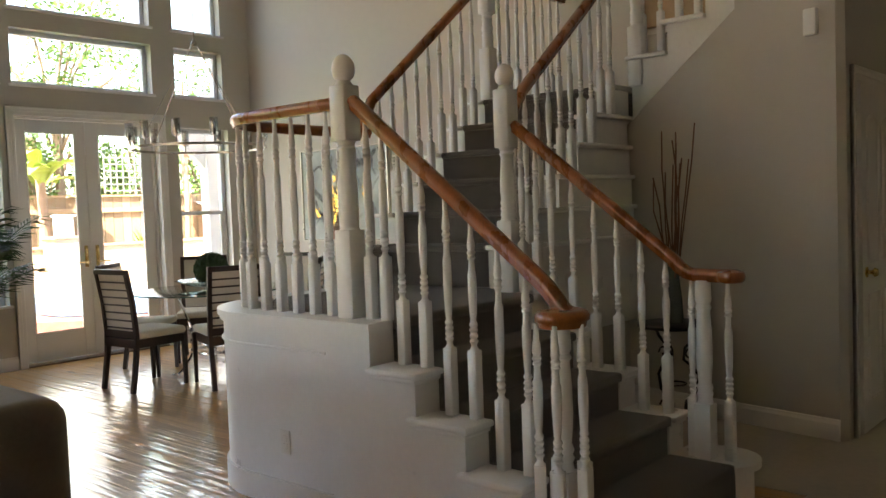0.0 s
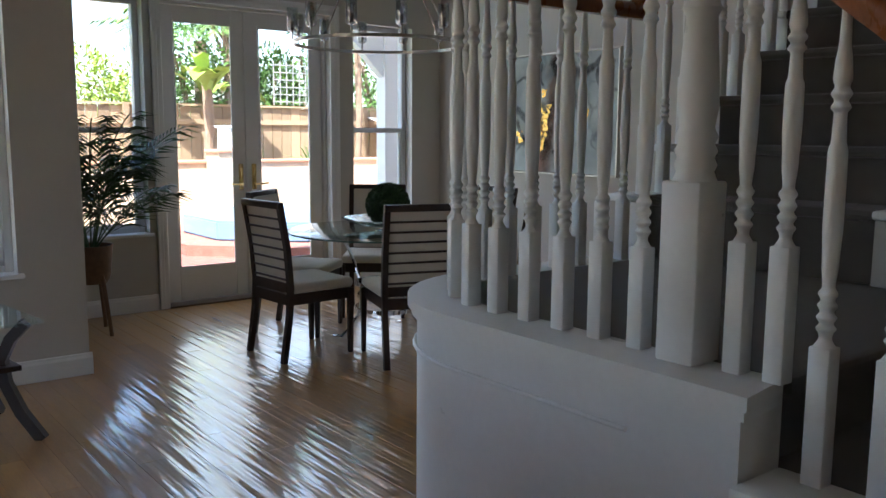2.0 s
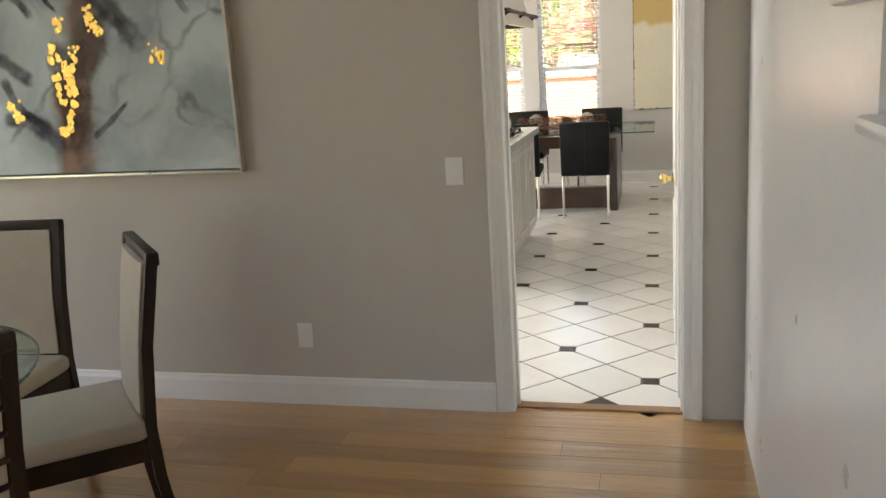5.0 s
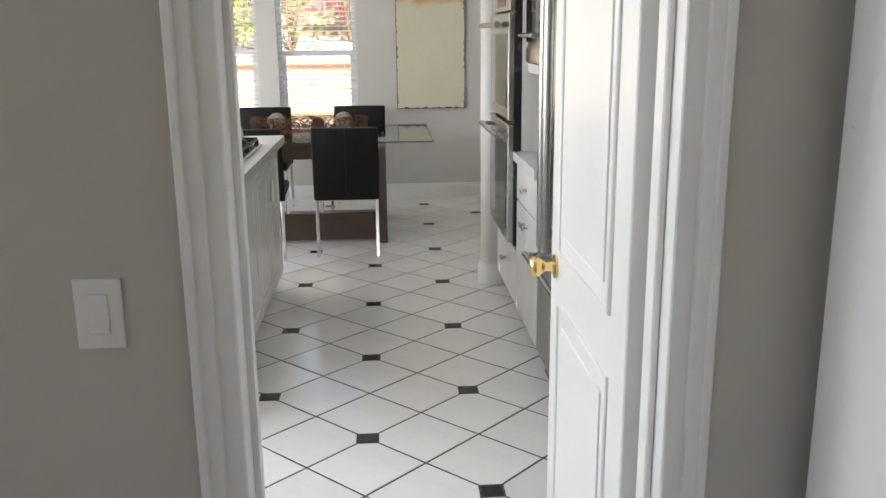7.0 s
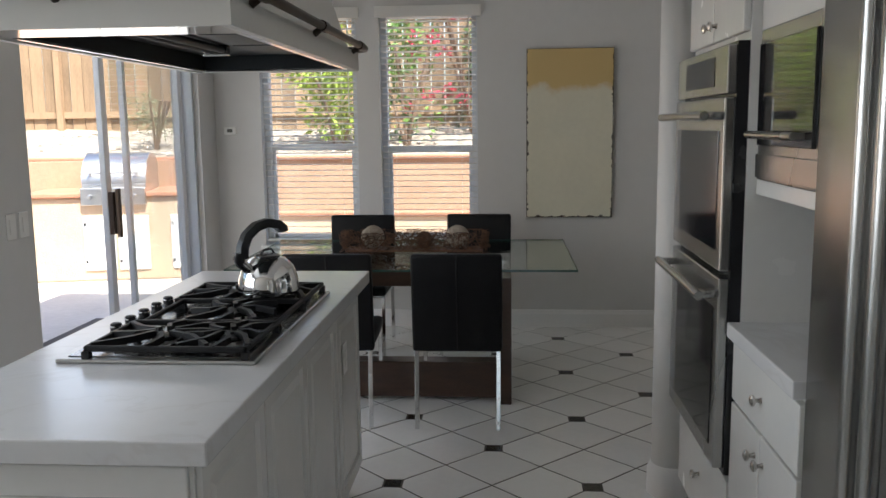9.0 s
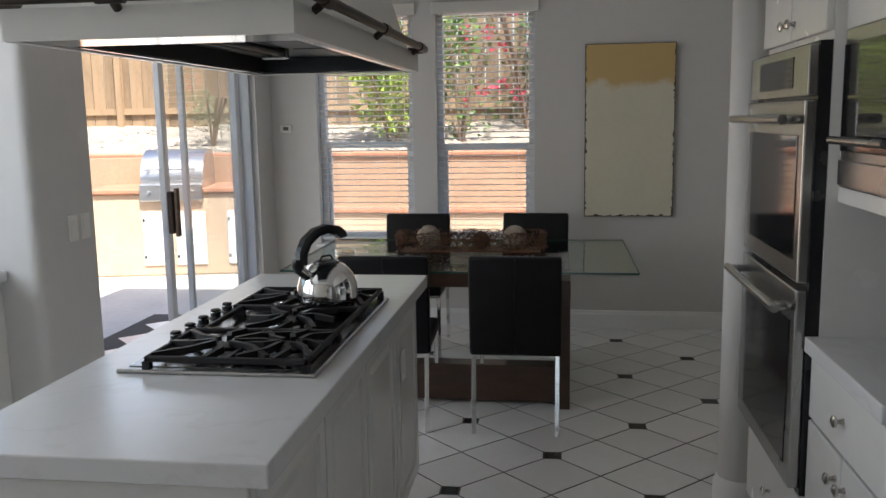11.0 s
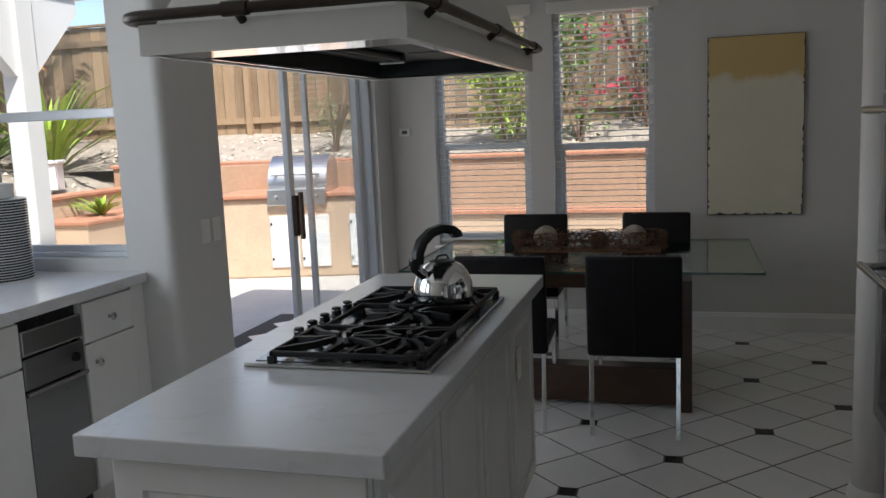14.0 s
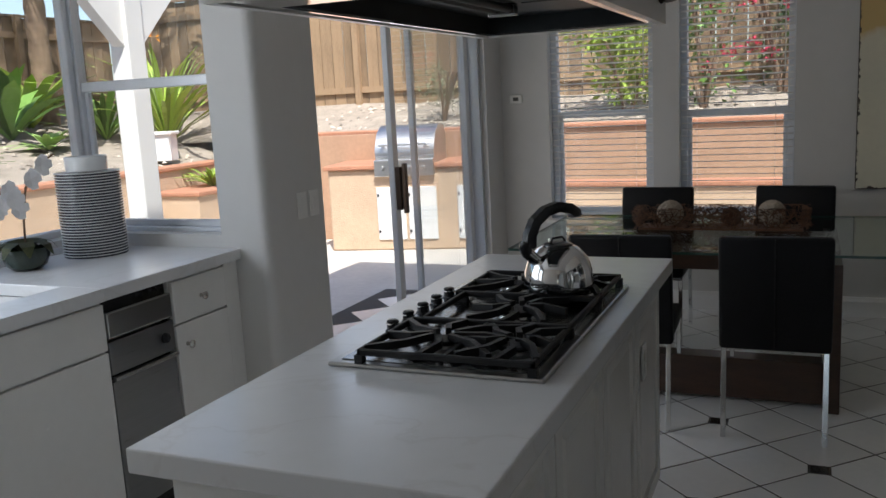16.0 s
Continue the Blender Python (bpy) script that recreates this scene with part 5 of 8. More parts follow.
wall_plate("light_switch", "white rocker switch on the wall by the doorway", (-4.893, YA, 1.058), 0, 0.075)
wall_plate("wall_outlet", "white double outlet low on the wall", (-5.63, YA, 0.33), 0, outlet=True)
for y in (10.295, 10.395):
    wall_plate("light_switch", "white rocker switch on the wall beside the sliding door", (-6.66, y, 1.09), 90, 0.075)
wall_plate("stair_outlet", "white outlet low on the stair wall", (-2.92, Y_L, 0.32), 0, outlet=True)
th = thing("thermostat", "small white wall thermostat", "thermostat", (-6.545, YK, 1.49))
part("case", boxed(-0.045, 0.045, -0.025, 0.0, -0.03, 0.03, 0.006), PLASTIC, th)
part("display", boxed(-0.02, 0.02, -0.0275, -0.025, -0.012, 0.014), mat("lcd", (0.05, 0.05, 0.04), 0.3), th)

# potted palm on a tripod stand
FROND = mat("palm green", (0.030, 0.075, 0.018), 0.45, var=0.4, scale=8, island=0.4, spec=0.4)
pp = thing("potted_palm", "areca palm in a brown pot on a wooden tripod stand", "potted plant", (-7.62, 2.86, 0))
POT = mat("brown woven pot", (0.14, 0.075, 0.035), 0.7, var=0.35, scale=25, bump=0.4, bump_scale=120)
part("pot", lathe(fresh(), [(0.10, 0.36), (0.125, 0.40), (0.145, 0.62), (0.15, 0.63), (0.138, 0.63), (0.13, 0.60)], 24), POT, pp, smooth=50)
for i in range(3):
    a = radians(120 * i + 20)
    part("stand_leg", sweep(fresh(), [(0.10 * math.cos(a), 0.10 * math.sin(a), 0.52), (0.19 * math.cos(a), 0.19 * math.sin(a), 0.0)], circle(0.014, 8), up=(0, 0.1, 1)), mat("stand wood", (0.16, 0.08, 0.035), 0.5), pp)
part("soil", lathe(fresh(), [(0.131, 0.58), (0.131, 0.59)], 20), mat("potting soil", (0.04, 0.028, 0.018), 0.95), pp)
rp = random.Random(8)


def frond(origin, az, length, rise, droop, rnd, leaf=0.2, n=26, bm=None, width=0.016):
    """A pinnate palm frond: an arching rib with long leaflets on both sides."""
    bm = bm or fresh()
    pts = []
    for i in range(13):
        f = i / 12
        r = length * (f * math.cos(rise) + 0.15 * f * f)
        z = length * (f * math.sin(rise) - droop * f * f)
        pts.append(Vector((origin[0] + r * math.cos(az), origin[1] + r * math.sin(az), origin[2] + z)))
    sweep(bm, pts, circle(0.005, 5), up=(math.sin(az), -math.cos(az), 0.1))
    for i in range(n):
        f = 0.22 + 0.78 * i / n
        k = min(11, int(f * 12))
        p = pts[k].lerp(pts[k + 1], f * 12 - k)
        d = (pts[k + 1] - pts[k]).normalized()
        for sgn in (-1, 1):
            side = d.cross(Vector((0, 0, 1))).normalized() * sgn
            L = leaf * (0.5 + 0.9 * math.sin(math.pi * min(1, f * 0.9 + 0.08))) * rnd.uniform(0.8, 1.15)
            v = (side * 0.8 + d * 0.75 + Vector((0, 0, rnd.uniform(-0.05, 0.25)))).normalized()
            tip = p + v * L + Vector((0, 0, -L * rnd.uniform(0.15, 0.4)))
            mid_ = p + v * L * 0.5
            w = d * width * 0.5
            a, b, c, e = p, mid_ + w, tip, mid_ - w
            bm.faces.new([bm.verts.new(q) for q in (a, b, c, e)])
    return bm


for i in range(22):
    az = radians(i * 137.5)
    low = i % 3 == 2
    rise = radians(rp.uniform(42, 60) if low else rp.uniform(60, 86))
    part("frond", frond((0.03 * math.cos(az), 0.03 * math.sin(az), 0.59), az, rp.uniform(0.7, 0.95) if low else rp.uniform(1.1, 1.65), rise, rp.uniform(0.12, 0.3) if low else rp.uniform(0.3, 0.6), rp, 0.25, 22, width=0.024), FROND, pp)

# ---------------- kitchen ----------------
def quartz():
    m = mat("white quartz", (0.70, 0.70, 0.70), 0.22, var=0.03, scale=2)
    n, l = m.node_tree.nodes, m.node_tree.links
    b = n["Principled BSDF"]
    src = b.inputs["Base Color"].links[0].from_socket
    co = n.new("ShaderNodeTexCoord")
    wv = n.new("ShaderNodeTexNoise")
    wv.inputs["Scale"].default_value, wv.inputs["Detail"].default_value, wv.inputs["Distortion"].default_value = 1.6, 7, 1.2
    l.new(co.outputs["Object"], wv.inputs["Vector"])
    r = n.new("ShaderNodeValToRGB")
    e = r.color_ramp.elements
    e[0].position, e[0].color = 0.485, (0, 0, 0, 1)
    e[1].position, e[1].color = 0.515, (0, 0, 0, 1)
    x = e.new(0.5)
    x.color = (0.14, 0.14, 0.14, 1)
    l.new(wv.outputs["Fac"], r.inputs[0])
    mx = n.new("ShaderNodeMixRGB")
    mx.inputs[2].default_value = (0.40, 0.36, 0.32, 1)
    l.new(r.outputs[0], mx.inputs[0])
    l.new(src, mx.inputs[1])
    l.new(mx.outputs[0], b.inputs["Base Color"])
    return m


QUARTZ = quartz()
CAB = mat("white cabinet lacquer", (0.76, 0.75, 0.72), 0.25, var=0.03, scale=3, bump=0.02, bump_scale=20)
STEEL = mat("brushed stainless steel", (0.42, 0.42, 0.41), 0.27, 1.0, var=0.05, scale=0.5, stretch=(1, 1, 0.4))
IRON = mat("black cast iron", (0.012, 0.012, 0.013), 0.5, var=0.3, scale=30, spec=0.3, bump=0.25, bump_scale=200)
BLACKGLASS = mat("black oven glass", (0.012, 0.012, 0.014), 0.06, var=0.1, scale=3, spec=0.6)
BLACKENAMEL = mat("black enamel", (0.02, 0.02, 0.022), 0.25, var=0.2, scale=10)
WHITECER = mat("white porcelain", (0.74, 0.74, 0.73), 0.18, var=0.03, scale=6)


def raised_panel(bm, axis, c, out, a0, a1, z0, z1, w=0.05):
    """Frame-and-panel relief on a cabinet face at c."""
    rings = []
    for inset, d in ((0.0, 0.0), (0.0, 0.010), (0.002, 0.012), (w - 0.004, 0.012), (w + 0.004, 0.002), (w + 0.014, 0.002), (w + 0.034, 0.010), (w + 0.04, 0.010)):
        q = ((a0 + inset, z0 + inset), (a1 - inset, z0 + inset), (a1 - inset, z1 - inset), (a0 + inset, z1 - inset))
        rings.append([bm.verts.new((c + out * d, u, z) if axis == 'x' else (u, c + out * d, z)) for u, z in q])
    for A, B in zip(rings, rings[1:]):
        for i in range(4):
            bm.faces.new((A[i], A[(i + 1) % 4], B[(i + 1) % 4], B[i]))
    bm.faces.new(rings[-1])
    return bm


IX0, IX1, IY0, IY1 = -5.745, -5.04, 8.21, 10.15
isl = thing("kitchen_island", "white panelled kitchen island cabinet", "island", ((IX0 + IX1) / 2, (IY0 + IY1) / 2, 0))
ox, oy = (IX0 + IX1) / 2, (IY0 + IY1) / 2
SH = Matrix.Translation((-ox, -oy, 0))


def moved(bm, m):
    bmesh.ops.transform(bm, matrix=m, verts=bm.verts)
    return bm


bx0, bx1, by0, by1 = IX0 + 0.05, IX1 - 0.05, IY0 + 0.06, IY1 - 0.05
part("body", moved(boxed(bx0, bx1, by0, by1, 0.09, 0.87), SH), CAB, isl)
part("toe_kick", moved(boxed(bx0 + 0.05, bx1 - 0.05, by0 + 0.05, by1 - 0.05, 0, 0.09), SH), CAB, isl)
for i in range(4):
    a0 = by0 + 0.01 + i * (by1 - by0 - 0.02) / 4
    a1 = a0 + (by1 - by0 - 0.02) / 4 - 0.01
    part("side_panel", moved(raised_panel(fresh(), 'x', bx1, 1, a0, a1, 0.12, 0.85), SH), CAB, isl)
    part("door", moved(raised_panel(fresh(), 'x', bx0, -1, a0, a1, 0.12, 0.85), SH), CAB, isl)
part("end_panel", moved(raised_panel(fresh(), 'y', by0, -1, bx0 + 0.01, bx1 - 0.01, 0.12, 0.85, 0.07), SH), CAB, isl)
part("end_panel", moved(raised_panel(fresh(), 'y', by1, 1, bx0 + 0.01, bx1 - 0.01, 0.12, 0.85, 0.07), SH), CAB, isl)
wt = thing("island_worktop", "white quartz worktop on the island", "worktop", (ox, oy, 0.87))
part("slab", boxed(-(IX1 - IX0) / 2, (IX1 - IX0) / 2, -(IY1 - IY0) / 2, (IY1 - IY0) / 2, 0.0, 0.05, 0.004), QUARTZ, wt)
wall_plate("island_outlet", "white outlet on the island side", (bx1 + 0.013, 9.75, 0.66), 90, outlet=True)

# gas cooktop
QX0, QX1, QY0, QY1 = -5.625, -5.10, 8.735, 9.655
ck = thing("gas_cooktop", "stainless gas cooktop with black cast iron grates", "cooktop", ((QX0 + QX1) / 2, (QY0 + QY1) / 2, 0.92))
cw, cd = (QX1 - QX0) / 2, (QY1 - QY0) / 2
bm = boxed(-cw, cw, -cd, cd, 0.0, 0.012, 0.005)
part("tray", bm, STEEL, ck, "stainless steel tray")
# Added dark plate: the tray's reflection of the hood, put into the colour.
part("tray_reflection", boxed(-cw + 0.025, cw - 0.03, -cd + 0.025, cd - 0.025, 0.012, 0.0145, 0.001), mat("steel darkened for hood reflection", (0.16, 0.165, 0.17), 0.2, 1.0, var=0.2, scale=8), ck, "dark plate for the hood mirrored in the tray")
for bxx, byy, r in ((-0.03, -0.31, 0.04), (0.15, -0.31, 0.05), (0.06, 0.0, 0.06), (-0.05, 0.31, 0.04), (0.15, 0.31, 0.05)):
    b_ = part("burner", lathe(fresh(), [(r + 0.012, 0.012), (r + 0.012, 0.02), (r, 0.024), (r * 0.95, 0.03)], 20, (bxx, byy, 0)), STEEL, ck, smooth=40)
    part("burner_cap", lathe(fresh(), [(r * 0.8, 0.03), (r * 0.85, 0.036), (r * 0.8, 0.041), (r * 0.2, 0.043)], 20, (bxx, byy, 0)), IRON, b_, smooth=40)
for g in (-1, 0, 1):
    yc = g * 0.302
    bm = fresh()
    x0, x1, y0, y1, zt = -0.155 if g == 0 else -0.18, 0.235, yc - 0.147, yc + 0.147, 0.046
    t = 0.006
    sec = 0.007
    for a, b in (((x0, y0), (x1, y0)), ((x0, y1), (x1, y1)), ((x1, y0), (x1, y1)), ((x0, y0), (x0, y1))):
        box(bm, min(a[0], b[0]) - t, max(a[0], b[0]) + t, min(a[1], b[1]) - t, max(a[1], b[1]) + t, zt - 0.016, zt, 0.003, 1)
    for cx in ((-0.03, 0.15) if g else (0.06,)):
        cyy = yc
        for ang in (0, 38, 90, 142, 180, 218, 270, 322):
            dx, dy = math.cos(radians(ang)), math.sin(radians(ang))
            ex, ey = cx + dx * (0.13 if cx > 0.1 or g == 0 else 0.2), cyy + dy * 0.2
            ex, ey = max(x0, min(x1, ex)), max(y0, min(y1, ey))
            sweep(bm, [(cx + dx * 0.028, cyy + dy * 0.028, zt + 0.004), ((cx + ex) / 2 - dy * 0.018, (cyy + ey) / 2 + dx * 0.018, zt + 0.002), (ex, ey, zt - 0.004)], [(-sec, -0.012), (sec, -0.012), (sec, 0.006), (-sec, 0.006)])
    box(bm, (x0 + x1) / 2 - t, (x0 + x1) / 2 + t, y0, y1, zt - 0.016, zt - 0.003, 0.002, 1) if g else None
    for x in (x0, x1):
        for y in (y0, y1):
            box(bm, x - 0.01, x + 0.01, y - 0.01, y + 0.01, 0.012, zt - 0.014)
    part("grate", bm, IRON, ck, "black cast iron grate", smooth=30)
for i in range(5):
    y = -0.19 + i * 0.095
    k_ = part("knob", lathe(fresh(), [(0.021, 0.012), (0.021, 0.016), (0.017, 0.02), (0.016, 0.042), (0.012, 0.045), (0.002, 0.0455)], 18, (-0.222, y, 0)), BLACKENAMEL, ck, smooth=40)
    part("knob_ring", lathe(fresh(), [(0.0165, 0.033), (0.0185, 0.034), (0.0185, 0.037), (0.0155, 0.0385)], 18, (-0.222, y, 0)), CHROME, k_, smooth=40)

kt = thing("tea_kettle", "polished steel whistling kettle with black handle", "kettle", (-5.255, 9.42, 0.970), 55)
kt.scale = (0.95, 0.95, 0.86)
part("body", lathe(fresh(), [(0.098, 0.0), (0.104, 0.006), (0.105, 0.02), (0.102, 0.06), (0.088, 0.105), (0.062, 0.135), (0.04, 0.145)], 36), CHROME, kt, "polished steel body", smooth=50)
part("lid", lathe(fresh(), [(0.046, 0.142), (0.044, 0.149), (0.03, 0.154), (0.008, 0.156)], 24), BLACKENAMEL, kt, smooth=50)
part("spout", sweep(fresh(), [(-0.06, 0, 0.085), (-0.095, 0, 0.115), (-0.115, 0, 0.135)], circle(0.019, 12), up=(0, 1, 0)), CHROME, kt, smooth=50)
part("whistle", sweep(fresh(), [(-0.112, 0, 0.128), (-0.125, 0, 0.152), (-0.12, 0, 0.17)], circle(0.018, 12), up=(0, 1, 0)), BLACKENAMEL, kt, smooth=50)
part("handle", sweep(fresh(), [(-0.108, 0, 0.15), (-0.105, 0, 0.19), (-0.085, 0, 0.232), (-0.045, 0, 0.262), (0.0, 0, 0.272), (0.045, 0, 0.262), (0.068, 0, 0.244), (0.07, 0, 0.232)], [(-0.017, -0.014), (0.0, -0.019), (0.017, -0.014), (0.017, 0.012), (0.0, 0.018), (-0.017, 0.012)], up=(0, 1, 0)), BLACKENAMEL, kt, "black curved grip", smooth=60)
part("handle_ring", sweep(fresh(), [(-0.03, 0, 0.152), (-0.018, 0, 0.169), (0.018, 0, 0.169), (0.03, 0, 0.152)], circle(0.004, 6), up=(0, 1, 0)), BLACKENAMEL, kt)

# range hood over the island
HXC, HYC = -5.345, 9.21
hood = thing("range_hood", "white island range hood with dark bronze rail", "range hood", (HXC, HYC, 1.72))
hx, hy_, hf = 0.315, 0.765, 0.066
HOODW = mat("cream hood paint", (0.70, 0.69, 0.65), 0.35, var=0.03, scale=3)
LINER = mat("dark hood liner", (0.035, 0.04, 0.043), 0.45, 0.6, var=0.2, scale=9)
ring4 = lambda x, y: [(-x, -y, 0), (x, -y, 0), (x, y, 0), (-x, y, 0)]
part("fascia", sweep(fresh(), ring4(hx - 0.012, hy_ - 0.012), [(-0.012, 0.0), (0.012, 0.0), (0.012, hf), (-0.012, hf)], closed=True), HOODW, hood)
bm = boxed(-hx + 0.025, hx - 0.025, -hy_ + 0.025, -hy_ + 0.19, 0.003, 0.009)
box(bm, -hx + 0.025, hx - 0.025, hy_ - 0.06, hy_ - 0.025, 0.003, 0.009)
box(bm, -hx + 0.025, -hx + 0.05, -hy_ + 0.19, hy_ - 0.06, 0.003, 0.009)
box(bm, hx - 0.05, hx - 0.025, -hy_ + 0.19, hy_ - 0.06, 0.003, 0.009)
part("steel_lip", bm, CHROME, hood, "polished steel bottom lip")
bm = boxed(-hx + 0.03, hx - 0.03, -hy_ + 0.03, hy_ - 0.03, 0.061, 0.064)
for a in ((-hx + 0.045, -hx + 0.05, -hy_ + 0.19, hy_ - 0.06), (hx - 0.05, hx - 0.045, -hy_ + 0.19, hy_ - 0.06), (-hx + 0.05, hx - 0.05, -hy_ + 0.185, -hy_ + 0.19), (-hx + 0.05, hx - 0.05, hy_ - 0.06, hy_ - 0.055)):
    box(bm, a[0], a[1], a[2], a[3], 0.009, 0.061)
part("liner", bm, LINER, hood, "dark inner liner")
for x in (-0.10, -0.055):
    part("light_bar", sweep(fresh(), [(x, -0.42, 0.045), (x, 0.28, 0.045)], circle(0.012, 10), up=(1, 0, 0)), LINER, hood, smooth=50)
part("bar_end", boxed(-0.12, -0.035, 0.28, 0.31, 0.026, 0.061, 0.005), STEEL, hood)
for y in (-0.45, -0.12, 0.22):
    part("filter", boxed(0.0, 0.25, y, y + 0.31, 0.05, 0.0605, 0.004), mat("filter mesh", (0.05, 0.055, 0.058), 0.45, 0.8, var=0.3, scale=60), hood)
bm = fresh()
lo = [bm.verts.new(v) for v in ((-hx + .03, -hy_ + .03, hf), (hx - .03, -hy_ + .03, hf), (hx - .03, hy_ - .03, hf), (-hx + .03, hy_ - .03, hf))]
hi_ = [bm.verts.new(v) for v in ((-0.17, -0.20, 0.66), (0.17, -0.20, 0.66), (0.17, 0.20, 0.66), (-0.17, 0.20, 0.66))]
tp = [bm.verts.new(v) for v in ((-0.17, -0.20, 1.05), (0.17, -0.20, 1.05), (0.17, 0.20, 1.05), (-0.17, 0.20, 1.05))]
for A, B in ((lo, hi_), (hi_, tp)):
    for i in range(4):
        bm.faces.new((A[i], A[(i + 1) % 4], B[(i + 1) % 4], B[i]))
bm.faces.new(lo[::-1])
bm.faces.new(tp)
part("canopy", bm, HOODW, hood)
BRONZE = mat("oil rubbed bronze", (0.045, 0.034, 0.027), 0.42, 0.7, var=0.3, scale=20)
rr, o, rz_ = 0.07, 0.030, 0.080
X, Y = hx + o, hy_ + o
pts = []
for cx, cy, a0 in ((X - rr, Y - rr, 0), (-X + rr, Y - rr, 90), (-X + rr, -Y + rr, 180), (X - rr, -Y + rr, 270)):
    pts += [(cx + rr * math.cos(radians(a0 + 15 * i)), cy + rr * math.sin(radians(a0 + 15 * i)), rz_) for i in range(7)]
part("rail", sweep(fresh(), pts, circle(0.0125, 10), closed=True), BRONZE, hood, "dark bronze rail", smooth=60)
for x, y, ex, ey in ((hx, -0.62, 1, 0), (hx, 0.0, 1, 0), (hx, 0.62, 1, 0), (-0.05, -hy_, 0, -1), (0.0, hy_, 0, 1), (-hx, -0.5, -1, 0), (-hx, 0.5, -1, 0)):
    bm = sweep(fresh(), [(x, y, rz_ - 0.022), (x + ex * o, y + ey * o, rz_)], circle(0.010, 8))
    sx, sy = (0, 1) if ex else (1, 0)
    sweep(bm, [(x + ex * o - sx * 0.03, y + ey * o - sy * 0.03, rz_), (x + ex * o + sx * 0.03, y + ey * o + sy * 0.03, rz_)], circle(0.0165, 10))
    part("rail_bracket", bm, BRONZE, hood, smooth=60)


# glass table and black chairs
kt2 = thing("glass_table", "rectangular glass table on a dark wooden trestle", "table", (-5.2, 11.76, 0))
part("glass_top", boxed(-0.80, 1.095, -0.605, 0.605, 0.742, 0.754, 0.003), TABLEGLASS, kt2, "clear glass top")
for e_ in ((-0.80, 1.095, -0.608, -0.605), (-0.80, 1.095, 0.605, 0.608), (-0.803, -0.80, -0.605, 0.605), (1.095, 1.098, -0.605, 0.605)):
    part("glass_edge", boxed(*e_, 0.742, 0.754), GLASSEDGE, kt2, "green glass edge")
WALNUT = mat("dark walnut", (0.060, 0.028, 0.016), 0.35, var=0.35, scale=4, stretch=(1, 1, 5), coat=0.3)
for x in (-0.72, 0.68):
    part("trestle_leg", boxed(x, x + 0.07, -0.56, 0.50, 0.0, 0.70, 0.005), WALNUT, kt2)
part("stretcher", boxed(-0.65, 0.68, -0.50, -0.38, 0.02, 0.22, 0.005), WALNUT, kt2)
part("upper_rail", boxed(-0.65, 0.68, -0.06, 0.06, 0.56, 0.68, 0.005), WALNUT, kt2)
for x in (-0.685, 0.715):
    for y in (-0.2, 0.2):
        part("glass_support", lathe(fresh(), [(0.025, 0.70), (0.025, 0.742)], 14, (x, y, 0)), CHROME, kt2, smooth=40)
LEATHER = mat("black leather", (0.007, 0.007, 0.008), 0.45, var=0.3, scale=12, spec=0.22, bump=0.15, bump_scale=220)


def black_chair():
    c = thing("kitchen_chair", "black leather chair with chrome legs", "chair", group="chairs round the kitchen table")
    bm = boxed(-0.224, 0.224, -0.235, -0.175, 0.395, 0.892, 0.016, 3)
    for v in bm.verts:
        v.co.y -= 0.05 * max(0, v.co.z - 0.45) / 0.43
    part("backrest", bm, LEATHER, c, smooth=50)
    bm = boxed(-0.003, 0.003, -0.239, -0.234, 0.405, 0.882)
    for v in bm.verts:
        v.co.y -= 0.05 * max(0, v.co.z - 0.45) / 0.43
    part("seam", bm, mat("leather seam", (0.004, 0.004, 0.004), 0.6), c)
    part("seat", boxed(-0.22, 0.22, -0.18, 0.25, 0.405, 0.475, 0.024, 4), LEATHER, c, smooth=50)
    part("seat_frame", boxed(-0.215, 0.215, -0.215, 0.23, 0.388, 0.408, 0.003), CHROME, c)
    for x in (-0.215, 0.193):
        for y, dy in ((-0.225, -0.035), (0.205, 0.02)):
            bm = boxed(x, x + 0.022, y, y + 0.022, 0, 0.40, 0.002, 1)
            for v in bm.verts:
                v.co.y += dy * (0.4 - v.co.z) / 0.4
            part("leg", bm, CHROME, c)
    return c


bc = black_chair()
bc.matrix_world = pose(-4.72, 11.06, 0)
for x, y, rz in ((-5.37, 11.05, 2), (-5.49, 12.40, 180), (-4.69, 12.43, 176)):
    copy_thing(bc, pose(x, y, 0, 0, 0, rz))
WICKER = mat("brown wicker", (0.11, 0.05, 0.024), 0.6, var=0.5, scale=20, island=0.6)
cp = thing("twig_tray", "long woven brown twig tray on the glass table", "tray", (-5.04, 11.88, 0.754))
rw = random.Random(4)
bm = fresh()
for _ in range(900):
    a = rw.random()
    if a < 0.8:
        x = rw.uniform(-0.43, 0.43)
        y = rw.choice((-1, 1)) * rw.uniform(0.085, 0.105)
        z = rw.uniform(0.015, 0.125)
    else:
        x = rw.choice((-1, 1)) * rw.uniform(0.42, 0.44)
        y, z = rw.uniform(-0.1, 0.1), rw.uniform(0.015, 0.125)
    d = Vector((rw.uniform(-1, 1), rw.uniform(-0.25, 0.25), rw.uniform(-0.9, 0.9))).normalized() * rw.uniform(0.012, 0.032)
    b2 = Vector((rw.uniform(-.015, .015), rw.uniform(-.012, .012), rw.uniform(-.015, .015)))
    p = Vector((x, y, z))
    q = [p - d, p + b2, p + d]
    for v in q:
        v.z = min(0.118, max(0.004, v.z))
    sweep(bm, q, circle(0.0022, 4), up=(0.2, 1, 0.1))
tagged(part("twig_weave", bm, WICKER, cp), kind="stuff")
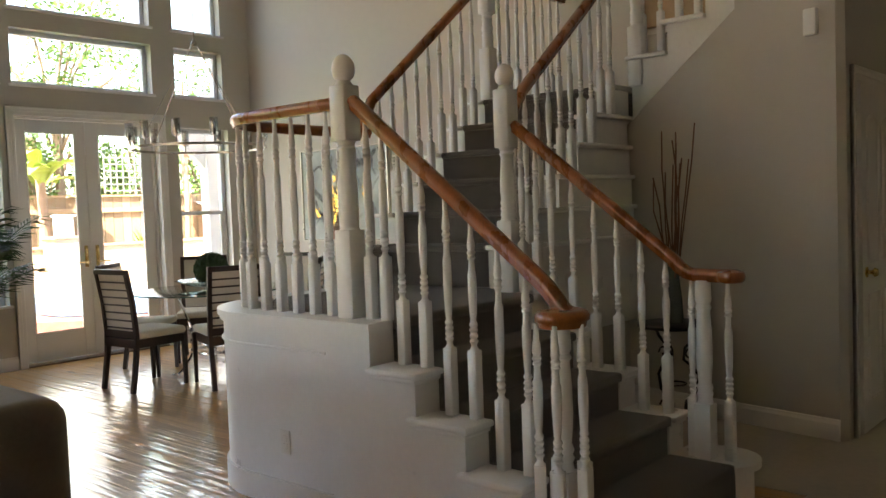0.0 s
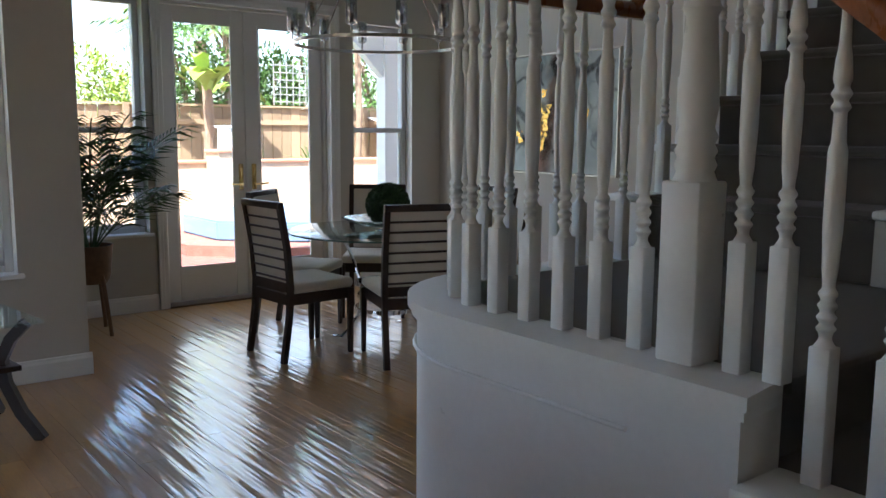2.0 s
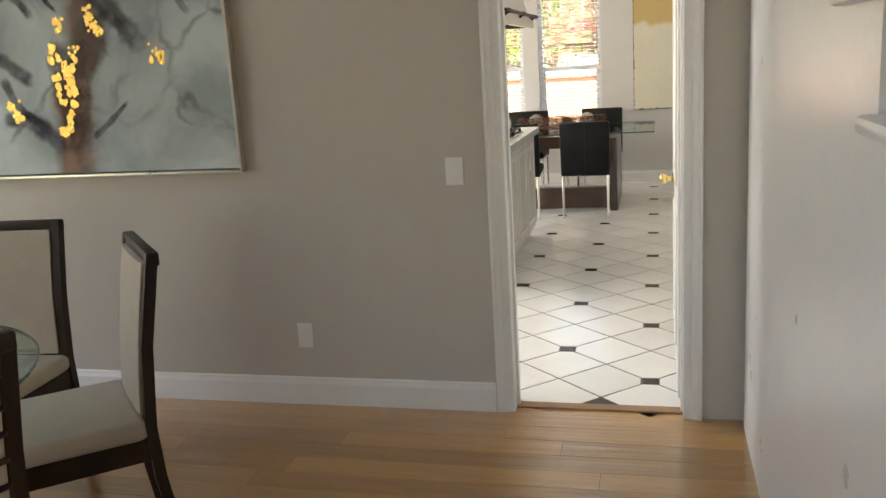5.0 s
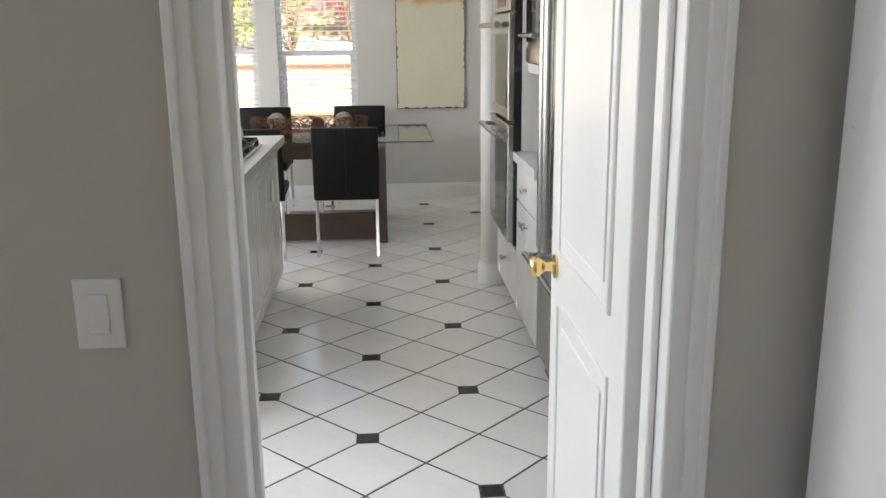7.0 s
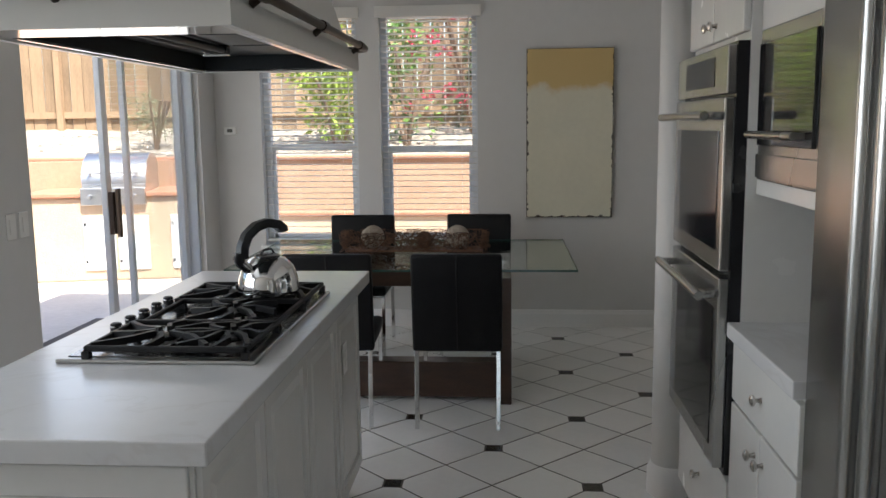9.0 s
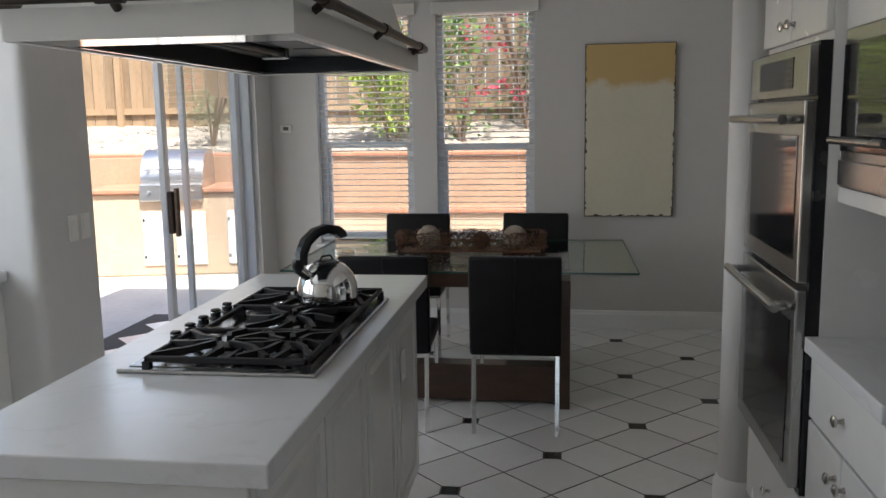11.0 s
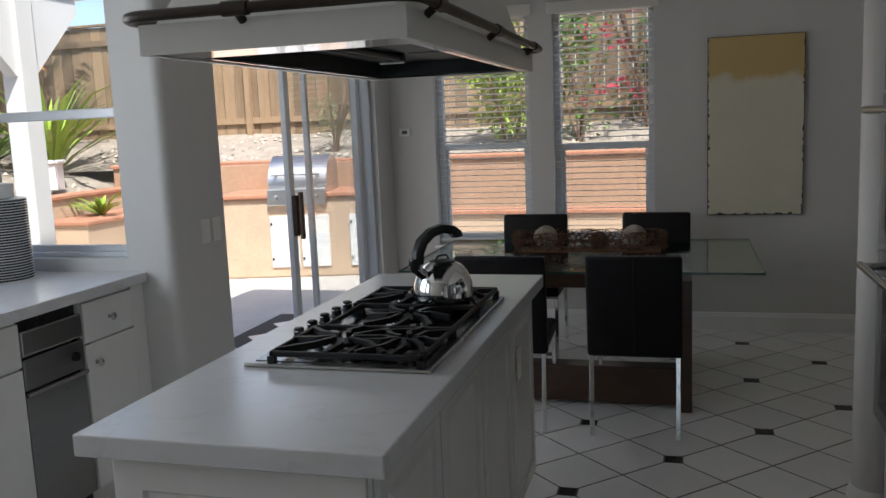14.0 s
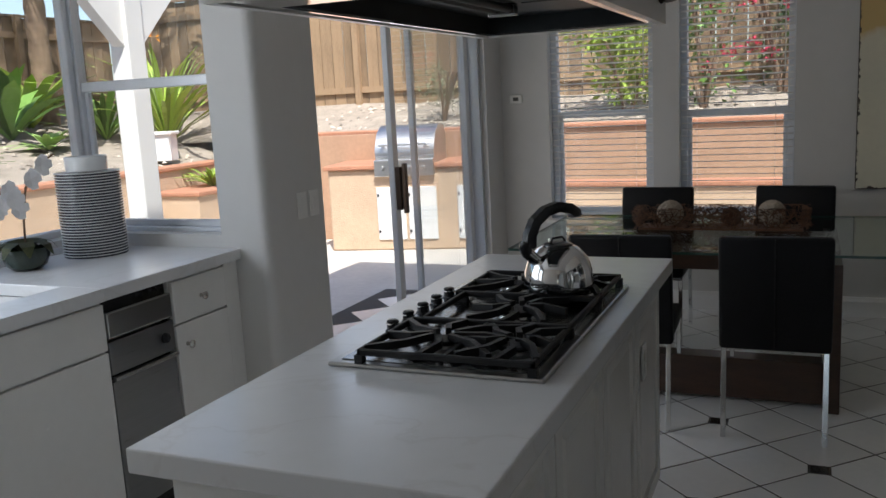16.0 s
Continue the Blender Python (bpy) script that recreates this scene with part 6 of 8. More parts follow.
part("tray_base", boxed(-0.42, 0.42, -0.09, 0.09, 0.002, 0.012), WICKER, cp)
BALL = mat("pale twine ball", (0.42, 0.36, 0.29), 0.8, var=0.3, scale=30, bump=0.6, bump_scale=60)
DBALL = mat("brown twine ball", (0.10, 0.045, 0.025), 0.8, var=0.4, scale=30, bump=0.6, bump_scale=60)
for x, r, m_ in ((-0.26, 0.072, BALL), (0.265, 0.072, BALL), (0.06, 0.052, DBALL)):
    tb_ = thing("twine_ball", "woven twine ball resting in the twig tray", "ornament", (-5.04 + x, 11.88, 0.766), group="balls in the tray")
    bm = bmesh.new()
    bmesh.ops.create_icosphere(bm, subdivisions=3, radius=r * 0.95, matrix=Matrix.Translation((0, 0, r * 0.95)))
    for k in range(16):
        ax = Vector((rw.gauss(0, 1), rw.gauss(0, 1), rw.gauss(0, 1))).normalized()
        u = ax.orthogonal().normalized()
        v = ax.cross(u)
        sweep(bm, [Vector((0, 0, r * 0.97)) + (u * math.cos(t) + v * math.sin(t)) * r * 0.97 for t in [2 * math.pi * i / 20 for i in range(20)]], circle(0.003, 4), closed=True, up=ax)
    tagged(part("ball", bm, m_, tb_), kind="stuff")

# distressed panel painting
def distressed():
    m = mat("aged cream paint", (0.66, 0.63, 0.50), 0.6, var=0.05, scale=3, bump=0.1, bump_scale=60)
    n, l = m.node_tree.nodes, m.node_tree.links
    b = n["Principled BSDF"]
    src = b.inputs["Base Color"].links[0].from_socket
    co = n.new("ShaderNodeTexCoord")
    sp = n.new("ShaderNodeSeparateXYZ")
    l.new(co.outputs["Object"], sp.inputs[0])
    nz = n.new("ShaderNodeTexNoise")
    nz.inputs["Scale"].default_value, nz.inputs["Detail"].default_value = 6, 6
    l.new(co.outputs["Object"], nz.inputs["Vector"])
    ad = n.new("ShaderNodeMath")
    ad.operation = 'MULTIPLY_ADD'
    ad.inputs[1].default_value = 0.26
    l.new(nz.outputs["Fac"], ad.inputs[0])
    l.new(sp.outputs["Z"], ad.inputs[2])
    st_ = n.new("ShaderNodeMapRange")
    st_.inputs["From Min"].default_value, st_.inputs["From Max"].default_value = 0.435, 0.495
    l.new(ad.outputs[0], st_.inputs["Value"])
    mx = n.new("ShaderNodeMixRGB")
    mx.inputs[2].default_value = (0.58, 0.42, 0.18, 1)
    l.new(st_.outputs[0], mx.inputs[0])
    l.new(src, mx.inputs[1])
    # chipped dark spots toward the rim
    ax = n.new("ShaderNodeMath")
    ax.operation = 'ABSOLUTE'
    l.new(sp.outputs["X"], ax.inputs[0])
    e1 = n.new("ShaderNodeMapRange")
    e1.inputs["From Min"].default_value, e1.inputs["From Max"].default_value = 0.264, 0.318
    l.new(ax.outputs[0], e1.inputs["Value"])
    e2 = n.new("ShaderNodeMapRange")
    e2.inputs["From Min"].default_value, e2.inputs["From Max"].default_value = -0.555, -0.612
    l.new(sp.outputs["Z"], e2.inputs["Value"])
    mm = n.new("ShaderNodeMath")
    mm.operation = 'MAXIMUM'
    l.new(e1.outputs[0], mm.inputs[0])
    l.new(e2.outputs[0], mm.inputs[1])
    n2 = n.new("ShaderNodeTexNoise")
    n2.inputs["Scale"].default_value, n2.inputs["Detail"].default_value = 26, 5
    l.new(co.outputs["Object"], n2.inputs["Vector"])
    t2 = n.new("ShaderNodeMath")
    t2.operation = 'MULTIPLY'
    l.new(mm.outputs[0], t2.inputs[0])
    l.new(n2.outputs["Fac"], t2.inputs[1])
    t3 = n.new("ShaderNodeMapRange")
    t3.inputs["From Min"].default_value, t3.inputs["From Max"].default_value = 0.37, 0.42
    l.new(t2.outputs[0], t3.inputs["Value"])
    m3 = n.new("ShaderNodeMixRGB")
    m3.inputs[2].default_value = (0.06, 0.05, 0.04, 1)
    l.new(t3.outputs[0], m3.inputs[0])
    l.new(mx.outputs[0], m3.inputs[1])
    l.new(m3.outputs[0], b.inputs["Base Color"])
    return m


pt = thing("panel_painting", "distressed cream panel painting with ochre top band", "painting", (-4.022, YK, 1.44))
part("backing", boxed(-0.312, 0.312, -0.036, -0.002, -0.609, 0.609, 0.002), mat("dark aged edge", (0.07, 0.06, 0.045), 0.8, var=0.4, scale=12), pt, "dark worn edge")
part("panel", boxed(-0.308, 0.308, -0.042, -0.004, -0.605, 0.605, 0.003), distressed(), pt)

# oven tower, fridge and cabinets
FX = -3.79


def knob(parent, x, y, z, material=NICKEL):
    bm = lathe(fresh(), [(0.009, 0.0), (0.006, 0.006), (0.006, 0.014), (0.015, 0.02), (0.016, 0.026), (0.008, 0.031)], 14)
    moved(bm, Matrix.Translation((x, y, z)) @ Matrix.Rotation(radians(-90), 4, 'Y'))
    return part("knob", bm, material, parent, "round nickel knob", smooth=50)


ot = thing("oven_cabinet", "tall white oven cabinet", "cabinet", (FX, 9.64, 0))
bm = boxed(0.022, 0.69, -0.365, 0.385, 0.09, KC - 0.01)
part("carcass", bm, CAB, ot)
part("toe_kick", boxed(0.08, 0.69, -0.365, 0.385, 0.0, 0.09), CAB, ot)
dw = part("drawer", boxed(0.0, 0.022, -0.355, 0.375, 0.11, 0.40, 0.004), CAB, ot)
knob(dw, 0.0, 0.02, 0.27)
for y0, y1, ky in ((-0.355, 0.005, -0.03), (0.015, 0.375, 0.05)):
    d_ = part("upper_door", boxed(0.0, 0.022, y0, y1, 1.77, 2.68, 0.004), CAB, ot)
    knob(d_, 0.0, ky, 1.82)
ov = thing("double_oven", "stainless steel double wall oven", "oven", (FX, 9.64, 0))
part("chassis", boxed(-0.012, 0.021, -0.36, 0.38, 0.425, 1.745), BLACKENAMEL, ov)
for z0, z1 in ((0.445, 1.045), (1.065, 1.585)):
    d_ = part("oven_door", boxed(-0.045, -0.012, -0.355, 0.375, z0, z1, 0.006), STEEL, ov)
    part("window", boxed(-0.048, -0.044, -0.30, 0.32, z0 + 0.06, z1 - 0.10, 0.001, 1), BLACKGLASS, d_, "black oven glass")
    bm = sweep(fresh(), [(-0.10, -0.345, z1 - 0.055), (-0.10, 0.365, z1 - 0.055)], circle(0.014, 12))
    for y in (-0.31, 0.33):
        box(bm, -0.10, -0.045, y - 0.016, y + 0.016, z1 - 0.067, z1 - 0.043, 0.004, 1)
    part("handle", bm, STEEL, d_, smooth=50)
cpn = part("control_panel", boxed(-0.04, -0.012, -0.355, 0.375, 1.595, 1.735, 0.004), STEEL, ov)
part("display", boxed(-0.042, -0.039, -0.2, 0.22, 1.62, 1.71), BLACKGLASS, cpn)

bcab = thing("base_cabinet", "white base cabinet with drawer and doors", "cabinet", (FX, 8.965, 0))
part("carcass", boxed(0.022, 0.69, -0.30, 0.305, 0.09, 0.868), CAB, bcab)
part("toe_kick", boxed(0.08, 0.69, -0.30, 0.305, 0.0, 0.09), CAB, bcab)
d_ = part("drawer", boxed(0.0, 0.022, -0.295, 0.30, 0.68, 0.855, 0.004), CAB, bcab)
knob(d_, 0.0, 0.0, 0.77)
for y0, y1, ky in ((-0.295, 0.0, -0.035), (0.006, 0.30, 0.04)):
    d_ = part("door", boxed(0.0, 0.022, y0, y1, 0.10, 0.67, 0.004), CAB, bcab)
    knob(d_, 0.0, ky, 0.60)
wt2 = thing("side_worktop", "white quartz worktop beside the oven", "worktop", (FX, 8.965, 0.87))
part("slab", boxed(-0.02, 0.70, -0.30, 0.305, 0.0, 0.045, 0.004), QUARTZ, wt2)
ucab = thing("upper_cabinet", "white upper cabinet around the microwave", "cabinet", (-3.74, 8.965, 1.30))
part("bottom_shelf", boxed(0.0, 0.64, -0.30, 0.305, 0.0, 0.045, 0.003), CAB, ucab)
part("cabinet_box", boxed(0.0, 0.64, -0.30, 0.305, 0.47, 1.43), CAB, ucab)
part("side", boxed(0.0, 0.64, 0.282, 0.305, 0.045, 0.47), CAB, ucab)
mw = thing("microwave", "built-in stainless microwave with black glass door", "microwave", (-3.752, 8.95, 1.346))
part("case", boxed(0.0, 0.45, -0.28, 0.28, 0.0, 0.42, 0.004), STEEL, mw)
part("door_glass", boxed(-0.012, 0.0, -0.20, 0.25, 0.10, 0.38, 0.003), BLACKGLASS, mw, "black glass door")
bm = sweep(fresh(), [(-0.045, -0.17, 0.13), (-0.045, 0.22, 0.13)], circle(0.011, 10))
box(bm, -0.045, -0.012, -0.15, -0.13, 0.122, 0.138)
box(bm, -0.045, -0.012, 0.18, 0.20, 0.122, 0.138)
part("handle", bm, STEEL, mw, smooth=50)
part("lower_trim", boxed(-0.008, 0.0, -0.27, 0.27, 0.008, 0.075, 0.002), STEEL, mw)

fr = thing("fridge", "stainless steel french door refrigerator", "fridge", (FX, 8.19, 0))
part("case", boxed(0.065, 0.69, -0.455, 0.455, 0.03, 1.79, 0.004), mat("grey fridge case", (0.25, 0.25, 0.25), 0.5, 0.3), fr)
for y0, y1, hy2 in ((-0.453, -0.003, -0.045), (0.003, 0.453, 0.045)):
    d_ = part("door", boxed(0.0, 0.062, y0, y1, 0.635, 1.80, 0.010, 3), STEEL, fr, smooth=40)
    bm = sweep(fresh(), [(-0.06, hy2, 0.68), (-0.06, hy2, 1.76)], circle(0.019, 14), up=(1, 0, 0))
    for z in (0.73, 1.70):
        box(bm, -0.055, 0.002, hy2 - 0.012, hy2 + 0.012, z - 0.014, z + 0.014, 0.003, 1)
    part("handle", bm, STEEL, d_, smooth=50)
d_ = part("freezer_drawer", boxed(0.0, 0.062, -0.453, 0.453, 0.10, 0.62, 0.010, 3), STEEL, fr, smooth=40)
bm = sweep(fresh(), [(-0.06, -0.42, 0.555), (-0.06, 0.42, 0.555)], circle(0.014, 12))
for y in (-0.39, 0.39):
    box(bm, -0.06, 0.002, y - 0.014, y + 0.014, 0.543, 0.567, 0.003, 1)
part("handle", bm, STEEL, d_, smooth=50)
for y in (-0.4175, 0.4175):
    part("handle_badge", boxed(-0.076, -0.072, y - 0.006, y + 0.006, 0.549, 0.561), mat("red badge", (0.35, 0.02, 0.02), 0.4), d_)
part("grille", boxed(0.04, 0.065, -0.44, 0.44, 0.0, 0.095), BLACKENAMEL, fr)
fp = thing("fridge_surround", "white panel cabinet around the refrigerator", "cabinet", (FX, 7.70, 0))
part("side_panel", boxed(0.09, 0.69, -0.005, 0.02, 0.0, 2.70), CAB, fp)
part("bridge_cabinet", boxed(0.10, 0.69, 0.02, 0.945, 1.84, 2.70, 0.003), CAB, fp)

# sink run under the corner window
SX = -6.80
CT = 0.945
run = thing("sink_worktop", "white quartz worktop under the corner window", "worktop", (SX, 8.5, CT - 0.045))
part("slab", boxed(-0.795, 0.0, -1.5, 0.26, 0.0, 0.045, 0.004), QUARTZ, run)
part("slab", boxed(-0.795, -0.62, 0.26, 0.74, 0.0, 0.045), QUARTZ, run)
part("slab", boxed(-0.19, 0.0, 0.26, 0.74, 0.0, 0.045), QUARTZ, run)
part("slab", boxed(-0.795, 0.0, 0.74, 1.517, 0.0, 0.045, 0.004), QUARTZ, run)
part("upstand", boxed(-0.798, -0.775, -1.5, 1.517, 0.045, 0.075, 0.003), QUARTZ, run)
sk = thing("sink", "undermount stainless steel sink bowl", "sink", (SX - 0.405, 9.0, CT - 0.24))
bm = boxed(-0.23, 0.23, -0.255, 0.255, 0.0, 0.012)
for a in ((-0.23, 0.23, -0.255, -0.243), (-0.23, 0.23, 0.243, 0.255), (-0.23, -0.218, -0.243, 0.243), (0.218, 0.23, -0.243, 0.243)):
    box(bm, a[0], a[1], a[2], a[3], 0.012, 0.194)
part("bowl", bm, mat("brushed bowl steel", (0.14, 0.15, 0.17), 0.35, 1.0, var=0.1, scale=9), sk)
for y0, y1, kind_ in ((7.0, 7.6, 'c'), (7.6, 8.2, 'c'), (8.2, 9.26, 's'), (9.60, 9.93, 'c')):
    u = thing("base_cabinet", "white base cabinet under the window worktop", "cabinet", (SX, y0, 0), group="window run cabinets")
    w = y1 - y0
    part("carcass", boxed(-0.78, -0.045, 0.0, w, 0.09, CT - 0.047), CAB, u)
    part("toe_kick", boxed(-0.78, -0.10, 0.0, w, 0.0, 0.09), CAB, u)
    d_ = part("drawer", boxed(-0.045, -0.025, 0.004, w - 0.004, 0.72, 0.885, 0.004), CAB, u)
    if kind_ == 'c':
        bm = lathe(fresh(), [(0.009, 0.0), (0.006, 0.006), (0.006, 0.014), (0.015, 0.02), (0.016, 0.026), (0.008, 0.031)], 14)
        moved(bm, Matrix.Translation((-0.025, w / 2, 0.80)) @ Matrix.Rotation(radians(90), 4, 'Y'))
        part("knob", bm, NICKEL, d_, "round nickel knob", smooth=50)
        d_ = part("door", boxed(-0.045, -0.025, 0.004, w - 0.004, 0.10, 0.712, 0.004), CAB, u)
        bm = lathe(fresh(), [(0.009, 0.0), (0.006, 0.006), (0.006, 0.014), (0.015, 0.02), (0.016, 0.026), (0.008, 0.031)], 14)
        moved(bm, Matrix.Translation((-0.025, 0.06, 0.63)) @ Matrix.Rotation(radians(90), 4, 'Y'))
        part("knob", bm, NICKEL, d_, "round nickel knob", smooth=50)
    else:
        for a in (0, 1):
            part("door", boxed(-0.045, -0.025, 0.004 + a * w / 2, w / 2 - 0.004 + a * w / 2, 0.10, 0.712, 0.004), CAB, u)
part("filler_panel", boxed(-0.78, -0.03, w, w + 0.087, 0.0, CT - 0.047), CAB, u)
cm = thing("trash_compactor", "stainless steel built-in trash compactor", "compactor", (SX, 9.43, 0))
DSTEEL = mat("dark stainless", (0.26, 0.26, 0.26), 0.3, 1.0, var=0.06, scale=3, stretch=(1, 1, 30))
part("case", boxed(-0.70, -0.06, -0.168, 0.168, 0.02, 0.885), BLACKENAMEL, cm)
part("front", boxed(-0.06, -0.03, -0.165, 0.165, 0.10, 0.60, 0.004), DSTEEL, cm)
part("control_panel", boxed(-0.06, -0.028, -0.165, 0.165, 0.625, 0.745, 0.004), DSTEEL, cm)
part("top_strip", boxed(-0.06, -0.026, -0.165, 0.165, 0.755, 0.85, 0.006), STEEL, cm)
part("lever", boxed(-0.032, -0.012, -0.165, 0.165, 0.604, 0.62, 0.004), STEEL, cm)
part("dial", lathe(fresh(), [(0.02, 0), (0.018, 0.012)], 14), BLACKENAMEL, cm).matrix_basis = pose(-0.028, 0.11, 0.685, 0, 90, 0)
part("kick", boxed(-0.7, -0.08, -0.168, 0.168, 0.0, 0.095), BLACKENAMEL, cm)

# plates, bowl and orchid on the worktop
pl0 = None
PX, PY = -7.40, 9.82
for i in range(30):
    if pl0 is None:
        pl0 = thing("dinner_plate", "white dinner plate in a tall stack", "plate", (PX, PY, CT), group="stack of plates")
        bm = lathe(fresh(), [(0.07, 0.0), (0.075, 0.002), (0.120, 0.0055), (0.130, 0.0072), (0.132, 0.009), (0.1315, 0.0108), (0.126, 0.0115), (0.08, 0.006), (0.01, 0.005)], 40)
        part("dish", bm, WHITECER, pl0, smooth=50)
        # Dark ring under the dish paints the shade between stacked plates.
        part("gap_ring", lathe(fresh(), [(0.121, -0.0008), (0.1285, -0.0006), (0.1285, 0.0066), (0.121, 0.0054)], 40), mat("plate gap shade", (0.05, 0.05, 0.06), 0.25), pl0, "dark band for the shaded gap", smooth=50)
    else:
        copy_thing(pl0, pose(PX, PY, CT + i * 0.0118, 0, 0, 31 * i))
bw = thing("white_bowl", "shallow white bowl on top of the plate stack", "bowl", (PX, PY, CT + 30 * 0.0118))
part("bowl", lathe(fresh(), [(0.07, 0.0), (0.084, 0.004), (0.086, 0.062), (0.082, 0.064), (0.078, 0.012), (0.01, 0.008)], 32), WHITECER, bw, smooth=50)
orc = thing("orchid", "white orchid in a round dark green bowl", "orchid", (-7.42, 9.48, CT))
part("pot", lathe(fresh(), [(0.05, 0.0), (0.075, 0.02), (0.088, 0.055), (0.082, 0.085), (0.076, 0.085), (0.078, 0.055), (0.01, 0.03)], 28), mat("green glaze", (0.03, 0.045, 0.035), 0.2, var=0.3, scale=15), orc, smooth=60)
ro = random.Random(6)
OLEAF = mat("orchid leaf", (0.075, 0.085, 0.03), 0.45, var=0.5, scale=15)
for i in range(8):
    a = radians(45 * i + 10)
    bm = fresh()
    pts = [Vector((r * math.cos(a), r * math.sin(a), z)) for r, z in ((0.01, 0.07), (0.06, 0.115), (0.10, 0.10), (0.125, 0.06))]
    s = Vector((-math.sin(a), math.cos(a), 0))
    ws = (0.012, 0.028, 0.024, 0.003)
    L_ = [bm.verts.new(p + s * w) for p, w in zip(pts, ws)]
    R_ = [bm.verts.new(p - s * w) for p, w in zip(pts, ws)]
    for k in range(3):
        bm.faces.new((L_[k], L_[k + 1], R_[k + 1], R_[k]))
    bmesh.ops.solidify(bm, geom=list(bm.faces), thickness=0.003)
    part("leaf", bm, OLEAF, orc)
stem = [(0, 0, 0.06), (-0.01, 0.02, 0.20), (0.0, 0.04, 0.32), (0.02, 0.09, 0.40), (0.05, 0.15, 0.44)]
part("stem", sweep(fresh(), stem, circle(0.0045, 6), up=(1, 0, 0)), mat("orchid stem", (0.10, 0.06, 0.03), 0.6), orc)
PETAL = mat("white petal", (0.84, 0.83, 0.83), 0.6, var=0.05, scale=10)
for fx, fy, fz in ((-0.01, 0.0, 0.24), (0.02, -0.04, 0.28), (-0.03, -0.07, 0.26), (0.0, -0.11, 0.25), (0.02, 0.05, 0.35), (0.03, 0.10, 0.40), (-0.02, -0.03, 0.31)):
    bm = fresh()
    for k in range(5):
        a = radians(72 * k + ro.uniform(-12, 12))
        u = Vector((0.35, math.cos(a), math.sin(a))).normalized()
        s = u.cross(Vector((1, -0.3, 0.1))).normalized()
        c = Vector((fx, fy, fz))
        q = [c, c + u * 0.020 + s * 0.022, c + u * 0.043 + s * 0.013, c + u * 0.045 - s * 0.013, c + u * 0.020 - s * 0.022]
        bm.faces.new([bm.verts.new(v) for v in q])
    part("flower", bm, PETAL, orc, "white orchid flower")

# ---------------- garden ----------------
STUCCO = mat("terracotta stucco", (0.41, 0.26, 0.17), 0.9, var=0.15, scale=2.5, bump=0.4, bump_scale=70)
STUCCO2 = mat("pale peach stucco", (0.53, 0.39, 0.27), 0.9, var=0.12, scale=2.5, bump=0.4, bump_scale=70)
CONCRETE = mat("patio concrete", (0.53, 0.49, 0.44), 0.85, var=0.12, scale=2, bump=0.3, bump_scale=60)
BRICKRED = mat("red paver", (0.30, 0.12, 0.085), 0.85, var=0.3, scale=8, bump=0.3, bump_scale=60, random_obj=0.5)
FENCEW = mat("weathered cedar boards", (0.27, 0.185, 0.11), 0.85, var=0.3, scale=3, stretch=(5, 5, 0.6), bump=0.25, bump_scale=40, random_obj=0.5)
SAND = mat("sandy gravel soil", (0.31, 0.265, 0.215), 0.95, var=0.3, scale=5, bump=0.8, bump_scale=45)
GREEN = mat("garden leaf", (0.10, 0.19, 0.035), 0.55, var=0.5, scale=3, island=0.7)
DGREEN = mat("shrub leaf", (0.055, 0.11, 0.025), 0.6, var=0.5, scale=3, island=0.7)
LIME = mat("lime leaf", (0.26, 0.36, 0.05), 0.5, var=0.4, scale=3, island=0.6)
BARK = mat("tan bark", (0.22, 0.15, 0.10), 0.95, var=0.4, scale=9, bump=0.8, bump_scale=40)
WHITEP = mat("white pergola paint", (0.80, 0.79, 0.77), 0.6, var=0.04, scale=3)
COPING = mat("terracotta coping", (0.42, 0.20, 0.12), 0.85, var=0.2, scale=6)
PZ = -0.10
# Unseen upper-storey mass, added and sized to cast the patio's shade.
structure("upper_shade_block", boxed(-7.2, -2.2, 6.45, 10.85, KC + 0.05, 6.0), STUCCO2)
structure("pavement_patio", boxed(-14.0, -6.86, 10.24, 17.2, -0.138, PZ), CONCRETE)
structure("pavement_west", boxed(-14.0, -8.38, -4.0, 10.24, -0.138, PZ - 0.004), CONCRETE)
structure("pavement_north", boxed(-6.86, -2.0, 13.26, 15.6, -0.138, PZ), CONCRETE)
# lawn beside the living room
lawn = structure("ground_lawn", boxed(-14.0, -8.6, -6.0, 4.4, -0.13, PZ + 0.02), mat("lawn", (0.13, 0.24, 0.035), 0.9, var=0.35, scale=6, bump=0.8, bump_scale=120))
rl = random.Random(2)
gv, gf = [], []
for _ in range(9000):
    x, y = rl.uniform(-13.9, -8.7), rl.uniform(-0.5, 4.35)
    h, a = rl.uniform(0.03, 0.06), rl.random() * 6.28
    b = len(gv)
    gv += [(x, y, PZ + 0.02), (x + 0.008 * math.cos(a), y + 0.008 * math.sin(a), PZ + 0.02), (x + rl.uniform(-.02, .02), y + rl.uniform(-.02, .02), PZ + 0.02 + h)]
    gf.append((b, b + 1, b + 2))
me = bpy.data.meshes.new("grass")
me.from_pydata(gv, [], gf)
me.materials.append(GREEN)
tagged(new("grass", me), "short green lawn grass", "grass", kind="stuff")


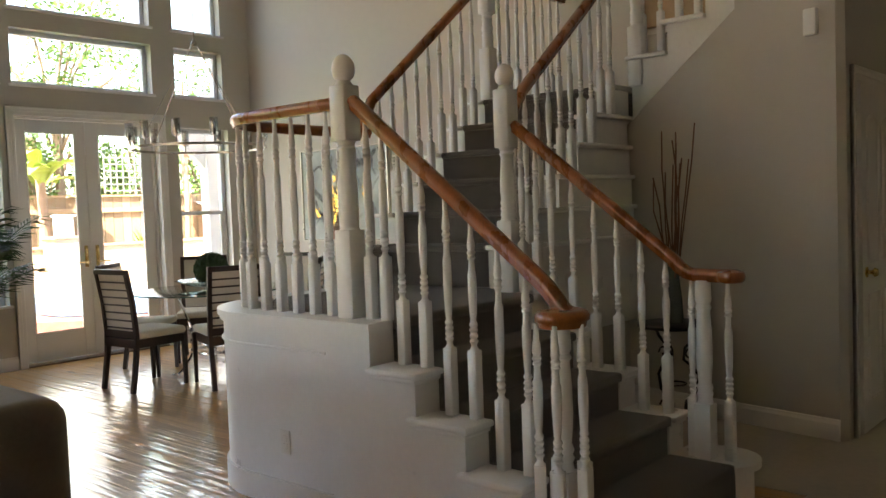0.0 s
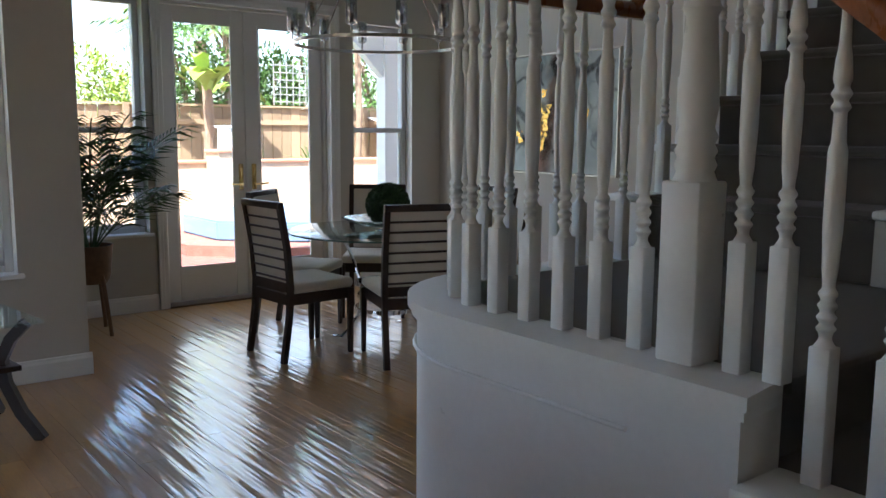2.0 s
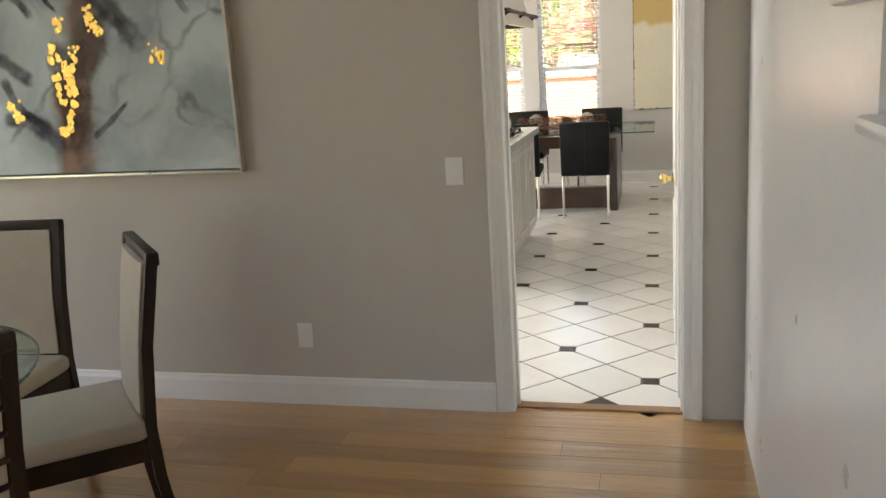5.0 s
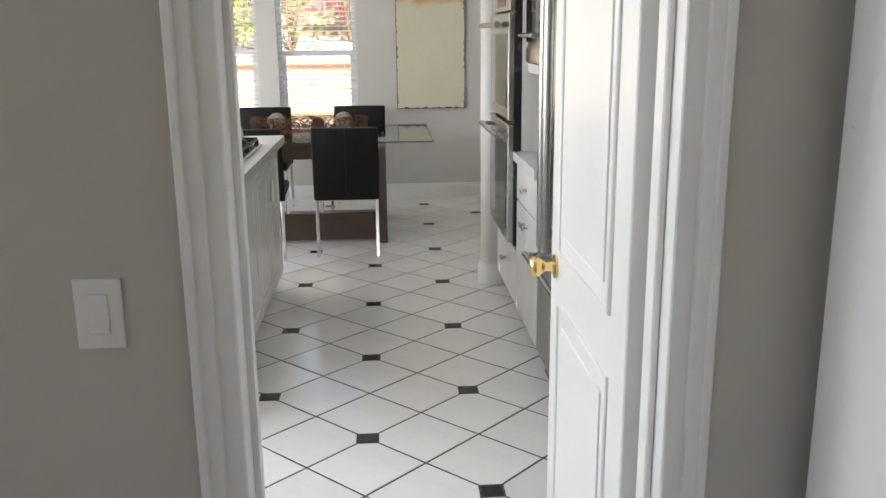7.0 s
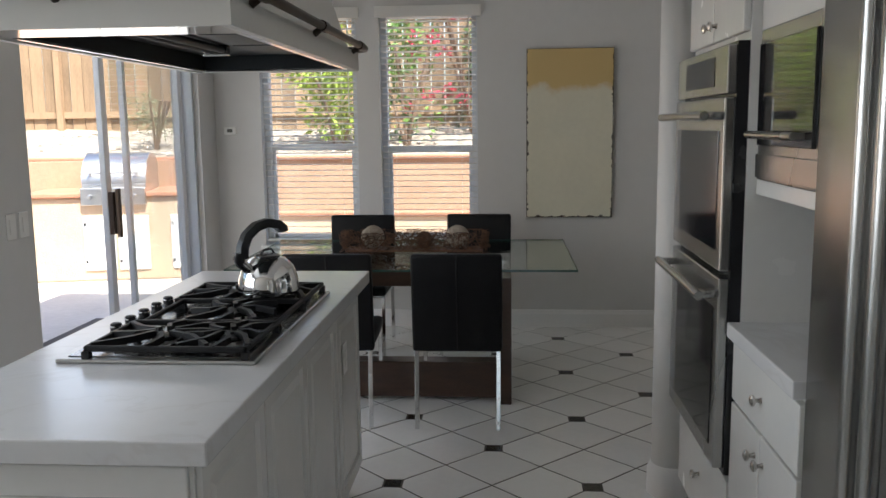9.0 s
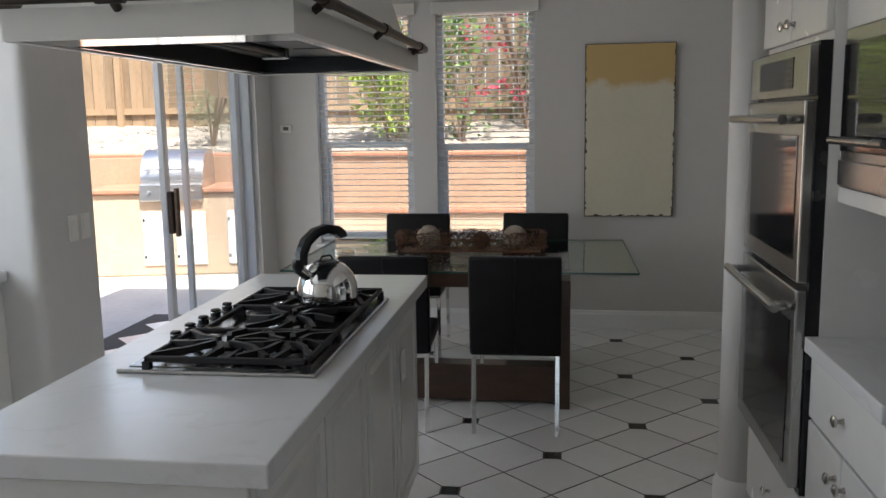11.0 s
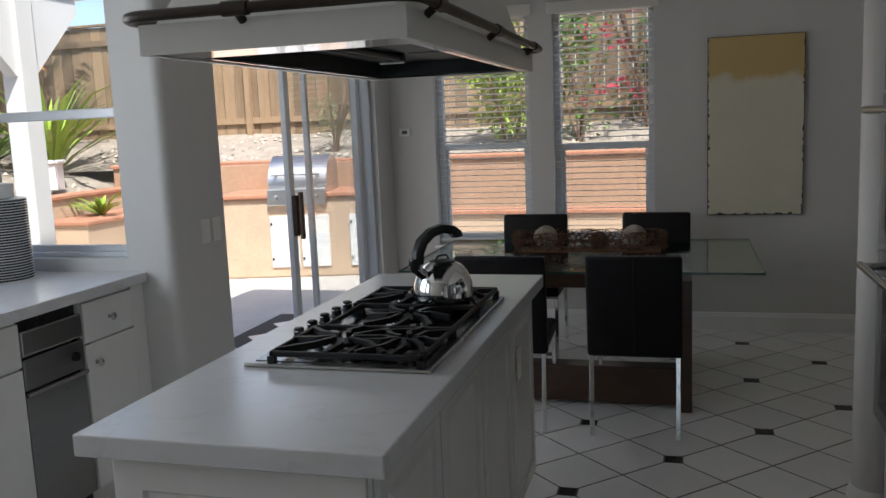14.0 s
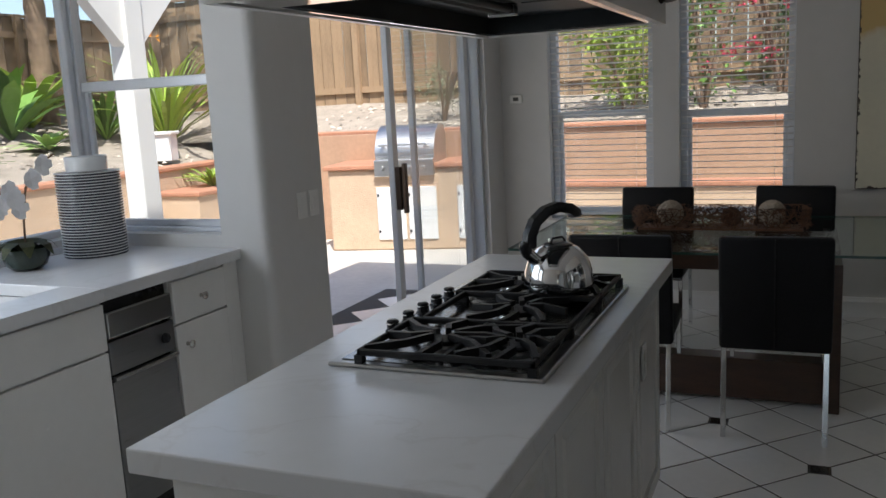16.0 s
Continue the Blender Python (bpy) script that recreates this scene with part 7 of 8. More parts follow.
def slope(name, pts, material, seed=1):
    """A bank: a grid between a front and a back edge, roughened."""
    (x0, y0, z0), (x1, y1, z1), (x2, y2, z2), (x3, y3, z3) = pts
    bm = fresh()
    n = 26
    g = []
    for i in range(n + 1):
        r_ = []
        for j in range(n + 1):
            u, v = i / n, j / n
            p = (Vector(pts[0]) * (1 - u) + Vector(pts[1]) * u) * (1 - v) + (Vector(pts[3]) * (1 - u) + Vector(pts[2]) * u) * v
            p.z += 0.07 * noise.noise(p * 1.7 + Vector((seed, 0, 0))) + 0.03 * noise.noise(p * 6) if 0 < j else 0
            r_.append(bm.verts.new(p))
        g.append(r_)
    for i in range(n):
        for j in range(n):
            bm.faces.new((g[i][j], g[i + 1][j], g[i + 1][j + 1], g[i][j + 1]))
    return structure(name, bm, material, smooth=80)


def planter(name, x0, x1, y0, y1, z1, material, label):
    t = thing(name, label, "retaining wall", ((x0 + x1) / 2, (y0 + y1) / 2, PZ))
    hx_, hy2 = (x1 - x0) / 2, (y1 - y0) / 2
    part("wall", boxed(-hx_, hx_, -hy2, hy2, 0.0, z1 - PZ - 0.05), material, t)
    part("coping", boxed(-hx_ - 0.03, hx_ + 0.03, -hy2 - 0.03, hy2 + 0.03, z1 - PZ - 0.05, z1 - PZ, 0.012), COPING, t)
    return t


# north side, behind the kitchen: two tiers and a bank up to the fence
planter("retaining_wall", -11.75, -1.5, 16.5, 16.75, 1.18, STUCCO, "terracotta stucco retaining wall with coping")
planter("low_wall", -7.4, -1.5, 15.6, 15.85, 0.62, STUCCO2, "low peach stucco garden wall with coping")
structure("ground_tier", boxed(-7.4, -1.5, 15.85, 16.5, -0.1, 0.50), SAND)
slope("ground_bank_north", [(-16.0, 16.7, 1.10), (0.0, 16.7, 1.10), (0.0, 21.0, 2.0), (-16.0, 21.0, 2.0)], SAND, 3)
# west side of the patio
planter("retaining_wall", -11.75, -11.5, 10.45, 16.47, 0.90, STUCCO2, "peach stucco retaining wall with coping")
planter("side_wall", -14.0, -11.5, 10.2, 10.42, 0.90, STUCCO2, "peach stucco wall closing the bank")
planter("raised_planter", -11.46, -10.85, 14.75, 16.3, 0.64, STUCCO2, "raised terracotta stucco planter")
slope("ground_bank_west", [(-11.6, 10.3, 0.84), (-11.6, 17.5, 0.84), (-15.5, 19.5, 1.72), (-15.5, 10.3, 1.72)], SAND, 8)
rk = random.Random(12)
kv, kf = [], []
for _ in range(1500):
    if rk.random() < 0.5:
        x, y = rk.uniform(-14, -2), rk.uniform(16.9, 18.5)
        z = 1.10 + (y - 16.7) / 4.3 * 0.9
    else:
        x, y = rk.uniform(-15.3, -11.8), rk.uniform(11, 17)
        z = 0.84 + (-11.6 - x) / 3.9 * 0.88
    r = rk.uniform(0.01, 0.05)
    b = len(kv)
    kv += [(x + r * rk.uniform(.6, 1.2), y, z), (x, y + r * rk.uniform(.6, 1.2), z), (x - r, y, z), (x, y - r, z), (x, y, z + r * 0.7), (x, y, z - r)]
    kf += [(b, b + 1, b + 4), (b + 1, b + 2, b + 4), (b + 2, b + 3, b + 4), (b + 3, b, b + 4)]
me = bpy.data.meshes.new("pebbles")
me.from_pydata(kv, [], kf)
me.materials.append(mat("pebble", (0.40, 0.34, 0.28), 0.9, var=0.4, island=0.8))
tagged(new("pebbles", me), "loose pebbles and wood chips on the bank", "pebbles", kind="stuff")


def fence(label, p0, p1, z0, h, face, board=0.19, lattice=False):
    """Upright boards on rails between posts; face is +1 or -1 for the side with the rails."""
    a, b = Vector((*p0, 0)), Vector((*p1, 0))
    L = (b - a).length
    ang = math.degrees(math.atan2(b.y - a.y, b.x - a.x))
    f = thing("fence", label, "fence", (*p0, z0), ang)
    n = int(L / board)
    bm = boxed(0.006, board - 0.006, -0.01, 0.01, 0.0, h)
    me_ = bpy.data.meshes.new("board")
    bm.to_mesh(me_)
    bm.free()
    me_.materials.append(FENCEW)
    rf = random.Random(int(L * 10))
    for i in range(n):
        o = new("board", me_)
        o.parent = f
        o.location = (i * board, rf.uniform(-0.006, 0.006), rf.uniform(-0.012, 0.006))
    for z in (0.25, h - 0.3):
        part("rail", boxed(0, n * board, face * 0.012, face * 0.05, z, z + 0.09), FENCEW, f)
    part("cap_rail", boxed(0, n * board, -0.05, 0.05, h + 0.006, h + 0.04), FENCEW, f)
    for i in range(0, n, 12):
        part("post", boxed(i * board, i * board + 0.09, face * 0.012, face * 0.09, -0.3, h + 0.04), FENCEW, f)
    return f


fence("tall weathered cedar board fence on the bank", (-15.4, 18.6), (-1.0, 18.6), 1.42, 1.85, -1)
fence("tall weathered cedar board fence beside the bank", (-15.4, 12.0), (-15.4, 18.6), 1.60, 1.42, -1)
fence("weathered cedar garden fence behind the spa", (-15.6, -8.0), (-15.6, 12.0), -0.10, 1.94, -1)

# built-in barbecue
bq = thing("barbecue_island", "peach stucco barbecue island with tiled counter", "barbecue island", (-8.75, 15.85, PZ), 12)
part("base", boxed(-0.85, 0.95, -0.38, 0.40, 0.0, 0.90, 0.02), STUCCO2, bq)
part("counter", boxed(-0.89, -0.30, -0.42, 0.44, 0.90, 0.95, 0.012), COPING, bq)
part("counter", boxed(0.36, 0.99, -0.42, 0.44, 0.90, 0.95, 0.012), COPING, bq)
part("splash_wall", boxed(-1.3, 1.6, 0.44, 0.60, 0.0, 1.25), STUCCO, bq)
for x in (-0.30, 0.05, 0.60):
    d_ = part("access_door", boxed(x, x + 0.32, -0.40, -0.379, 0.12, 0.70, 0.006), WHITECER, bq, "cream access door")
    for z in (0.2, 0.6):
        part("latch", boxed(x + 0.01, x + 0.03, -0.41, -0.40, z, z + 0.03), BLACKENAMEL, d_)
gr = thing("gas_grill", "stainless steel built-in gas grill, lid closed", "grill", (-8.75, 15.85, PZ + 0.80), 12)
GSTEEL = mat("outdoor stainless", (0.55, 0.55, 0.55), 0.35, 1.0, var=0.08, scale=4)
part("control_panel", boxed(-0.30, 0.36, -0.44, -0.36, 0.02, 0.20, 0.008), GSTEEL, gr)
part("firebox", boxed(-0.30, 0.36, -0.36, 0.34, 0.08, 0.24, 0.008), GSTEEL, gr)
bm = sweep(fresh(), [(-0.30, 0, 0.24), (0.36, 0, 0.24)], [(0.36, 0.0), (0.36, 0.08), (0.24, 0.24), (0.05, 0.32), (-0.25, 0.30), (-0.34, 0.18), (-0.34, 0.0)])
part("lid", bm, GSTEEL, gr, "rounded steel lid", smooth=50)
bm = sweep(fresh(), [(-0.24, -0.42, 0.36), (0.30, -0.42, 0.36)], circle(0.013, 10))
box(bm, -0.22, -0.19, -0.42, -0.34, 0.35, 0.37)
box(bm, 0.25, 0.28, -0.42, -0.34, 0.35, 0.37)
part("lid_handle", bm, GSTEEL, gr, smooth=50)
for x in (-0.2, -0.05, 0.1, 0.25):
    o = part("knob", lathe(fresh(), [(0.026, 0), (0.022, 0.03), (0.01, 0.034)], 14), GSTEEL, gr, smooth=50)
    o.matrix_basis = pose(x, -0.44, 0.11, 90, 0, 0)

# white pergola beside the kitchen window
pg = thing("pergola", "white painted wooden pergola with braced posts", "pergola", (-9.1, 12.0, PZ))
for y in (0, -5.6):
    part("post", boxed(-0.085, 0.085, y - 0.085, y + 0.085, 0, 2.72, 0.008), WHITEP, pg)
    for sy in (1, -1):
        bm = fresh()
        vs = [[bm.verts.new((x, y + sy * a, z)) for a, z in ((0.086, 2.10), (0.086, 2.719), (0.60, 2.719), (0.60, 2.60))] for x in (-0.05, 0.05)]
        for k in range(4):
            bm.faces.new((vs[0][k], vs[0][(k + 1) % 4], vs[1][(k + 1) % 4], vs[1][k]))
        bm.faces.new(vs[0])
        bm.faces.new(vs[1][::-1])
        bmesh.ops.recalc_face_normals(bm, faces=bm.faces)
        part("brace", bm, WHITEP, pg)
part("beam", boxed(-0.07, 0.07, -6.2, 0.7, 2.72, 2.95, 0.01), WHITEP, pg)
for i in range(6):
    y = -5.3 + i * 0.45
    part("rafter", boxed(-0.6, 1.25, y - 0.03, y + 0.03, 2.952, 3.1, 0.006), WHITEP, pg)

# hot tub with a blue-grey cover on red paving
sp = thing("hot_tub", "in-ground hot tub with folded blue vinyl cover", "hot tub", (-12.2, 6.9, PZ))
oct_ = lambda r, a0=22.5: [(r * math.cos(radians(a0 + 45 * i)), r * math.sin(radians(a0 + 45 * i))) for i in range(8)]
part("surround", extrude_plan(fresh(), oct_(2.0), 0.0, 0.15), BRICKRED, sp, "red brick surround")
bm = extrude_plan(fresh(), oct_(1.5), 0.15, 0.40)
bmesh.ops.bevel(bm, geom=list(bm.edges), offset=0.025, segments=2, affect='EDGES')
part("cover", bm, mat("blue vinyl cover", (0.13, 0.21, 0.33), 0.4, var=0.15, scale=5, bump=0.1, bump_scale=30), sp, "blue-grey vinyl cover", smooth=40)
pv = structure("pavement_brick", boxed(-13.6, -9.25, 4.4, 8.8, PZ - 0.03, PZ - 0.002), mat("paver joint", (0.20, 0.15, 0.12), 0.95, var=0.2))
bm = boxed(0.003, 0.197, 0.003, 0.097, 0, 0.02)
me_p = bpy.data.meshes.new("paver")
bm.to_mesh(me_p)
bm.free()
me_p.materials.append(BRICKRED)
bv, bf = [], []
for i in range(22):
    for j in range(44):
        x, y = -13.6 + i * 0.2 + (0.1 if j % 2 else 0), 4.4 + j * 0.1
        if x > -9.4:
            continue
        if x > -10.45 and y < 6.6:
            o = new("paver", me_p)
            o.parent = pv
            o.location = (x, y, PZ - 0.002)
        else:
            b = len(bv)
            bv += [(x, y, PZ + 0.018), (x + .194, y, PZ + 0.018), (x + .194, y + .094, PZ + 0.018), (x, y + .094, PZ + 0.018)]
            bf.append((b, b + 1, b + 2, b + 3))
me = bpy.data.meshes.new("pavers_far")
me.from_pydata(bv, [], bf)
me.materials.append(BRICKRED)
o = tagged(new("pavers_far", me), kind="stuff")
o.parent = pv
planter("retaining_wall", -14.25, -14.0, 3.6, 10.17, 0.98, STUCCO2, "peach stucco retaining wall behind the spa")
planter("garden_pier", -13.97, -13.5, 6.4, 6.9, 1.15, STUCCO2, "square stucco pier with coping")
structure("ground_bed_west", boxed(-15.57, -14.25, -8, 12.0, -0.1, 0.88), SAND)
lt = thing("garden_lantern", "white box lantern on the stucco pier", "lantern", (-13.73, 6.65, 1.15))
part("lantern_body", boxed(-0.12, 0.12, -0.12, 0.12, 0, 0.32, 0.01), WHITEP, lt)
part("lantern_cap", boxed(-0.15, 0.15, -0.15, 0.15, 0.32, 0.36, 0.01), WHITEP, lt)
copy_thing(lt, pose(-12.0, 15.62, 0.94, 0, 0, 20))


# ---------------- planting ----------------
def shrub(label, x, y, z, r, h, n, leaf, material, seed, category="shrub"):
    rnd = random.Random(seed)
    t = thing("shrub", label, category, (x, y, z))
    bm = fresh()
    for i in range(6):
        a = rnd.random() * 6.28
        sweep(bm, [(0, 0, -0.05), (0.3 * r * math.cos(a), 0.3 * r * math.sin(a), h * 0.45), (0.7 * r * math.cos(a), 0.7 * r * math.sin(a), h * 0.85)], circle(0.012 + 0.004 * h, 5), up=(1, 0.2, 0))
    part("stems", bm, BARK, t)
    bm = fresh()
    for k in range(9):
        a, rr_ = rnd.random() * 6.28, r * rnd.uniform(0.1, 0.75)
        leaf_cloud(bm, (rr_ * math.cos(a), rr_ * math.sin(a), h * rnd.uniform(0.3, 0.95)), (r * 0.42, r * 0.42, h * 0.24), n // 9, leaf, rnd, 0.3, 2.4)
    part("leaves", bm, material, t)
    return t


def tree(label, x, y, z, h, crown, n, leaf, material, seed, trunk=0.10):
    rnd = random.Random(seed)
    t = thing("tree", label, "tree", (x, y, z))
    bm = fresh()
    top = h * 0.55
    sweep(bm, [(0, 0, -0.1), (0.04, 0.02, top * 0.5), (-0.03, 0.03, top)], circle(trunk, 8), up=(1, 0, 0))
    tips = []
    for i in range(9):
        a = i * 2.4 + rnd.random()
        rr_ = crown * rnd.uniform(0.4, 0.9)
        p = (rr_ * math.cos(a), rr_ * math.sin(a), top + (h - top) * rnd.uniform(0.15, 0.95))
        tips.append(p)
        sweep(bm, [(-0.03, 0.03, top * rnd.uniform(0.7, 1.0)), (p[0] * 0.45, p[1] * 0.45, (top + p[2]) / 2), p], circle(trunk * 0.3, 5), up=(0.3, 0.2, 1))
    part("trunk", bm, BARK, t)
    bm = fresh()
    for p in tips:
        leaf_cloud(bm, p, (crown * 0.45, crown * 0.45, crown * 0.35), n // 9, leaf, rnd, 0.2, 2.2)
    part("crown", bm, material, t)
    return t


def strap_plant(label, x, y, z, n, length, width, material, seed, lift=65, category="plant", name="strap_plant"):
    """A clump of long arching blades."""
    rnd = random.Random(seed)
    t = thing(name, label, category, (x, y, z))
    bm = fresh()
    for i in range(n):
        a = i * 2.39996
        e = radians(lift + rnd.uniform(-28, 18))
        L = length * rnd.uniform(0.65, 1.1)
        pts = []
        for k in range(5):
            f = k / 4
            r = L * f * math.cos(e) * (1 + 0.5 * f)
            pts.append(Vector((r * math.cos(a), r * math.sin(a), L * (f * math.sin(e) - 0.28 * f ** 3))))
        s = Vector((-math.sin(a), math.cos(a), 0)) * width
        ws = (0.25, 0.5, 1.0, 0.75, 0.04)
        A = [bm.verts.new(p + s * w) for p, w in zip(pts, ws)]
        B = [bm.verts.new(p - s * w + Vector((0, 0, 0.006))) for p, w in zip(pts, ws)]
        for k in range(4):
            bm.faces.new((A[k], A[k + 1], B[k + 1], B[k]))
    part("blades", bm, material, t)
    return t


# north bank: climbers and shrubs seen behind the blinds
shrub("leafy green shrub in front of the cedar fence", -6.6, 17.4, 1.15, 0.75, 1.35, 1500, 0.10, LIME, 31)
shrub("light green shrub on the gravel bank", -5.75, 17.6, 1.2, 0.6, 1.5, 900, 0.09, GREEN, 32)
bg = shrub("bougainvillea with bright magenta flowers on the fence", -4.9, 18.0, 1.3, 0.85, 2.0, 1000, 0.08, DGREEN, 33, "bougainvillea")
rnd = random.Random(40)
bm = fresh()
for k in range(26):
    a, rr_ = rnd.random() * 6.28, rnd.uniform(0.2, 0.95)
    leaf_cloud(bm, (rr_ * math.cos(a), -abs(rr_ * math.sin(a)) - 0.1, rnd.uniform(0.35, 2.0)), (0.09, 0.09, 0.08), 26, 0.05, rnd, 0.1, 1.2)
part("flowers", bm, mat("magenta bract", (0.50, 0.03, 0.085), 0.6, var=0.3, island=0.5), bg, "magenta flower bracts")
shrub("dark green vine on the fence", -3.6, 17.9, 1.3, 0.7, 1.7, 900, 0.09, DGREEN, 35)
shrub("wispy grey-green shrub behind the grill", -9.0, 17.5, 1.2, 0.35, 0.78, 900, 0.036, mat("grey-green leaf", (0.20, 0.24, 0.14), 0.7, var=0.3, island=0.5), 36)
# west bank: bird of paradise, palms, succulents
bp_ = strap_plant("bird of paradise clump with orange flowers", -12.7, 16.5, 1.08, 80, 1.8, 0.032, LIME, 50, 68, "bird of paradise")
part("flower", leaf_cloud(fresh(), (0.0, -0.1, 1.5), (0.08, 0.05, 0.08), 8, 0.14, random.Random(3), 0.0, 5.0), mat("orange bloom", (0.85, 0.32, 0.02), 0.5), bp_, "orange bloom")
strap_plant("broad-leaved green plant below the fence", -13.6, 14.75, 1.28, 20, 1.25, 0.11, GREEN, 51, 64)
strap_plant("pale agave rosette on the bank", -13.0, 14.75, 1.14, 30, 0.42, 0.05, mat("agave", (0.26, 0.38, 0.12), 0.5, var=0.3), 52, 48, "agave")
strap_plant("small green clump in the planter", -11.15, 15.4, 0.62, 40, 0.42, 0.022, LIME, 53, 62)
strap_plant("small grassy clump by the stucco wall", -12.4, 13.2, 1.0, 34, 0.42, 0.018, GREEN, 54, 62)
strap_plant("broad-leaved green plant below the fence", -14.2, 15.6, 1.4, 18, 1.2, 0.09, LIME, 55, 66)
strap_plant("arching green clump beside the palms", -13.2, 15.9, 1.2, 36, 1.1, 0.04, GREEN, 56, 62)


def palm(x, y, z, h, seed, label):
    rnd = random.Random(seed)
    t = thing("palm_tree", label, "palm", (x, y, z))
    prof = []
    for i in range(22):
        prof.append((0.15 - 0.04 * i / 22 + (0.014 if i % 2 else 0), h * i / 21))
    part("trunk", lathe(fresh(), prof, 12), BARK, t, smooth=60)
    for i in range(14):
        a = i * 2.4
        part("frond", frond((0.05 * math.cos(a), 0.05 * math.sin(a), h), a, rnd.uniform(1.5, 2.2), radians(rnd.uniform(15, 65)), rnd.uniform(0.3, 0.6), rnd, 0.5, 24, width=0.05), GREEN, t)
    return t


palm(-14.3, 16.0, 1.35, 3.2, 60, "tall palm tree with ringed brown trunk")
palm(-14.45, 16.75, 1.4, 2.8, 61, "palm tree with ringed brown trunk")
# west garden seen from the dining room
rnd = random.Random(70)
bt = thing("banana_plant", "broad-leaved banana plant behind the planter", "banana plant", (-14.95, 6.85, 0.86))
part("stem", sweep(fresh(), [(0, 0, 0), (0.03, 0.02, 0.6), (0, 0, 1.35)], circle(0.085, 10), up=(1, 0, 0)), BARK, bt)
for i in range(11):
    a = i * 2.4
    e = radians(rnd.uniform(18, 78))
    L = rnd.uniform(0.9, 1.4)
    bm = fresh()
    prev = None
    pts, ws = [], (0.015, 0.04, 0.16, 0.19, 0.14, 0.01)
    for k in range(6):
        f = k / 5
        r = L * f * math.cos(e) * (1 + 0.3 * f)
        pts.append(Vector((r * math.cos(a), r * math.sin(a), 1.0 + 0.03 * i + L * (f * math.sin(e) - 0.5 * f ** 3))))
    s = Vector((-math.sin(a), math.cos(a), 0))
    rows = [[bm.verts.new(p + s * w + Vector((0, 0, 0.25 * w))), bm.verts.new(p), bm.verts.new(p - s * w + Vector((0, 0, 0.25 * w)))] for p, w in zip(pts, ws)]
    for k in range(5):
        for j in range(2):
            bm.faces.new((rows[k][j], rows[k + 1][j], rows[k + 1][j + 1], rows[k][j + 1]))
    part("leaf", bm, LIME, bt, smooth=60)
strap_plant("green strap-leaved clump in the raised bed", -14.6, 8.6, 0.6, 40, 0.8, 0.03, GREEN, 71, 66)
strap_plant("low lime clump in the raised bed", -14.5, 7.7, 0.6, 30, 0.5, 0.04, LIME, 72, 60)
for y_, r_, h_, m_, sd_ in ((6.3, 1.0, 2.3, LIME, 73), (7.6, 1.2, 2.9, GREEN, 74), (9.0, 1.2, 2.5, GREEN, 80), (10.4, 1.3, 3.1, GREEN, 81), (11.9, 1.3, 3.0, GREEN, 82), (13.4, 1.3, 3.6, DGREEN, 83)):
    shrub("dense green hedge beyond the fence", -17.3 + 0.1 * (sd_ % 3), y_, 0.3, r_, h_, 3600, 0.11, m_, sd_)
palm(-17.2, 7.7, 0, 3.1, 84, "palm tree rising behind the hedge")
shrub("lime green hedge beyond the fence", -16.6, 2.6, 0.3, 1.2, 2.5, 2200, 0.12, LIME, 75)
tree("slender tree with airy pale crown", -16.7, 8.0, 0, 6.0, 1.7, 3000, 0.12, GREEN, 76)
tree("slender tree with airy pale crown", -15.2, 9.9, 0.5, 4.6, 1.2, 1500, 0.10, DGREEN, 77, 0.06)
tree("bare slender tree with sparse leaves", -16.2, 3.7, 0, 4.6, 1.2, 160, 0.08, LIME, 78, 0.05)
palm(-10.2, -0.6, PZ, 2.6, 79, "young palm tree on the lawn")
# trellis on the fence
TRELLIS = mat("weathered grey trellis", (0.34, 0.34, 0.33), 0.8, var=0.2)
tl = thing("trellis", "grey square trellis above the garden fence", "trellis", (-15.62, 8.4, 1.9))
for i in range(9):
    part("lath", boxed(-0.008, 0.008, i * 0.13 - 0.008, i * 0.13 + 0.008, 0, 0.78), TRELLIS, tl)
for i in range(6):
    part("lath", boxed(0.008, 0.018, -0.02, 1.06, 0.06 + i * 0.13 - 0.008, 0.06 + i * 0.13 + 0.008), TRELLIS, tl)
# the neighbour's house
nh = thing("neighbour_house", "pale stucco two-storey neighbouring house with tiled roof", "house", (-24.0, -0.6, 0))
HS = mat("pale house stucco", (0.66, 0.62, 0.55), 0.9, var=0.06, scale=1.0, bump=0.2, bump_scale=40)
part("wall", boxed(-4, 2.0, -7, 7, -0.2, 5.6), HS, nh)
bm = extrude_plan(fresh(), [(-4.6, -7.6), (2.6, -7.6), (2.6, 7.6), (-4.6, 7.6)], 5.6, 5.75)
v0 = [bm.verts.new(p) for p in ((2.6, -7.6, 5.75), (2.6, 7.6, 5.75), (-1, 5, 7.4), (-1, -5, 7.4), (-4.6, -7.6, 5.75), (-4.6, 7.6, 5.75))]
bm.faces.new((v0[0], v0[1], v0[2], v0[3]))
bm.faces.new((v0[4], v0[5], v0[2], v0[3]))
bm.faces.new((v0[0], v0[3], v0[4]))
bm.faces.new((v0[1], v0[2], v0[5]))
part("roof", bm, COPING, nh)
for y, z in ((-4.5, 0.9), (-1.0, 0.9), (2.6, 0.9), (-4.5, 3.5), (-1.0, 3.5), (2.6, 3.5)):
    w_ = part("window", boxed(1.97, 2.03, y, y + 1.4, z, z + 1.3), WHITEP, nh)
    part("pane", boxed(2.03, 2.036, y + 0.08, y + 0.67, z + 0.08, z + 1.22), BLACKGLASS, w_)
    part("pane", boxed(2.03, 2.036, y + 0.73, y + 1.32, z + 0.08, z + 1.22), BLACKGLASS, w_)

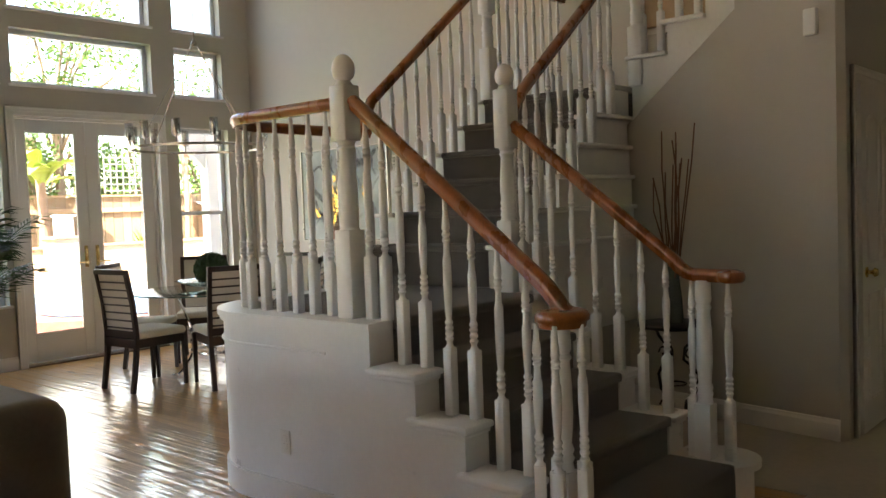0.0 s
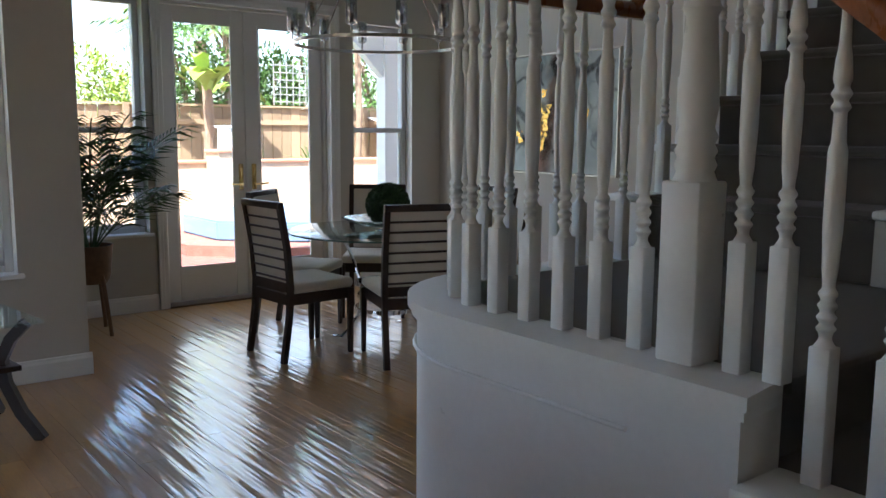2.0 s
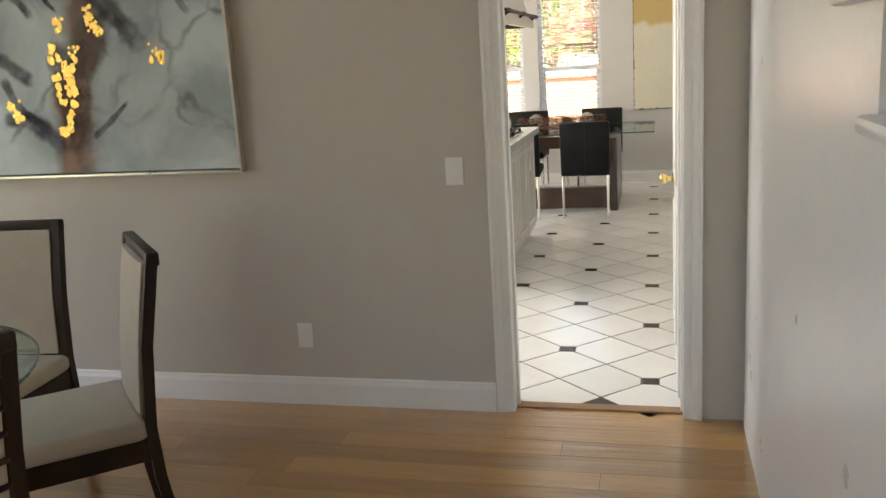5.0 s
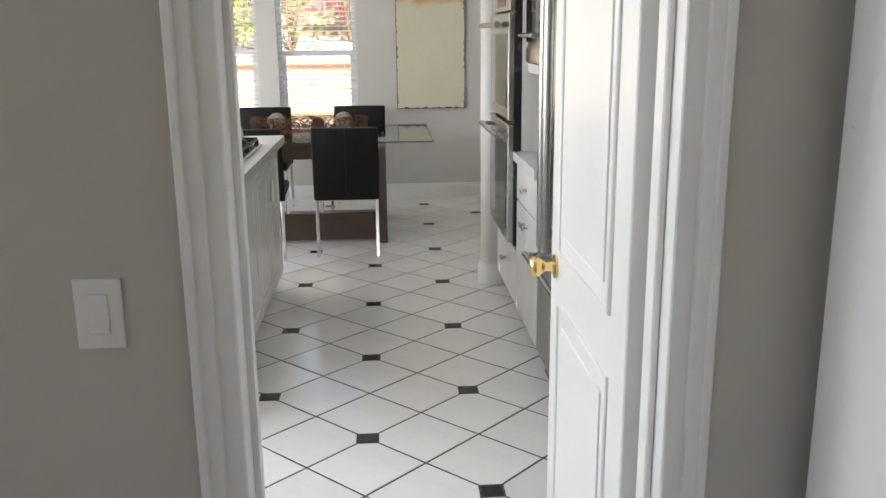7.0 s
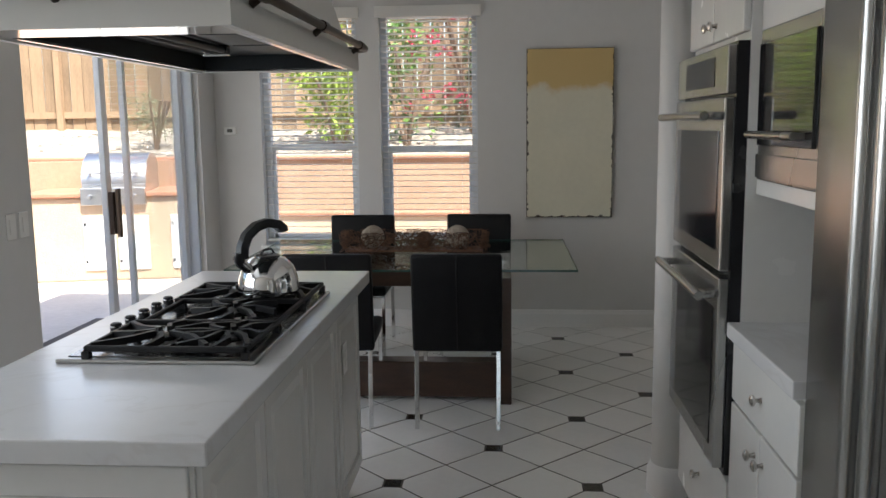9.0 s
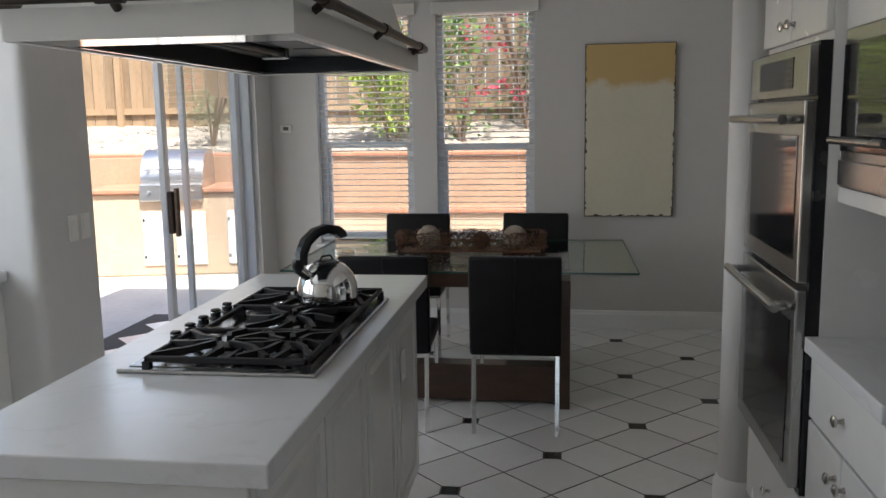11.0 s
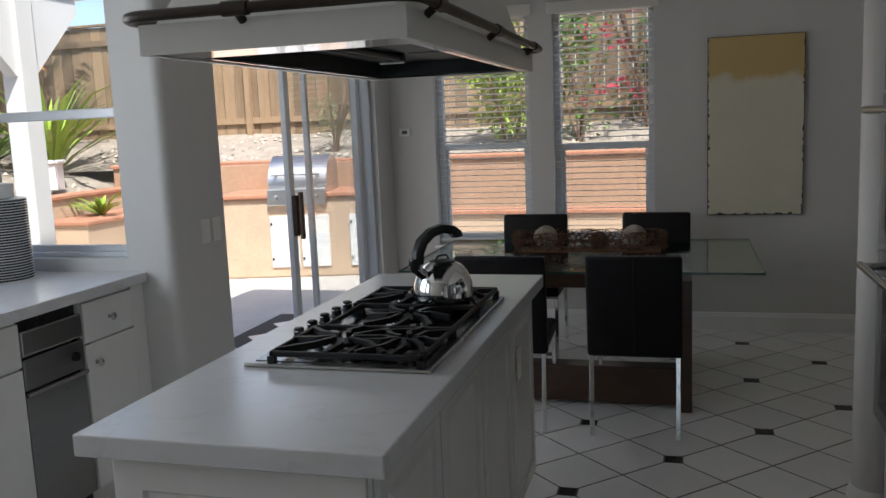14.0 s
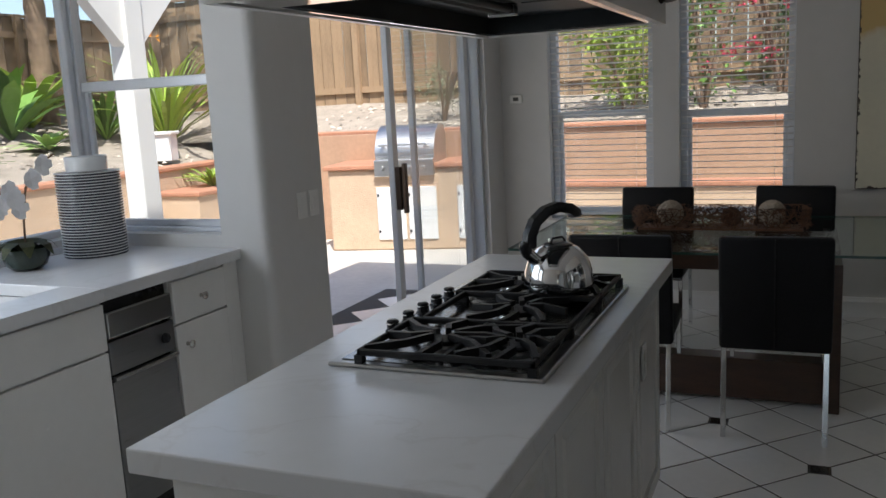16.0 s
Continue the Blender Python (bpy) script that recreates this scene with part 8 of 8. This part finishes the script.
# ---------------- floors: boards and tiles ----------------
WOOD = mat("scraped oak boards", (0.48, 0.25, 0.066), 0.3, var=0.15, scale=2.2, stretch=(1, 8, 1), random_obj=0.35, second=(0.36, 0.175, 0.043), coat=1.0, spec=0.9)
WOOD.node_tree.nodes["Principled BSDF"].inputs["Coat IOR"].default_value = 1.68


def scraped(m):
    """Hand-scraped ripples across the board in the gloss."""
    n, l = m.node_tree.nodes, m.node_tree.links
    b = n["Principled BSDF"]
    ge = n.new("ShaderNodeNewGeometry")
    mp = n.new("ShaderNodeMapping")
    mp.inputs["Scale"].default_value = (1.2, 22, 1)
    l.new(ge.outputs["Position"], mp.inputs["Vector"])
    t = n.new("ShaderNodeTexNoise")
    t.inputs["Scale"].default_value, t.inputs["Detail"].default_value = 1.0, 1.5
    l.new(mp.outputs[0], t.inputs["Vector"])
    bp = n.new("ShaderNodeBump")
    bp.inputs["Strength"].default_value, bp.inputs["Distance"].default_value = 0.55, 0.012
    l.new(t.outputs["Fac"], bp.inputs["Height"])
    l.new(bp.outputs[0], b.inputs["Normal"])
    l.new(bp.outputs[0], b.inputs["Coat Normal"])


scraped(WOOD)
floor = bpy.data.objects["floor"]
BW = 0.127


def board_mesh(length, name="board"):
    bm = boxed(0, length - 0.0007, 0, BW - 0.0007, -0.012, 0.0)
    es = [e for e in bm.edges if all(v.co.z > -0.001 for v in e.verts)]
    bmesh.ops.bevel(bm, geom=es, offset=0.0009, segments=1, affect='EDGES')
    me = bpy.data.meshes.new(name)
    bm.to_mesh(me)
    bm.free()
    me.materials.append(WOOD)
    return me


rng = random.Random(5)
LENGTHS = [0.9, 1.2, 1.5, 1.8]
BOARDS = [board_mesh(v) for v in LENGTHS]
rest_v, rest_f = [], []
y = -4.2
row = 0
count = 0
while y < 6.43:
    x = -8.13 - rng.random() * 1.0
    while x < 3.0:
        i = rng.randrange(4)
        L = LENGTHS[i]
        if -8.2 < x < -2.3 and 0.7 < y < 6.36 and count < 298:
            ob = new("board", BOARDS[i])
            ob.parent = floor
            ob.location = (x, y, 0)
            count += 1
        else:
            b = len(rest_v)
            x0, x1, y0, y1 = x, x + L - 0.0015, y, y + BW - 0.0015
            rest_v += [(x0, y0, -0.003), (x1, y0, -0.003), (x1, y1, -0.003), (x0, y1, -0.003), (x0 + .003, y0 + .003, 0), (x1 - .003, y0 + .003, 0), (x1 - .003, y1 - .003, 0), (x0 + .003, y1 - .003, 0)]
            rest_f += [(b + 4, b + 5, b + 6, b + 7)] + [(b + j, b + (j + 1) % 4, b + 4 + (j + 1) % 4, b + 4 + j) for j in range(4)]
        x += L
    y += BW
    row += 1
me = bpy.data.meshes.new("boards_far")
me.from_pydata(rest_v, [], rest_f)
me.materials.append(WOOD)
far = tagged(new("boards_far", me), kind="stuff")
far.parent = floor

TILE = mat("white ceramic tile", (0.86, 0.85, 0.825), 0.16, var=0.05, scale=3, random_obj=0.5, bump=0.03, bump_scale=8)
DOT = mat("black ceramic inset", (0.03, 0.024, 0.02), 0.25, var=0.5, scale=30, random_obj=0.4)
kfloor = bpy.data.objects["floor_kitchen"]
D = 0.845
G = D / 4                                   # half the diagonal of one tile
CLIP, GROUT = 0.037, 0.0062
OX, OY0 = -4.537, 10.568


def tile_mesh(corner):
    """A square tile on its point; the corner that meets an inset is cut off."""
    g = G - GROUT
    pts = []
    for i, (dx, dy) in enumerate(((1, 0), (0, 1), (-1, 0), (0, -1))):
        if i == corner:
            ex, ey = -dy, dx
            pts += [(dx * (g - CLIP) - ex * CLIP, dy * (g - CLIP) - ey * CLIP), (dx * (g - CLIP) + ex * CLIP, dy * (g - CLIP) + ey * CLIP)]
        else:
            pts.append((dx * g, dy * g))
    bm = extrude_plan(fresh(), pts, -0.006, 0.0)
    es = [e for e in bm.edges if all(v.co.z > -0.001 for v in e.verts)]
    bmesh.ops.bevel(bm, geom=es, offset=0.0015, segments=1, affect='EDGES')
    bmesh.ops.recalc_face_normals(bm, faces=bm.faces)
    me = bpy.data.meshes.new("tile")
    bm.to_mesh(me)
    bm.free()
    me.materials.append(TILE)
    return me


TILES = [tile_mesh(c) for c in range(4)]
bm = boxed(-0.034, 0.034, -0.034, 0.034, -0.006, -0.0005)
dot_me = bpy.data.meshes.new("inset")
bm.to_mesh(dot_me)
bm.free()
dot_me.materials.append(DOT)
# lattice of tile corners: (i, j) at OX + (i - j) G, OY0 + (i + j) G; insets where both are even
tv, tf = [], []
count = 0
for i in range(-24, 24):
    for j in range(-24, 24):
        vx, vy = OX + (i - j) * G, OY0 + (i + j) * G
        if i % 2 == 0 and j % 2 == 0 and -7.6 < vx < -2.6 and 6.5 < vy < 13.0:
            ob = new("inset", dot_me)
            ob.parent = kfloor
            ob.location = (vx, vy, 0)
        cx, cy = vx, vy + G                 # middle of the tile between (i, j) and (i + 1, j + 1)
        if not (-7.7 < cx < -2.5 and 6.35 < cy < 13.15):
            continue
        c = {(0, 0): 3, (1, 1): 1, (1, 0): 0, (0, 1): 2}
        # the even corner of this tile
        ei, ej = (i if i % 2 == 0 else i + 1) - i, (j if j % 2 == 0 else j + 1) - j
        corner = c[ei, ej]
        near = -6.75 < cx < -3.2 and cy > 6.55
        if near and count < 299:
            ob = new("tile", TILES[corner])
            ob.parent = kfloor
            ob.location = (cx, cy, 0)
            count += 1
        else:
            b = len(tv)
            g = G - GROUT
            tv += [(cx + g, cy, 0), (cx, cy + g, 0), (cx - g, cy, 0), (cx, cy - g, 0)]
            tf.append((b, b + 1, b + 2, b + 3))
me = bpy.data.meshes.new("tiles_far")
me.from_pydata(tv, [], tf)
me.materials.append(TILE)
ob = tagged(new("tiles_far", me), kind="stuff")
ob.parent = kfloor
